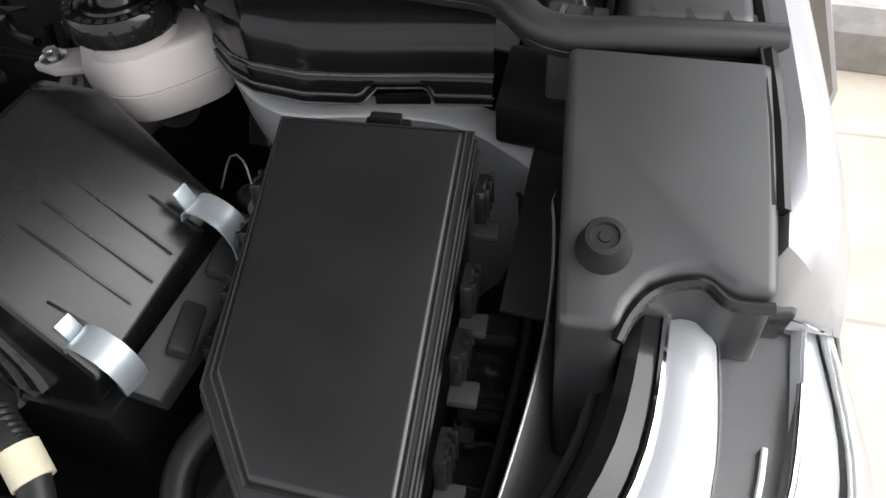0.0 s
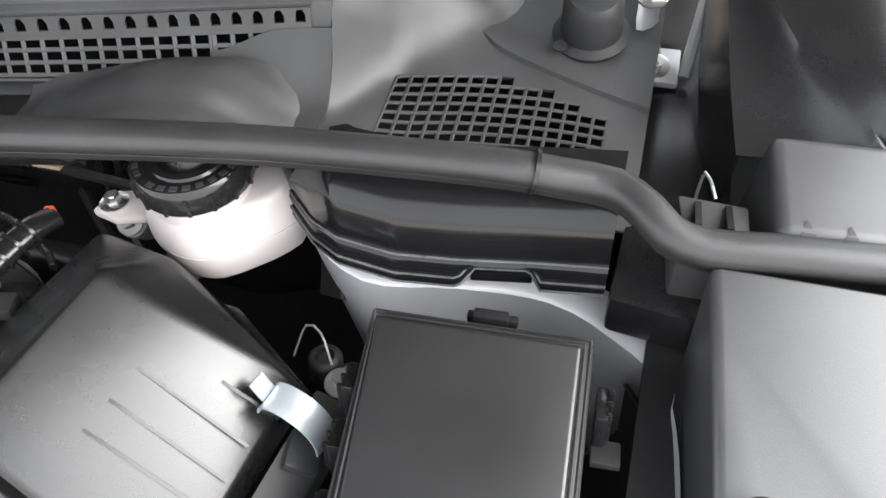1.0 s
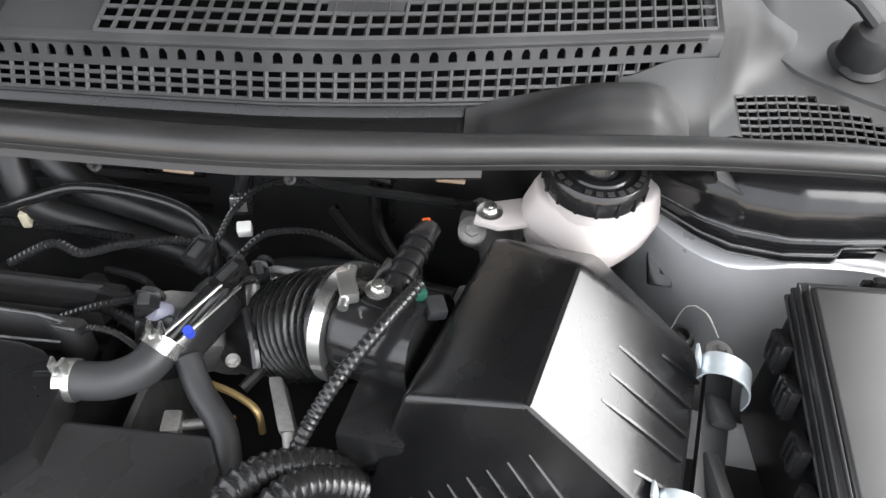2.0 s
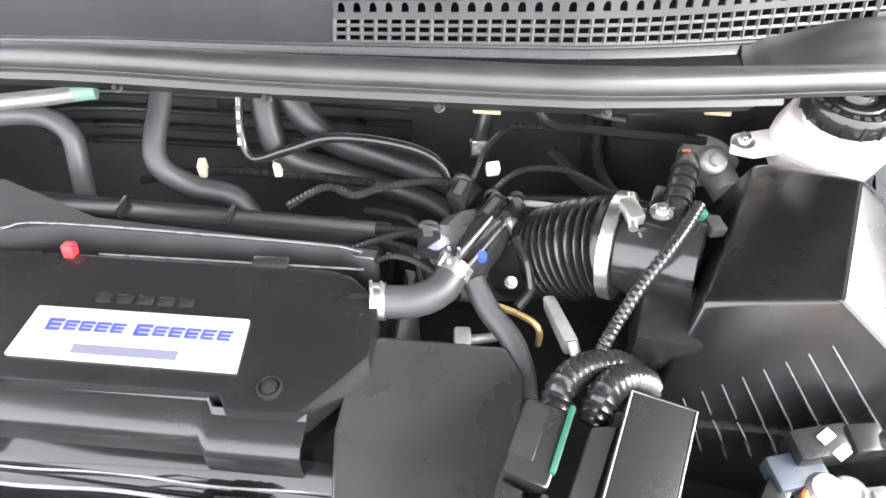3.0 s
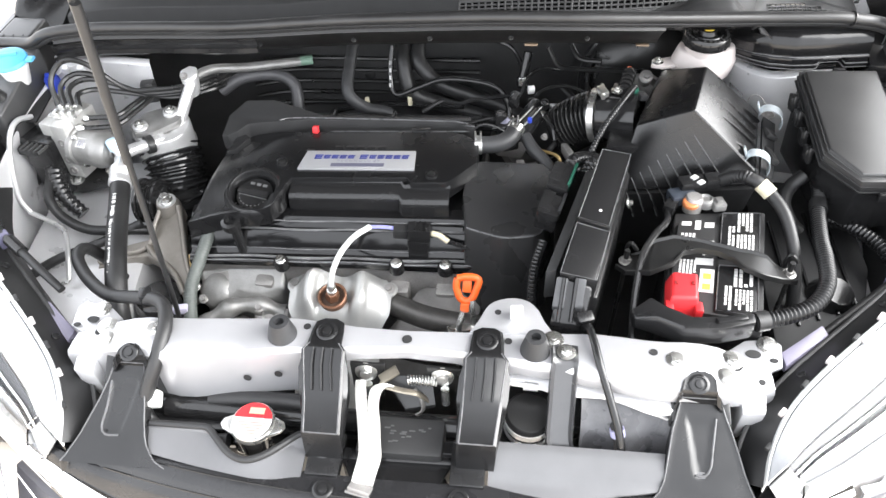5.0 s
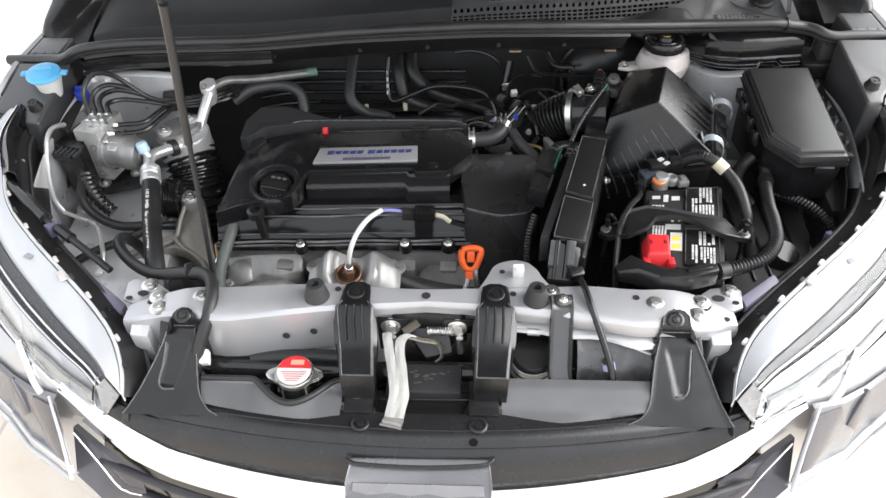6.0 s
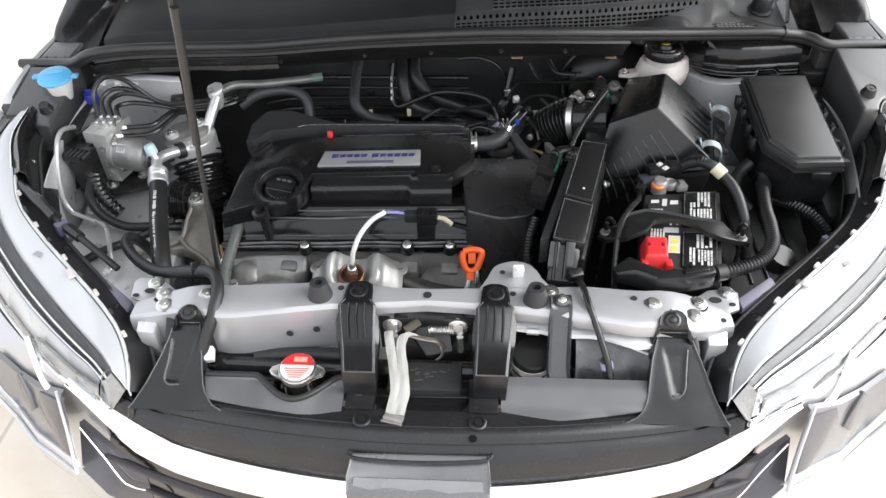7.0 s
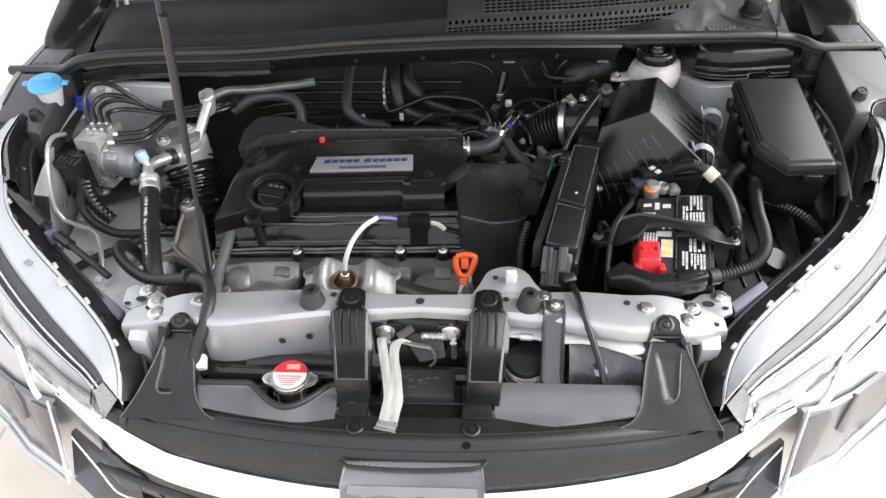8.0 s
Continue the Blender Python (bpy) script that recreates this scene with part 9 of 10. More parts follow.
single("foil_label", b, ZINC, "small bright foil label on the valve", "label")
b = bmesh.new()
lathe(b, [(0, 0), (0.011, 0), (0.011, 0.016), (0.008, 0.018), (0, 0.018)], (0.318, 0.545, 0.958), (0, -0.6, 0.8), 18)
hex_bolt(b, (0.318, 0.534, 0.973), (0, -0.6, 0.8), 0.006)
single("union_nut", b, ALU_DULL, "dull metal union nut below the brake reservoir", "nut")
bb = thing("brake_booster", "black brake booster drum on the bulkhead", "brake booster", (0.33, 0.66, 0.90))
b = bmesh.new()
lathe(b, [(0, 0), (0.10, 0), (0.108, 0.01), (0.108, 0.03), (0.09, 0.05), (0.05, 0.058), (0, 0.06)], (0.33, 0.66, 0.90), (0, -1, 0.1), 36)
part("drum", b, STEEL_BLACK, bb)
b = bmesh.new()
lathe(b, [(0.106, 0.012), (0.112, 0.014), (0.113, 0.020), (0.112, 0.026), (0.106, 0.028)], (0.33, 0.66, 0.90), (0, -1, 0.1), 40)
part("rolled_rim", b, STEEL_BLACK, bb)
b = bmesh.new()
lathe(b, [(0.030, 0.056), (0.030, 0.062), (0.016, 0.064), (0.014, 0.13), (0, 0.13)], (0.33, 0.66, 0.90), (0.1, -1, 0.25), 24)
part("master_cylinder", b, ALU_DULL, bb, "dull alloy master cylinder")
b = bmesh.new()
lathe(b, [(0, 0), (0.009, 0), (0.009, 0.012), (0.0075, 0.014), (0, 0.014)], (0.098, 0.462, 0.922), (-0.5, -0.4, 0.7), 18)
single("grey_plug", b, surface("lavender_grey_plastic", (0.20, 0.20, 0.26), 0.5), "small lavender-grey round plug", "connector")
b = bmesh.new()
lathe(b, [(0, 0), (0.011, 0), (0.010, 0.003), (0.006, 0.005), (0, 0.005)], (-0.172, 0.688, 0.871), (0, -1, 0.1), 20)
single("grommet", b, RUBBER, "round black grommet on the bulkhead", "grommet")

# ---------- air conditioning pipes and left side of the bay ----------
ac = thing("ac_pipe", "bare aluminium air conditioning pipe with a clamp block", "pipe", (-0.44, 0.45, 0.9))
b = bmesh.new()
tube(b, [(-0.434, 0.492, 0.962), (-0.442, 0.468, 0.940), (-0.452, 0.445, 0.914), (-0.463, 0.424, 0.903), (-0.474, 0.404, 0.904), (-0.490, 0.386, 0.908), (-0.506, 0.370, 0.910), (-0.513, 0.352, 0.911), (-0.508, 0.334, 0.911), (-0.500, 0.318, 0.911)], 0.0098, 16)
part("lower_pipe", b, ALU_PIPE, ac)
b = bmesh.new()
d = (Vector((-0.490, 0.386, 0.908)) - Vector((-0.470, 0.409, 0.9035))).normalized()
lathe(b, [(0.0100, -0.013), (0.0135, -0.012), (0.0140, -0.004), (0.0118, -0.003), (0.0118, 0.003), (0.0140, 0.004), (0.0135, 0.012), (0.0100, 0.013)], (-0.476, 0.402, 0.9045), d, 22)
part("union", b, ALU_PIPE, ac, "swaged pipe union")
b = bmesh.new()
lathe(b, [(0.0100, -0.006), (0.0150, -0.0055), (0.0150, 0.0055), (0.0100, 0.006)], (-0.4845, 0.392, 0.9065), d, 22)
part("seal", b, RUBBER, ac, "black rubber seal ring")
b = bmesh.new()
tube(b, [(-0.434, 0.505, 0.966), (-0.41, 0.535, 0.965), (-0.36, 0.555, 0.958), (-0.286, 0.580, 0.955), (-0.262, 0.590, 0.955)], 0.0080, 14)
part("upper_pipe", b, ALU_MID, ac)
b = bmesh.new()
tube(b, [(-0.270, 0.587, 0.955), (-0.250, 0.593, 0.955)], 0.0086, 14)
part("green_ring", b, surface("pale_green_tape", (0.16, 0.26, 0.20), 0.5), ac, "pale green tape ring")
b = bmesh.new()
hull8(b, [(-0.450, 0.496, 0.984), (-0.436, 0.508, 0.988), (-0.422, 0.506, 0.986), (-0.420, 0.494, 0.978), (-0.432, 0.484, 0.972), (-0.448, 0.486, 0.976)], [(-0.446, 0.492, 0.945), (-0.434, 0.504, 0.950), (-0.424, 0.502, 0.948), (-0.424, 0.490, 0.940), (-0.433, 0.480, 0.938), (-0.444, 0.483, 0.940)], 0.004, 3)
blk_ = part("clamp_block", b, ALU_PIPE, ac, "bright alloy clamp block")
part("bolt", hex_bolt(bmesh.new(), (-0.441, 0.489, 0.977), (-0.1, -0.6, 0.8), 0.0055, 1.2), ALU_DULL, blk_)
b = bmesh.new()
tube(b, [(-0.508, 0.346, 0.908), (-0.514, 0.348, 0.920), (-0.518, 0.352, 0.930)], 0.0068, 12)
part("service_port", b, ALU_PIPE, ac)
b = bmesh.new()
lathe(b, [(0, -0.002), (0.0098, -0.001), (0.0102, 0.004), (0.0098, 0.014), (0.0085, 0.0165), (0, 0.0170)], (-0.518, 0.352, 0.926), (-0.25, 0.10, 1), 18)
part("service_cap", b, surface("pale_blue_plastic", (0.45, 0.60, 0.72), 0.45), ac, "pale blue service cap")
hose_d = Vector((0.26, -0.95, -0.30)).normalized()
b = bmesh.new()
lathe(b, [(0.0095, -0.004), (0.0160, -0.002), (0.0168, 0.004), (0.0150, 0.008), (0.0168, 0.012), (0.0150, 0.016), (0.0172, 0.021), (0.0172, 0.029), (0.0150, 0.031)], (-0.500, 0.318, 0.911), hose_d, 26)
part("crimp", b, ALU_PIPE, ac, "ringed crimp collar")
b = bmesh.new()
tube(b, [(-0.494, 0.298, 0.905), (-0.483, 0.258, 0.893), (-0.466, 0.205, 0.884), (-0.446, 0.150, 0.876), (-0.434, 0.115, 0.864), (-0.426, 0.085, 0.835), (-0.424, 0.07, 0.78)], 0.0150, 18)
hs = part("rubber_hose", b, RUBBER, ac, "thick black hose with pale print")
b = bmesh.new()
rnd = random.Random(11)
q = smooth_path([(-0.486, 0.262, 0.9110), (-0.470, 0.205, 0.9002), (-0.450, 0.150, 0.8922), (-0.441, 0.122, 0.884)], 0.0021)
for i, (p, p2) in enumerate(zip(q, q[1:])):
    if rnd.random() < 0.72:
        d = (p2 - p).normalized()
        w = rnd.uniform(0.0016, 0.0034)
        side = Vector((-d.y, d.x, 0)).normalized()
        quad = [p - side * w, p + side * w, p + side * w + d * 0.0013, p - side * w + d * 0.0013]
        hull8(b, [v + Vector((0, 0, -0.0012)) for v in quad], [v + Vector((0, 0, -0.0030)) for v in quad])
part("print", b, INK_WHITE, hs, "unreadable pale print")
b = bmesh.new()
tube(b, [(-0.520, 0.640, 0.985), (-0.46, 0.640, 0.995), (-0.40, 0.642, 1.0), (-0.30, 0.655, 1.0), (-0.25, 0.66, 0.985)], 0.005, 10)
single("steel_pipe", b, ALU_PIPE, "thin aluminium pipe at the bulkhead", "pipe")
# engine mount with its cast bracket
WARM = surface("warm_grey_cast_aluminium", (0.27, 0.25, 0.225), 0.48, metal=0.45, vary=0.22, bump=0.16, grain=600, blotch=40)
rcv = thing("engine_mount", "cast aluminium engine mount with a bright cup and black rubber", "engine mount", (-0.46, 0.36, 0.75))
b = bmesh.new()
lathe(b, [(0.047, -0.050), (0.0495, -0.047), (0.0500, -0.040), (0.0480, -0.036), (0.0480, -0.006), (0.0455, -0.001), (0.040, 0.0), (0.030, 0.0005), (0.028, -0.003), (0.018, -0.003), (0.016, 0.0), (0, 0.0)], (-0.480, 0.436, 0.916), (0.05, -0.10, 1), 40)
cup = part("cup", b, ALU_PIPE, rcv, "bright pressed cup")
b = bmesh.new()
hull8(b, [(-0.526, 0.420, 0.925), (-0.508, 0.398, 0.923), (-0.478, 0.402, 0.924), (-0.446, 0.432, 0.927), (-0.440, 0.462, 0.930), (-0.470, 0.474, 0.931), (-0.512, 0.452, 0.928)], [(-0.526, 0.420, 0.914), (-0.508, 0.398, 0.912), (-0.478, 0.402, 0.912), (-0.446, 0.432, 0.914), (-0.440, 0.462, 0.918), (-0.470, 0.474, 0.920), (-0.512, 0.452, 0.917)], 0.003, 2)
plate_ = part("top_plate", b, ALU_MID, rcv, "cast top plate")
for p in ((-0.503, 0.414, 0.925), (-0.465, 0.452, 0.929)):
    b = bmesh.new()
    lathe(b, [(0, 0), (0.0125, 0), (0.0120, 0.004), (0.010, 0.005), (0, 0.005)], p, (0, -0.12, 1), 22)
    ws = part("washer", b, ALU_PIPE, plate_)
    part("bolt", hex_bolt(bmesh.new(), (p[0], p[1] - 0.0005, p[2] + 0.0045), (0, -0.12, 1), 0.0070, 1.2), ZINC, plate_)
b = bmesh.new()
q = smooth_path([(-0.480, 0.438, 0.866), (-0.470, 0.420, 0.840), (-0.462, 0.400, 0.80), (-0.460, 0.395, 0.74)], 0.0020)
sweep(b, q, [0.047 + (0.0045, 0.0045, 0.001, -0.003, -0.003, 0.001)[i % 6] for i in range(len(q))], 30)
part("bush", b, PLASTIC_GLOSS, rcv, "glossy black ribbed rubber bush")
# ribbed belt pulley in front of the mount
b = bmesh.new()
q = [Vector((-0.499 + 0.0011 * i, 0.338, 0.832)) for i in range(32)]
sweep(b, q, [0.034 + (0.0016, 0.0016, -0.0016, -0.0016)[i % 4] if 4 < i < 27 else 0.037 for i in range(32)], 30)
lathe(b, [(0.026, 0), (0.026, 0.010), (0.012, 0.014), (0, 0.014)], (-0.465, 0.338, 0.832), (1, 0, 0), 24)
single("belt_pulley", b, PLASTIC_GLOSS, "black grooved belt pulley beside the engine mount", "pulley")
# cast bracket: a bossed plate with raised ribs
b = bmesh.new()
pl_ = [(-0.462, 0.330, 0.846), (-0.432, 0.332, 0.848), (-0.414, 0.300, 0.836), (-0.392, 0.225, 0.800), (-0.368, 0.185, 0.775), (-0.384, 0.176, 0.770), (-0.405, 0.206, 0.786), (-0.432, 0.230, 0.792), (-0.464, 0.246, 0.794), (-0.505, 0.240, 0.790), (-0.545, 0.225, 0.780), (-0.548, 0.245, 0.784), (-0.505, 0.268, 0.796), (-0.470, 0.272, 0.806), (-0.458, 0.298, 0.828)]
hull8(b, pl_, [(x, y + 0.004, z - 0.024) for x, y, z in pl_], 0.003, 2)
arm_ = part("arm", b, WARM, rcv, "warm grey cast bracket")
for pts, r in (([(-0.452, 0.306, 0.842), (-0.458, 0.285, 0.826), (-0.464, 0.262, 0.806), (-0.482, 0.250, 0.799), (-0.512, 0.246, 0.796), (-0.545, 0.234, 0.786)], 0.0042), ([(-0.466, 0.258, 0.806), (-0.448, 0.240, 0.800), (-0.424, 0.226, 0.797), (-0.403, 0.207, 0.794), (-0.386, 0.184, 0.780)], 0.0045), ([(-0.424, 0.312, 0.845), (-0.408, 0.276, 0.830), (-0.392, 0.232, 0.808), (-0.372, 0.190, 0.782)], 0.0040)):
    b = bmesh.new()
    tube(b, pts, r, 10)
    part("rib", b, WARM, arm_)
b = bmesh.new()
lathe(b, [(0.021, -0.03), (0.020, 0.0), (0.0175, 0.006), (0.0165, 0.012), (0, 0.012)], (-0.444, 0.318, 0.838), (0, -0.1, 1), 26)
part("boss", b, WARM, arm_)
b = bmesh.new()
lathe(b, [(0, 0), (0.0155, 0), (0.0150, 0.003), (0, 0.003)], (-0.444, 0.317, 0.850), (0, -0.1, 1), 24)
part("washer", b, ALU_PIPE, arm_)
part("bolt", hex_bolt(bmesh.new(), (-0.444, 0.3165, 0.853), (0, -0.1, 1), 0.0088, 1.3, 0.009), ZINC, arm_)
for p in ((-0.372, 0.206, 0.800), (-0.366, 0.190, 0.790)):
    b = hex_bolt(bmesh.new(), p, (0.3, -0.6, 0.8), 0.0062, 1.3, 0.008)
    part("bolt", b, ZINC, arm_)
b = bmesh.new()
tube(b, [(-0.384, 0.236, 0.812), (-0.380, 0.224, 0.806), (-0.376, 0.214, 0.798)], 0.0035, 8)
part("stud", b, BRASS, arm_, "yellow-zinc stud")
b = bmesh.new()
lathe(b, [(0, 0), (0.040, 0), (0.040, 0.070), (0.034, 0.078), (0, 0.078)], (-0.430, 0.185, 0.69), (0, 0, 1), 28)
single("oil_filter", b, PLASTIC_GLOSS, "black oil filter canister below the mount", "oil filter")

# anti-lock brake unit
ab = thing("abs_unit", "anti-lock brake unit with alloy block and motor", "brake unit", (-0.6, 0.38, 0.8))
b = bmesh.new()
box(b, (-0.604, 0.394, 0.910), (0.034, 0.074, 0.100), (0, 0, -12), 0.003)
box(b, (-0.606, 0.400, 0.958), (0.050, 0.044, 0.012), (0, 0, -12), 0.002)
box(b, (-0.628, 0.376, 0.950), (0.020, 0.030, 0.022), (0, 0, -12), 0.002)
blk = part("valve_block", b, ALU, ab)
for dz, dy in ((0.018, -0.030), (-0.012, -0.032), (-0.035, -0.031)):
    b = bmesh.new()
    lathe(b, [(0, 0), (0.0075, 0), (0.0070, 0.003), (0.0035, 0.003), (0.0030, 0.001), (0, 0.001)], (-0.604 + 0.2 * dy, 0.394 + dy * 1.18, 0.910 + dz), (-0.2, -1, 0.1), 16)
    part("plug_screw", b, ALU_DULL, blk)
b = bmesh.new()
lathe(b, [(0, -0.004), (0.0335, -0.004), (0.0335, 0.004), (0.0300, 0.006), (0.0300, 0.036), (0.0312, 0.037), (0.0312, 0.043), (0.0295, 0.046), (0.0285, 0.056), (0.0240, 0.061), (0.012, 0.063), (0.011, 0.066), (0, 0.066)], (-0.590, 0.374, 0.914), (1, -0.22, 0), 40)
mot = part("motor", b, ALU_MID, ab, "grey cylindrical motor")
b = bmesh.new()
box(b, (-0.5715, 0.350, 0.9362), (0.017, 0.016, 0.0010), (34, 0, -12))
part("sticker", b, INK_WHITE, mot, "small white sticker")
b = bmesh.new()
for k in range(3):
    box(b, (-0.5755 + 0.004 * k, 0.3488, 0.9370), (0.0022, 0.010, 0.0008), (34, 0, -12))
part("sticker_print", b, INK_GREY, mot, "unreadable grey print")
for dz in (0.026, -0.026):
    b = hex_bolt(bmesh.new(), (-0.586, 0.358, 0.914 + dz), (1, -0.22, 0), 0.0045, 1.3)
    part("bolt", b, ZINC, mot)
b = bmesh.new()
box(b, (-0.648, 0.392, 0.882), (0.058, 0.080, 0.104), (0, 0, -12), 0.005)
box(b, (-0.652, 0.356, 0.905), (0.050, 0.022, 0.044), (0, 0, -12), 0.003)
cmod = part("control_module", b, PLASTIC, ab, "black control module")
for k in range(5):
    b = bmesh.new()
    box(b, (-0.668 + 0.009 * k, 0.350 - 0.002 * k, 0.929), (0.0030, 0.030, 0.005), (0, 0, -12), 0.0008)
    part("rib", b, PLASTIC_GREY, cmod)
b = bmesh.new()
box(b, (-0.698, 0.382, 0.932), (0.034, 0.044, 0.030), (8, 0, -12), 0.003)
box(b, (-0.704, 0.356, 0.922), (0.026, 0.012, 0.024), (8, 0, -12), 0.002)
box(b, (-0.690, 0.378, 0.950), (0.022, 0.030, 0.006), (8, 0, -12), 0.001)
pg = part("plug", b, PLASTIC_GREY, cmod, "grey-black locking plug")
b = bmesh.new()
box(b, (-0.672, 0.350, 0.916), (0.040, 0.012, 0.012), (6, 0, -12), 0.002)
part("lock_slide", b, RUBBER_GREY, pg)
b = bmesh.new()
q = smooth_path([(-0.640, 0.352, 0.882), (-0.628, 0.328, 0.866), (-0.610, 0.312, 0.846), (-0.588, 0.304, 0.826)], 0.0022)
sweep(b, q, [0.0145 + (0.0012, 0.0012, -0.0006, -0.0006)[i % 4] - 0.004 * i / len(q) for i in range(len(q))], 24)
part("boot", b, PLASTIC_GLOSS, ab, "black ribbed cable boot")
for k in range(6):
    b = bmesh.new()
    p = Vector((-0.616 + 0.013 * (k % 3), 0.402 - 0.020 * (k // 3), 0.962))
    lathe(b, [(0, 0), (0.0065, 0), (0.0065, 0.010), (0.004, 0.012), (0, 0.012)], p, (0, 0, 1), 6)
    part("union_nut", b, ZINC, blk)
for k in range(4):
    x0 = -0.622 + 0.012 * k
    up = (0.062, 0.040, 0.030, 0.012)[k]
    pts = [(x0, 0.402, 0.970), (x0 - 0.010, 0.424, 0.972 + 0.5 * up), (x0 + 0.006, 0.446, 0.962 + up), (x0 + 0.040, 0.452, 0.956 + up), (x0 + 0.09, 0.458 + 0.006 * k, 0.970 - 0.008 * k), (-0.49 + 0.01 * k, 0.470 + 0.006 * k, 0.962 - 0.008 * k), (-0.44 + 0.01 * k, 0.49 + 0.010 * k, 0.960 - 0.008 * k), (-0.39, 0.56 + 0.01 * k, 0.95 - 0.01 * k)]
    single("brake_pipe", tube(bmesh.new(), pts, 0.0044, 8, 0.008), STEEL_BLACK, "thin black brake pipe from the brake unit", "pipe", "brake pipes")
for pts in ([(-0.588, 0.398, 0.950), (-0.560, 0.402, 0.950), (-0.532, 0.410, 0.950), (-0.520, 0.440, 0.950), (-0.512, 0.478, 0.946)], [(-0.588, 0.378, 0.945), (-0.555, 0.384, 0.943), (-0.528, 0.396, 0.942), (-0.512, 0.432, 0.944), (-0.500, 0.474, 0.944)]):
    single("brake_pipe", tube(bmesh.new(), pts, 0.0042, 8, 0.006), STEEL_BLACK, "black brake pipe over the motor", "pipe", "brake pipes")
    b = bmesh.new()
    lathe(b, [(0, 0), (0.0062, 0), (0.0062, 0.010), (0.0045, 0.013), (0, 0.013)], pts[0], (1, 0.1, 0), 6)
    part("union_nut", b, ZINC, blk)
b = bmesh.new()
box(b, (-0.507, 0.484, 0.950), (0.024, 0.020, 0.036), (0, 0, 15), 0.004)
box(b, (-0.500, 0.476, 0.968), (0.012, 0.012, 0.010), (0, 0, 15), 0.002)
single("pipe_clip", b, PLASTIC_MATT, "black pipe clip on the brake pipes", "clip")
b = bmesh.new()
lathe(b, [(0, 0), (0.0125, 0), (0.0125, 0.022), (0.010, 0.026), (0, 0.026)], (-0.663, 0.470, 0.958), (0, -0.2, 1), 20)
box(b, (-0.663, 0.466, 0.986), (0.016, 0.006, 0.008), (0, 0, 0), 0.002)
single("service_cap", b, BLUE_DARK, "deep blue plastic service cap", "cap")
b = bmesh.new()
rod(b, (-0.663, 0.471, 0.96), (-0.670, 0.480, 0.90), 0.008)
tube(b, [(-0.66, 0.46, 0.955), (-0.69, 0.425, 0.94), (-0.715, 0.40, 0.93)], 0.006, 10)
single("charge_pipe", b, ALU_PIPE, "aluminium charge pipe below the blue cap", "pipe")
b = bmesh.new()
tube(b, [(-0.672, 0.395, 0.952), (-0.680, 0.372, 0.960), (-0.681, 0.349, 0.955), (-0.680, 0.327, 0.935), (-0.680, 0.306, 0.895), (-0.678, 0.294, 0.860), (-0.668, 0.290, 0.838)], 0.0044, 10)
single("coolant_pipe", b, ALU_PIPE, "bent aluminium pipe along the inner wing", "pipe")
b = bmesh.new()
tube(b, [(-0.670, 0.291, 0.836), (-0.647, 0.285, 0.830), (-0.611, 0.269, 0.830), (-0.594, 0.253, 0.828), (-0.576, 0.215, 0.815), (-0.572, 0.19, 0.79)], 0.0042, 8)
single("coolant_pipe", b, ALU_PIPE, "thin bent aluminium pipe", "pipe")
for p in ((-0.588, 0.267, 0.779), (-0.655, 0.330, 0.815), (-0.585, 0.195, 0.775)):
    bolt_thing(p, (0, -0.2, 1), 0.0085)
b = bmesh.new()
tube(b, [(-0.49, 0.30, 0.815), (-0.55, 0.265, 0.80), (-0.61, 0.225, 0.795), (-0.66, 0.18, 0.78)], 0.008, 10)
single("earth_cable", b, RUBBER, "black cable across the wheel arch", "cable")

# black steel carrier under the brake unit
b = bmesh.new()
hull8(b, [(-0.690, 0.420, 0.850), (-0.570, 0.430, 0.852), (-0.560, 0.385, 0.846), (-0.620, 0.360, 0.842), (-0.684, 0.372, 0.844)], [(-0.690, 0.420, 0.82), (-0.570, 0.430, 0.82), (-0.560, 0.385, 0.82), (-0.620, 0.360, 0.82), (-0.684, 0.372, 0.82)], 0.006)
carrier = single("unit_carrier", b, STEEL_BLACK, "black steel carrier under the brake unit", "bracket")
for p in ((-0.572, 0.395, 0.849), (-0.622, 0.368, 0.844)):
    part("bolt", hex_bolt(bmesh.new(), p, (0, -0.2, 1), 0.0065), ZINC, carrier)
hose([(-0.640, 0.335, 0.875), (-0.632, 0.300, 0.862), (-0.610, 0.282, 0.838), (-0.570, 0.276, 0.818), (-0.520, 0.285, 0.812), (-0.480, 0.300, 0.80)], 0.0080, RUBBER, "black hose curling below the brake unit")
for x0 in (-0.640, -0.612, -0.580):
    b = bmesh.new()
    hull8(b, [(x0, 0.473, 1.004), (x0 + 0.012, 0.473, 1.004), (x0 + 0.013, 0.467, 0.998), (x0 - 0.001, 0.467, 0.998)], [(x0, 0.476, 0.990), (x0 + 0.012, 0.476, 0.990), (x0 + 0.013, 0.470, 0.986), (x0 - 0.001, 0.470, 0.986)], 0.002)
    part("weld_tab", b, SILVER_IN, car, "small welded tab")

# washer filler
wf = thing("washer_filler", "light blue washer filler cap on a white neck", "filler cap", (-0.712, 0.455, 0.98))
b = bmesh.new()
lathe(b, [(0.016, 0), (0.023, 0.03), (0.026, 0.038), (0, 0.038)], (-0.698, 0.440, 0.988), (0.05, -0.1, 1), 28)
part("neck", b, WHITE, wf)
b = bmesh.new()
lathe(b, [(0.028, 0), (0.030, 0.003), (0.028, 0.008), (0.019, 0.012), (0.010, 0.013), (0, 0.013)], (-0.700, 0.438, 1.026), (0.05, -0.15, 1), 32)
box(b, (-0.665, 0.442, 1.030), (0.012, 0.014, 0.005), (0, 0, 10), 0.002)
box(b, (-0.733, 0.436, 1.031), (0.012, 0.014, 0.005), (0, 0, 10), 0.002)
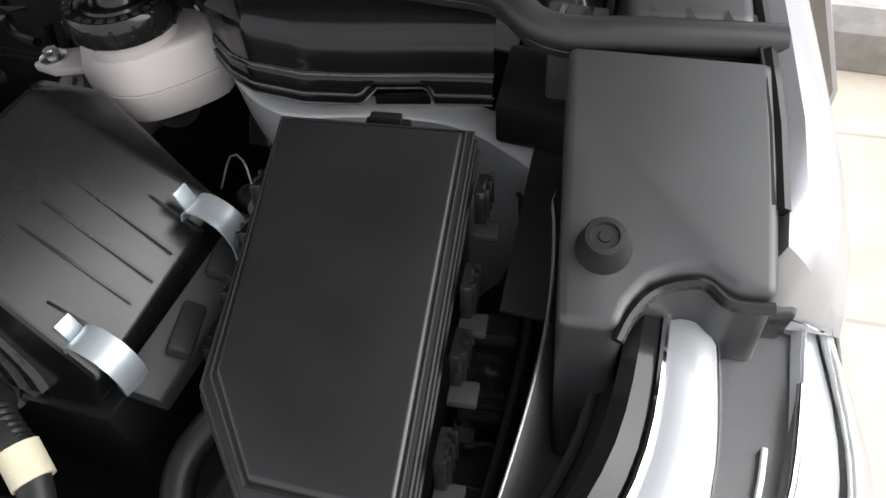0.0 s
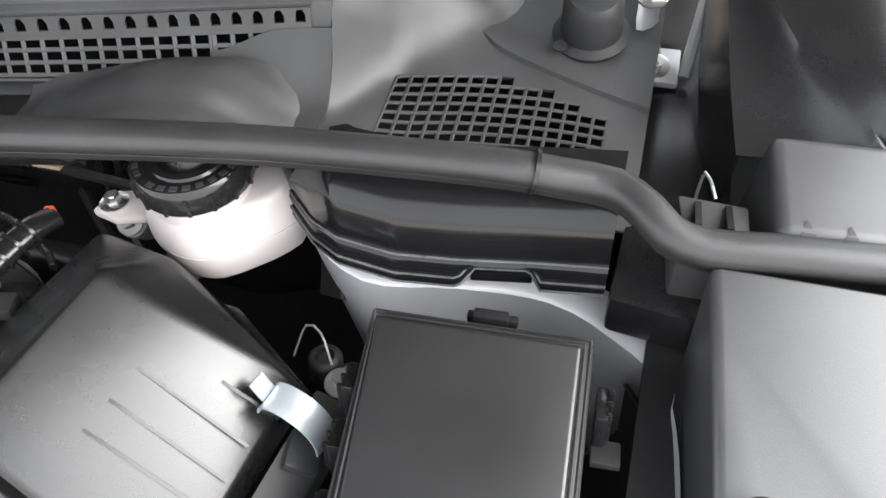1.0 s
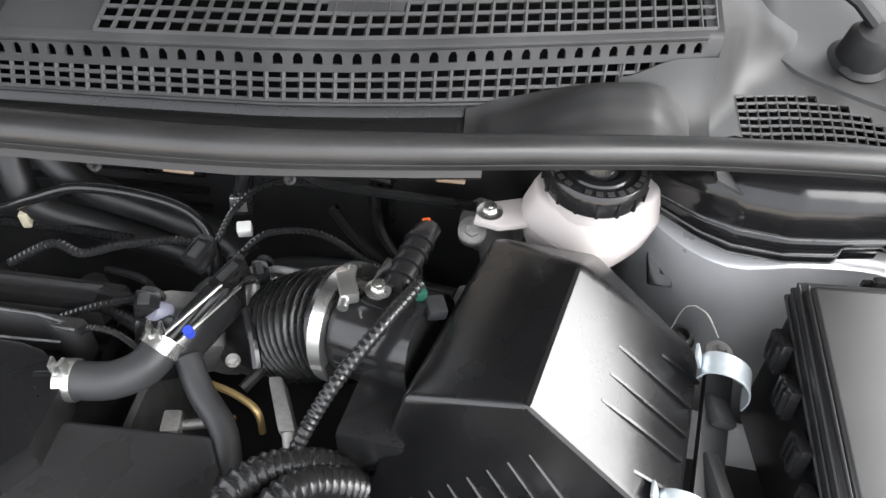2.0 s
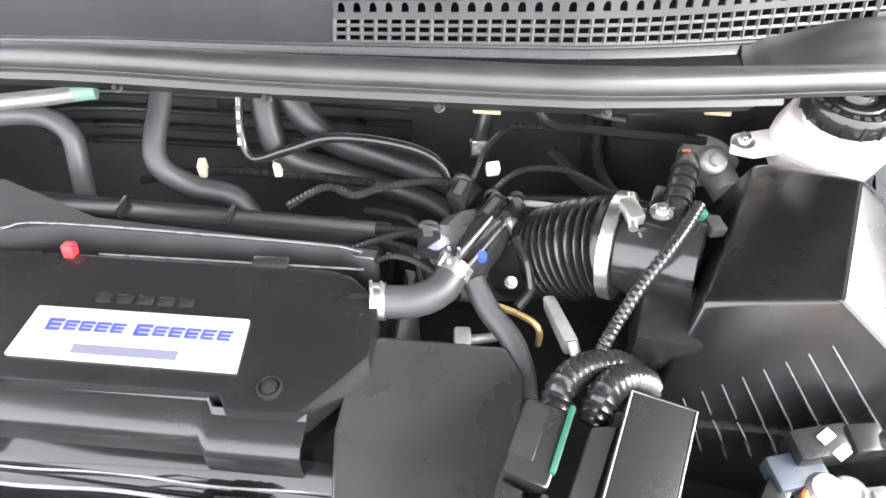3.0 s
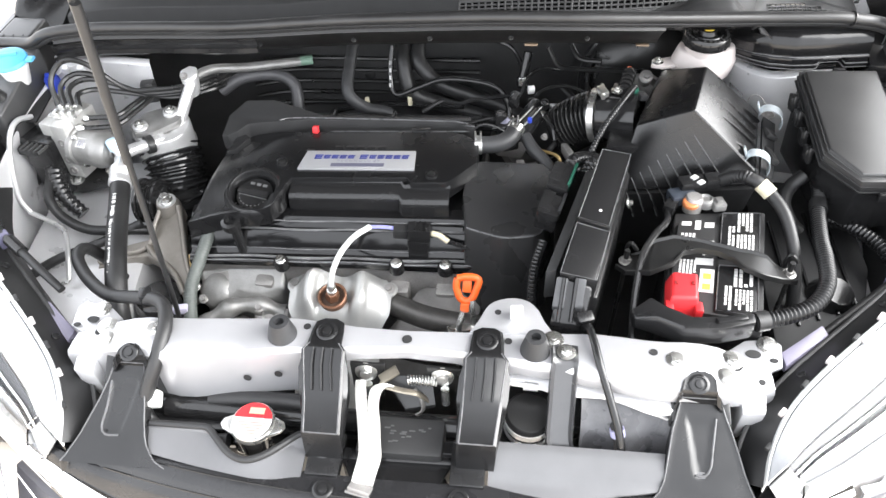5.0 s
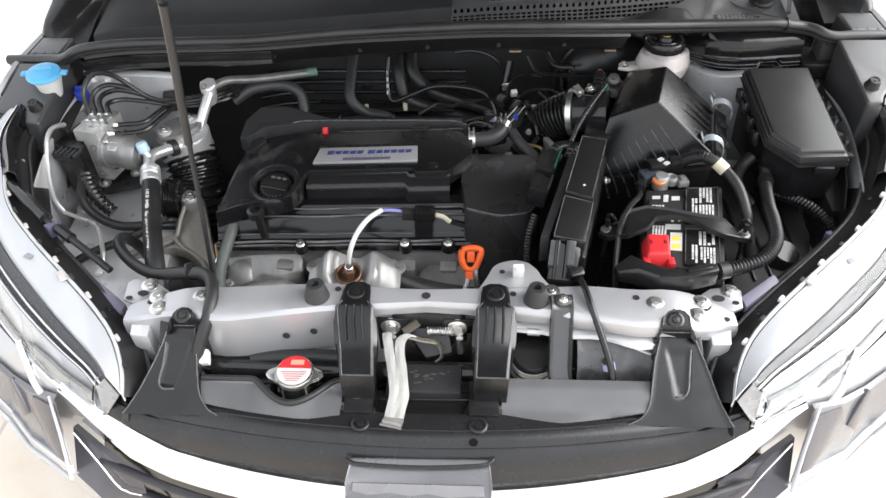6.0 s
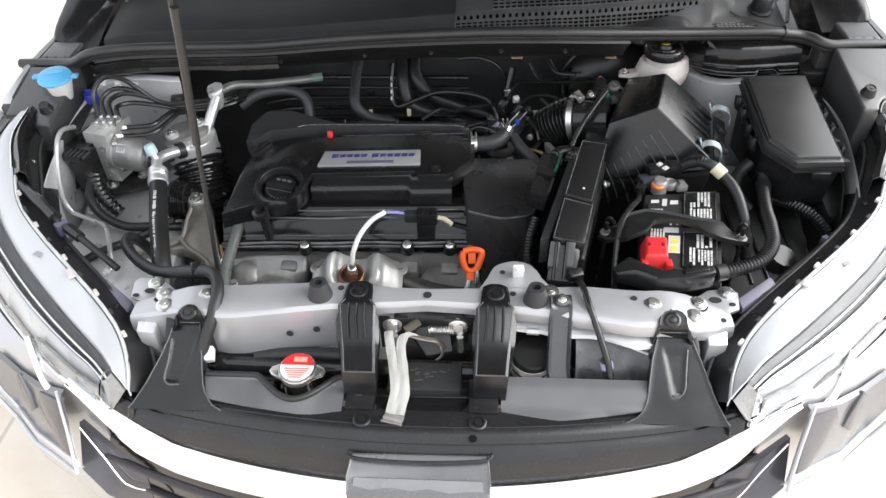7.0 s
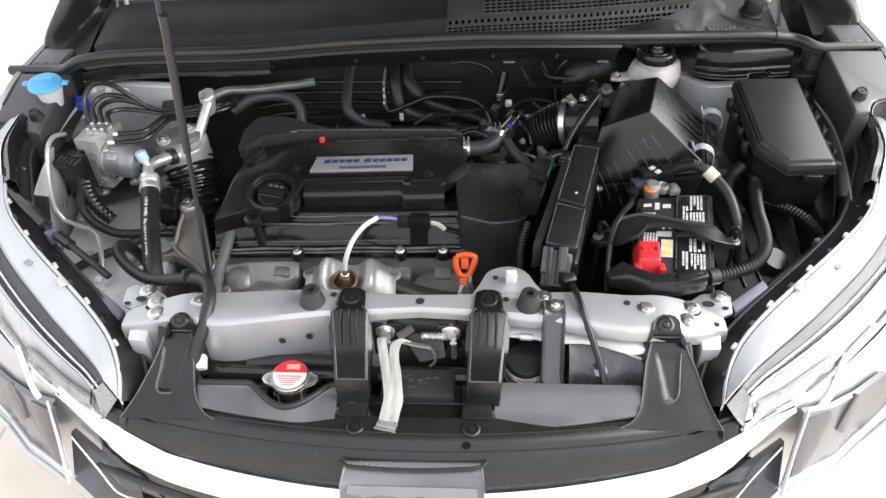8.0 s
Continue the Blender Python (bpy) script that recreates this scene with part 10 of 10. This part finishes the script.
cpm = part("cap", b, BLUE, wf)
b = bmesh.new()
box(b, (-0.698, 0.438, 1.0395), (0.030, 0.006, 0.005), (-8, 0, 20), 0.002)
part("grip", b, BLUE, cpm)

# tubes on the left of the engine
b = conduit(bmesh.new(), [(-0.336, 0.268, 0.874), (-0.344, 0.240, 0.856), (-0.350, 0.205, 0.838), (-0.356, 0.165, 0.816), (-0.350, 0.130, 0.796), (-0.338, 0.095, 0.775)], 0.0098, 0.0045, 14, 0.05)
single("grey_tube", b, surface("pale_grey_rubber", (0.085, 0.095, 0.088), 0.5, vary=0.15, bump=0.05), "smooth grey tube at the end of the engine", "tube")
b = bmesh.new()
box(b, (-0.362, 0.130, 0.806), (0.022, 0.012, 0.012), (0, 0, 10), 0.003)
single("tube_clip", b, surface("lilac_plastic", (0.42, 0.40, 0.50), 0.5), "pale lilac tube clip", "clip")
b = bmesh.new()
lathe(b, [(0.014, 0), (0.014, 0.012), (0.009, 0.014), (0.008, 0.006), (0, 0.006)], (-0.297, 0.229, 0.884), (0, -0.15, 1), 22)
box(b, (-0.297, 0.240, 0.886), (0.020, 0.022, 0.008), (0, 0, 0), 0.002)
rod(b, (-0.296, 0.232, 0.884), (-0.290, 0.228, 0.83), 0.0075)
single("cover_mount", b, PLASTIC, "black cover mounting eye", "mount")

ph = hose([(-0.478, 0.190, 0.800), (-0.488, 0.186, 0.845), (-0.499, 0.172, 0.880), (-0.500, 0.152, 0.887), (-0.484, 0.128, 0.886), (-0.452, 0.098, 0.888), (-0.410, 0.070, 0.898), (-0.350, 0.048, 0.922), (-0.312, 0.030, 0.936), (-0.293, -0.002, 0.938), (-0.293, -0.040, 0.922), (-0.307, -0.066, 0.885), (-0.313, -0.078, 0.855), (-0.290, -0.092, 0.842), (-0.243, -0.102, 0.843), (-0.205, -0.10, 0.846)], 0.0088, RUBBER, "black overflow hose looped over the radiator support")
b = bmesh.new()
box(b, (-0.305, -0.068, 0.872), (0.022, 0.020, 0.018), (25, 0, 10), 0.003)
single("hose_clip", b, WHITE, "white plastic hose clip", "clip")
b = bmesh.new()
box(b, (-0.340, 0.046, 0.926), (0.016, 0.018, 0.022), (0, 0, 20), 0.003)
single("hose_clip", b, PLASTIC, "black hose clip on the radiator support", "clip")
b = bmesh.new()
tube(b, [(-0.328, 0.072, 0.86), (-0.322, 0.070, 0.90), (-0.279, 0.036, 1.20), (-0.245, 0.008, 1.50), (-0.214, -0.018, 1.775)], 0.0034, 10, 0.05)
stay = single("hood_stay", b, RUBBER, "thin black steel hood stay rod", "stay rod")
b = bmesh.new()
tube(b, [(-0.287, 0.042, 1.145), (-0.260, 0.021, 1.33)], 0.0050, 12)
part("grip", b, RUBBER, stay, "black rubber grip")
for s, dy, dz in ((1, 0, 0), (-1, -0.02, -0.015)):
    b = bmesh.new()
    pts = [(0.735 * s, 0.262 + dy, 0.965 + dz), (0.66 * s, 0.205 + dy, 0.93 + dz), (0.58 * s, 0.145 + dy, 0.90 + dz), (0.50 * s, 0.085 + dy, 0.875 + dz), (0.44 * s, 0.04 + dy, 0.85 + dz)]
    if s < 0:
        pts = [(-0.680, 0.213, 0.950), (-0.625, 0.168, 0.945), (-0.589, 0.141, 0.935), (-0.558, 0.121, 0.930), (-0.514, 0.092, 0.920), (-0.476, 0.070, 0.903)]
    tube(b, pts, 0.0056, 10)
    lead = single("lamp_lead", b, RUBBER, "black taped headlight lead across the wing", "cable", "lamp leads")
    b = bmesh.new()
    if s > 0:
        box(b, (0.60, 0.160, 0.908), (0.012, 0.016, 0.018), (0, 0, 30), 0.003)
    else:
        box(b, (-0.583, 0.134, 0.928), (0.014, 0.018, 0.022), (0, 0, -36), 0.003)
    part("clip", b, surface("dusky_violet_plastic", (0.10, 0.095, 0.15), 0.45), lead, "dusky violet cable clip")
    if s < 0:
        b = bmesh.new()
        tube(b, [(-0.682, 0.215, 0.951), (-0.640, 0.181, 0.9475), (-0.596, 0.146, 0.938)], 0.0085, 14, r1=0.0105)
        tube(b, [(-0.570, 0.129, 0.933), (-0.545, 0.113, 0.927)], 0.0085, 12)
        part("boot", b, PLASTIC_GLOSS, lead, "glossy black tapered boot")
        b = bmesh.new()
        sheet(b, [[(x, y, z) for x, y in ((-0.762, 0.300), (-0.744, 0.298), (-0.740, 0.290), (-0.734, 0.290), (-0.731, 0.300), (-0.708, 0.302), (-0.704, 0.292), (-0.698, 0.292))] for z in (0.948, 0.90, 0.85, 0.81)], 0.002)
        brace = part("wing_brace", b, SILVER_IN, car, "folded silver panel inside the wing")
        b = bmesh.new()
        lathe(b, [(0, 0), (0.006, 0), (0.006, 0.0008), (0, 0.0008)], (-0.721, 0.2985, 0.893), (0, -1, 0), 16)
        part("punched_hole", b, PLASTIC_MATT, brace, "dark punched hole")
    b = bmesh.new()
    hull8(b, [(0.438 * s, 0.038 + dy, 0.902 + dz), (0.494 * s, 0.080 + dy, 0.908 + dz), (0.500 * s, 0.068 + dy, 0.904 + dz), (0.441 * s, 0.020 + dy, 0.899 + dz)][::s], [(0.438 * s, 0.038 + dy, 0.885 + dz), (0.494 * s, 0.080 + dy, 0.885 + dz), (0.500 * s, 0.068 + dy, 0.885 + dz), (0.441 * s, 0.020 + dy, 0.885 + dz)][::s], 0.003)
    single("lamp_plug", b, surface("violet_grey_plastic", (0.15, 0.14, 0.19), 0.45), "violet-grey plug at the radiator support's end", "connector", "lamp plugs")
b = bmesh.new()
conduit(b, [(0.56, 0.33, 0.87), (0.60, 0.28, 0.885), (0.63, 0.235, 0.88), (0.645, 0.18, 0.85)], 0.011, 0.006, 12)
single("wiring_harness", b, PLASTIC, "ribbed black harness below the fuse box", "harness", "harnesses")
b = bmesh.new()
lathe(b, [(0, 0), (0.035, 0), (0.033, 0.05), (0.022, 0.07), (0, 0.07)], (0.545, 0.20, 0.79), (0.2, -0.2, 1), 26)
single("washer_pump_cap", b, PLASTIC_GLOSS, "glossy black rounded cap beside the battery", "cap")

# ---------- radiator, horn, latch ----------
rad = thing("radiator", "black radiator tank with finned core", "radiator", (0, -0.06, 0.5))
b = bmesh.new()
box(b, (0, -0.055, 0.805), (0.70, 0.045, 0.05), (0, 0, 0), 0.012)
tube(b, [(-0.30, -0.050, 0.835), (-0.1, -0.055, 0.835), (0.08, -0.055, 0.835)], 0.016, 14, 0.04)
lathe(b, [(0.022, 0), (0.022, 0.024), (0.02, 0.026), (0, 0.026)], (-0.174, -0.092, 0.840), (0, 0, 1), 26)
box(b, (-0.174, -0.085, 0.835), (0.05, 0.04, 0.03), (0, 0, 0), 0.008)
part("tank", b, PLASTIC_GLOSS, rad)
b = bmesh.new()
box(b, (0, -0.055, 0.66), (0.66, 0.018, 0.26))
part("core", b, ALU_DULL, rad)
b = bmesh.new()
for k in range(70):
    box(b, (-0.25 + 0.0055 * k, -0.122, 0.808), (0.003, 0.012, 0.008), (20, 0, 0))
tagged(part("fin_row", b, ALU_PIPE, rad, "bright condenser fins"), kind="stuff")
b = bmesh.new()
CAPC = Vector((-0.172, -0.090, 0.866))
lathe(b, [(0.022, 0), (0.0255, 0.002), (0.0262, 0.008), (0.0245, 0.011), (0.022, 0.0115), (0, 0.0115)], CAPC, (0, -0.08, 1), 36)
for s in (-1, 1):
    def ear(x, y, z):
        return (CAPC.x + s * x, CAPC.y + y, CAPC.z + z)
    hull8(b, [ear(0.018, -0.018, 0.008), ear(0.034, -0.010, 0.007), ear(0.039, -0.003, 0.007), ear(0.036, 0.004, 0.0075), ear(0.018, 0.012, 0.009)][::s], [ear(0.018, -0.018, 0.002), ear(0.034, -0.010, 0.003), ear(0.039, -0.003, 0.003), ear(0.036, 0.004, 0.003), ear(0.018, 0.012, 0.002)][::s], 0.002)
capr = part("pressure_cap", b, ZINC, rad, "round metal cap with red and white label")
for nm, y0, y1, m_ in (("red_label", 0.004, 0.0225, RED), ("white_label", -0.0225, 0.003, INK_WHITE)):
    b = bmesh.new()
    pts = []
    for k in range(13):
        yy = lerp(y0, y1, k / 12)
        pts.append((math.sqrt(max(0, 0.0228 ** 2 - yy ** 2)), yy))
    ring = [(-x, y) for x, y in pts] + [(x, y) for x, y in reversed(pts)]
    hull8(b, [(CAPC.x + x, CAPC.y + y, CAPC.z + 0.0122 + 0.08 * y) for x, y in ring], [(CAPC.x + x, CAPC.y + y, CAPC.z + 0.0112 + 0.08 * y) for x, y in ring])
    part(nm, b, m_, capr)
b = bmesh.new()
for k in range(5):
    y = -0.003 - 0.0034 * k
    box(b, (CAPC.x, CAPC.y + y, CAPC.z + 0.0126 + 0.08 * y), (0.034 - 0.0045 * k, 0.0011, 0.0004))
part("print", b, surface("red_ink", (0.5, 0.12, 0.10), 0.5), capr, "unreadable red print lines")
b = bmesh.new()
box(b, (CAPC.x + 0.003, CAPC.y + 0.012, CAPC.z + 0.0136), (0.018, 0.008, 0.0005), (4, 0, 0))
part("print", b, surface("pale_red_ink", (0.75, 0.30, 0.22), 0.5), capr, "pale block on the red label")
rb = single("radiator_pipe", tube(bmesh.new(), [(-0.245, -0.045, 0.845), (-0.20, -0.045, 0.850), (-0.12, -0.045, 0.852)], 0.011, 12), RUBBER, "black pipe beside the radiator cap", "pipe")
b = bmesh.new()
for p, r, h in (((0.146, -0.042, 0.815), 0.028, 0.052),):
    lathe(b, [(0, 0), (r, 0), (r, h), (r * 0.9, h + 0.004), (0, h + 0.004)], p, (0, -0.1, 1), 28)
hornm = single("horn", b, STEEL_BLACK, "black horn drum with silver bands", "horn")
b = band(bmesh.new(), (0.146, -0.0465, 0.858), (0, -0.1, 1), 0.0284, 0.010)
band(b, (0.146, -0.0448, 0.842), (0, -0.1, 1), 0.0284, 0.008)
part("band", b, ALU_PIPE, hornm, "silver band")
b = bmesh.new()
sheet(b, [[(0.205 + 0.012 * i, y + 0.004 * math.sin(i * 1.1), z + 0.003 * math.sin(i * 0.7 + y * 90)) for i in range(10)] for y, z in ((-0.030, 0.893), (-0.048, 0.880), (-0.066, 0.862), (-0.074, 0.838))], 0.002)
single("air_guide", b, surface("scuffed_dark_grey_plastic", (0.085, 0.085, 0.09), 0.30, vary=0.45, blotch=40, bump=0.05), "dark grey scuffed plastic air guide behind the grille", "air guide")
b = bmesh.new()
tube(b, [(0.120, -0.025, 0.893), (0.18, -0.03, 0.892), (0.25, -0.035, 0.888), (0.31, -0.05, 0.875)], 0.003, 8)
rod(b, (0.138, -0.027, 0.893), (0.155, -0.028, 0.893), 0.0055)
single("latch_cable", b, ALU_PIPE, "thin grey latch cable with a ferrule", "cable")
b = bmesh.new()
tube(b, [(0.205, 0.055, 0.90), (0.210, 0.035, 0.932), (0.215, 0.010, 0.939), (0.222, -0.022, 0.932), (0.236, -0.054, 0.905), (0.246, -0.075, 0.880), (0.250, -0.085, 0.860)], 0.0048, 10)
cb = single("lamp_cable", b, PLASTIC, "black cable over the radiator support", "cable")
b = bmesh.new()
tube(b, [(0.243, -0.062, 0.880), (0.250, -0.075, 0.855), (0.256, -0.088, 0.83)], 0.0068, 10)
part("sleeve", b, RUBBER_GREY, cb)
b = bmesh.new()
tube(b, [(0.2445, -0.065, 0.876), (0.2465, -0.069, 0.868)], 0.0085, 12)
part("tie", b, surface("lavender_plastic", (0.35, 0.34, 0.50), 0.5), cb, "lavender cable tie")
b = bmesh.new()
box(b, (0.206, 0.045, 0.935), (0.020, 0.014, 0.016), (20, 0, 20), 0.003)
part("clip", b, PLASTIC, cb)

latch = thing("hood_latch", "black steel hood latch with bright spring and lever", "latch", (0, -0.03, 0.84))
for x0, s in ((-0.046, 1), (0.046, -1)):
    b = bmesh.new()
    hull8(b, [(x0 - 0.022, -0.020, 0.905), (x0 + 0.020, -0.020, 0.905), (x0 + 0.016 * s, -0.026, 0.850), (x0 - 0.020, -0.026, 0.850)], [(x0 - 0.022, -0.016, 0.905), (x0 + 0.020, -0.016, 0.905), (x0 + 0.016 * s, -0.022, 0.850), (x0 - 0.020, -0.022, 0.850)], 0.001)
    part("side_plate", b, STEEL_BLACK, latch)
    part("bolt", hex_bolt(bmesh.new(), (x0 - 0.003, -0.021, 0.892), (0, -1, 0.25), 0.008), ZINC, latch)
    b = bmesh.new()
    rod(b, (x0, -0.030, 0.88), (x0 + 0.001, -0.034, 0.856), 0.005)
    part("stud", b, ZINC, latch)
b = bmesh.new()
hull8(b, [(-0.03, -0.022, 0.890), (0.03, -0.022, 0.890), (0.036, -0.045, 0.868), (0.0, -0.05, 0.862)], [(-0.03, -0.022, 0.884), (0.03, -0.022, 0.884), (0.036, -0.045, 0.862), (0.0, -0.05, 0.856)], 0.001)
part("base_plate", b, STEEL_BLACK, latch)
b = bmesh.new()
q = []
for k in range(90):
    a = 2 * math.pi * k / 9
    q.append(Vector((0.002 + 0.0035 * k / 9, -0.030 + 0.0055 * math.cos(a), 0.893 + 0.0055 * math.sin(a))))
sweep(b, q, [0.0011] * len(q), 5)
part("spring", b, ZINC, latch, "bright coil spring")
b = bmesh.new()
tube(b, [(-0.03, -0.040, 0.895), (-0.005, -0.043, 0.890), (0.014, -0.042, 0.884), (0.028, -0.040, 0.868)], 0.004, 8, flat=0.5)
box(b, (-0.020, -0.028, 0.898), (0.024, 0.014, 0.003), (0, -20, 30), 0.001)
part("lever", b, surface("worn_dull_zinc", (0.26, 0.235, 0.19), 0.38, metal=0.85, vary=0.25), latch, "dull zinc lever")
b = bmesh.new()
tube(b, [(0.010, -0.036, 0.884), (0.020, -0.044, 0.876), (0.022, -0.052, 0.866), (0.014, -0.056, 0.860)], 0.0030, 8, flat=0.5)
part("catch", b, ALU_DARK, latch, "dark hooked catch")
st = thing("pull_strap", "worn greyish white pull strap hanging over the grille cover", "strap", (-0.045, -0.12, 0.86))
for pts in ([(-0.052, -0.036, 0.896), (-0.051, -0.046, 0.898), (-0.047, -0.064, 0.895), (-0.0415, -0.088, 0.887), (-0.0375, -0.108, 0.876), (-0.037, -0.122, 0.868), (-0.0415, -0.147, 0.8575)], [(-0.016, -0.040, 0.892), (-0.023, -0.041, 0.899), (-0.031, -0.048, 0.899), (-0.0325, -0.066, 0.895), (-0.0285, -0.088, 0.887), (-0.0250, -0.108, 0.876), (-0.0242, -0.122, 0.868), (-0.0290, -0.148, 0.8575)]):
    b = bmesh.new()
    q = smooth_path(pts, 0.005)
    rows = [[p + Vector((dx * 0.0064, 0.0, -0.0012 * (abs(dx) > 0.8) + 0.0006 * math.sin(i * 0.9 + dx * 3))) for dx in (-1, -0.85, -0.3, 0.3, 0.85, 1)] for i, p in enumerate(q)]
    sheet(b, rows, 0.0025)
    part("webbing", b, STRAP_MAT, st, "worn white webbing strand")
b = bmesh.new()
box(b, (-0.0360, -0.152, 0.8565), (0.026, 0.012, 0.005), (-24, 0, -14), 0.001)
box(b, (-0.0385, -0.1595, 0.8545), (0.029, 0.003, 0.005), (-24, 0, -14), 0.0008)
part("metal_tip", b, ALU_DULL, st, "grey metal tip")
b = bmesh.new()
box(b, (0.0, -0.085, 0.842), (0.10, 0.05, 0.04), (0, 0, 0), 0.006)
part_ = single("latch_cover", b, PLASTIC_MATT, "black plastic latch cover behind the grille", "cover")
b = bmesh.new()
for k in range(14):
    rnd = random.Random(k)
    box(b, (0.005 + rnd.uniform(-0.03, 0.03), -0.085 + rnd.uniform(-0.012, 0.012), 0.8625), (rnd.uniform(0.003, 0.008), 0.0018, 0.0006))
part("marks", b, surface("faint_grey_print", (0.07, 0.07, 0.07), 0.5, vary=0.05, bump=0.0), part_, "unreadable grey marks")
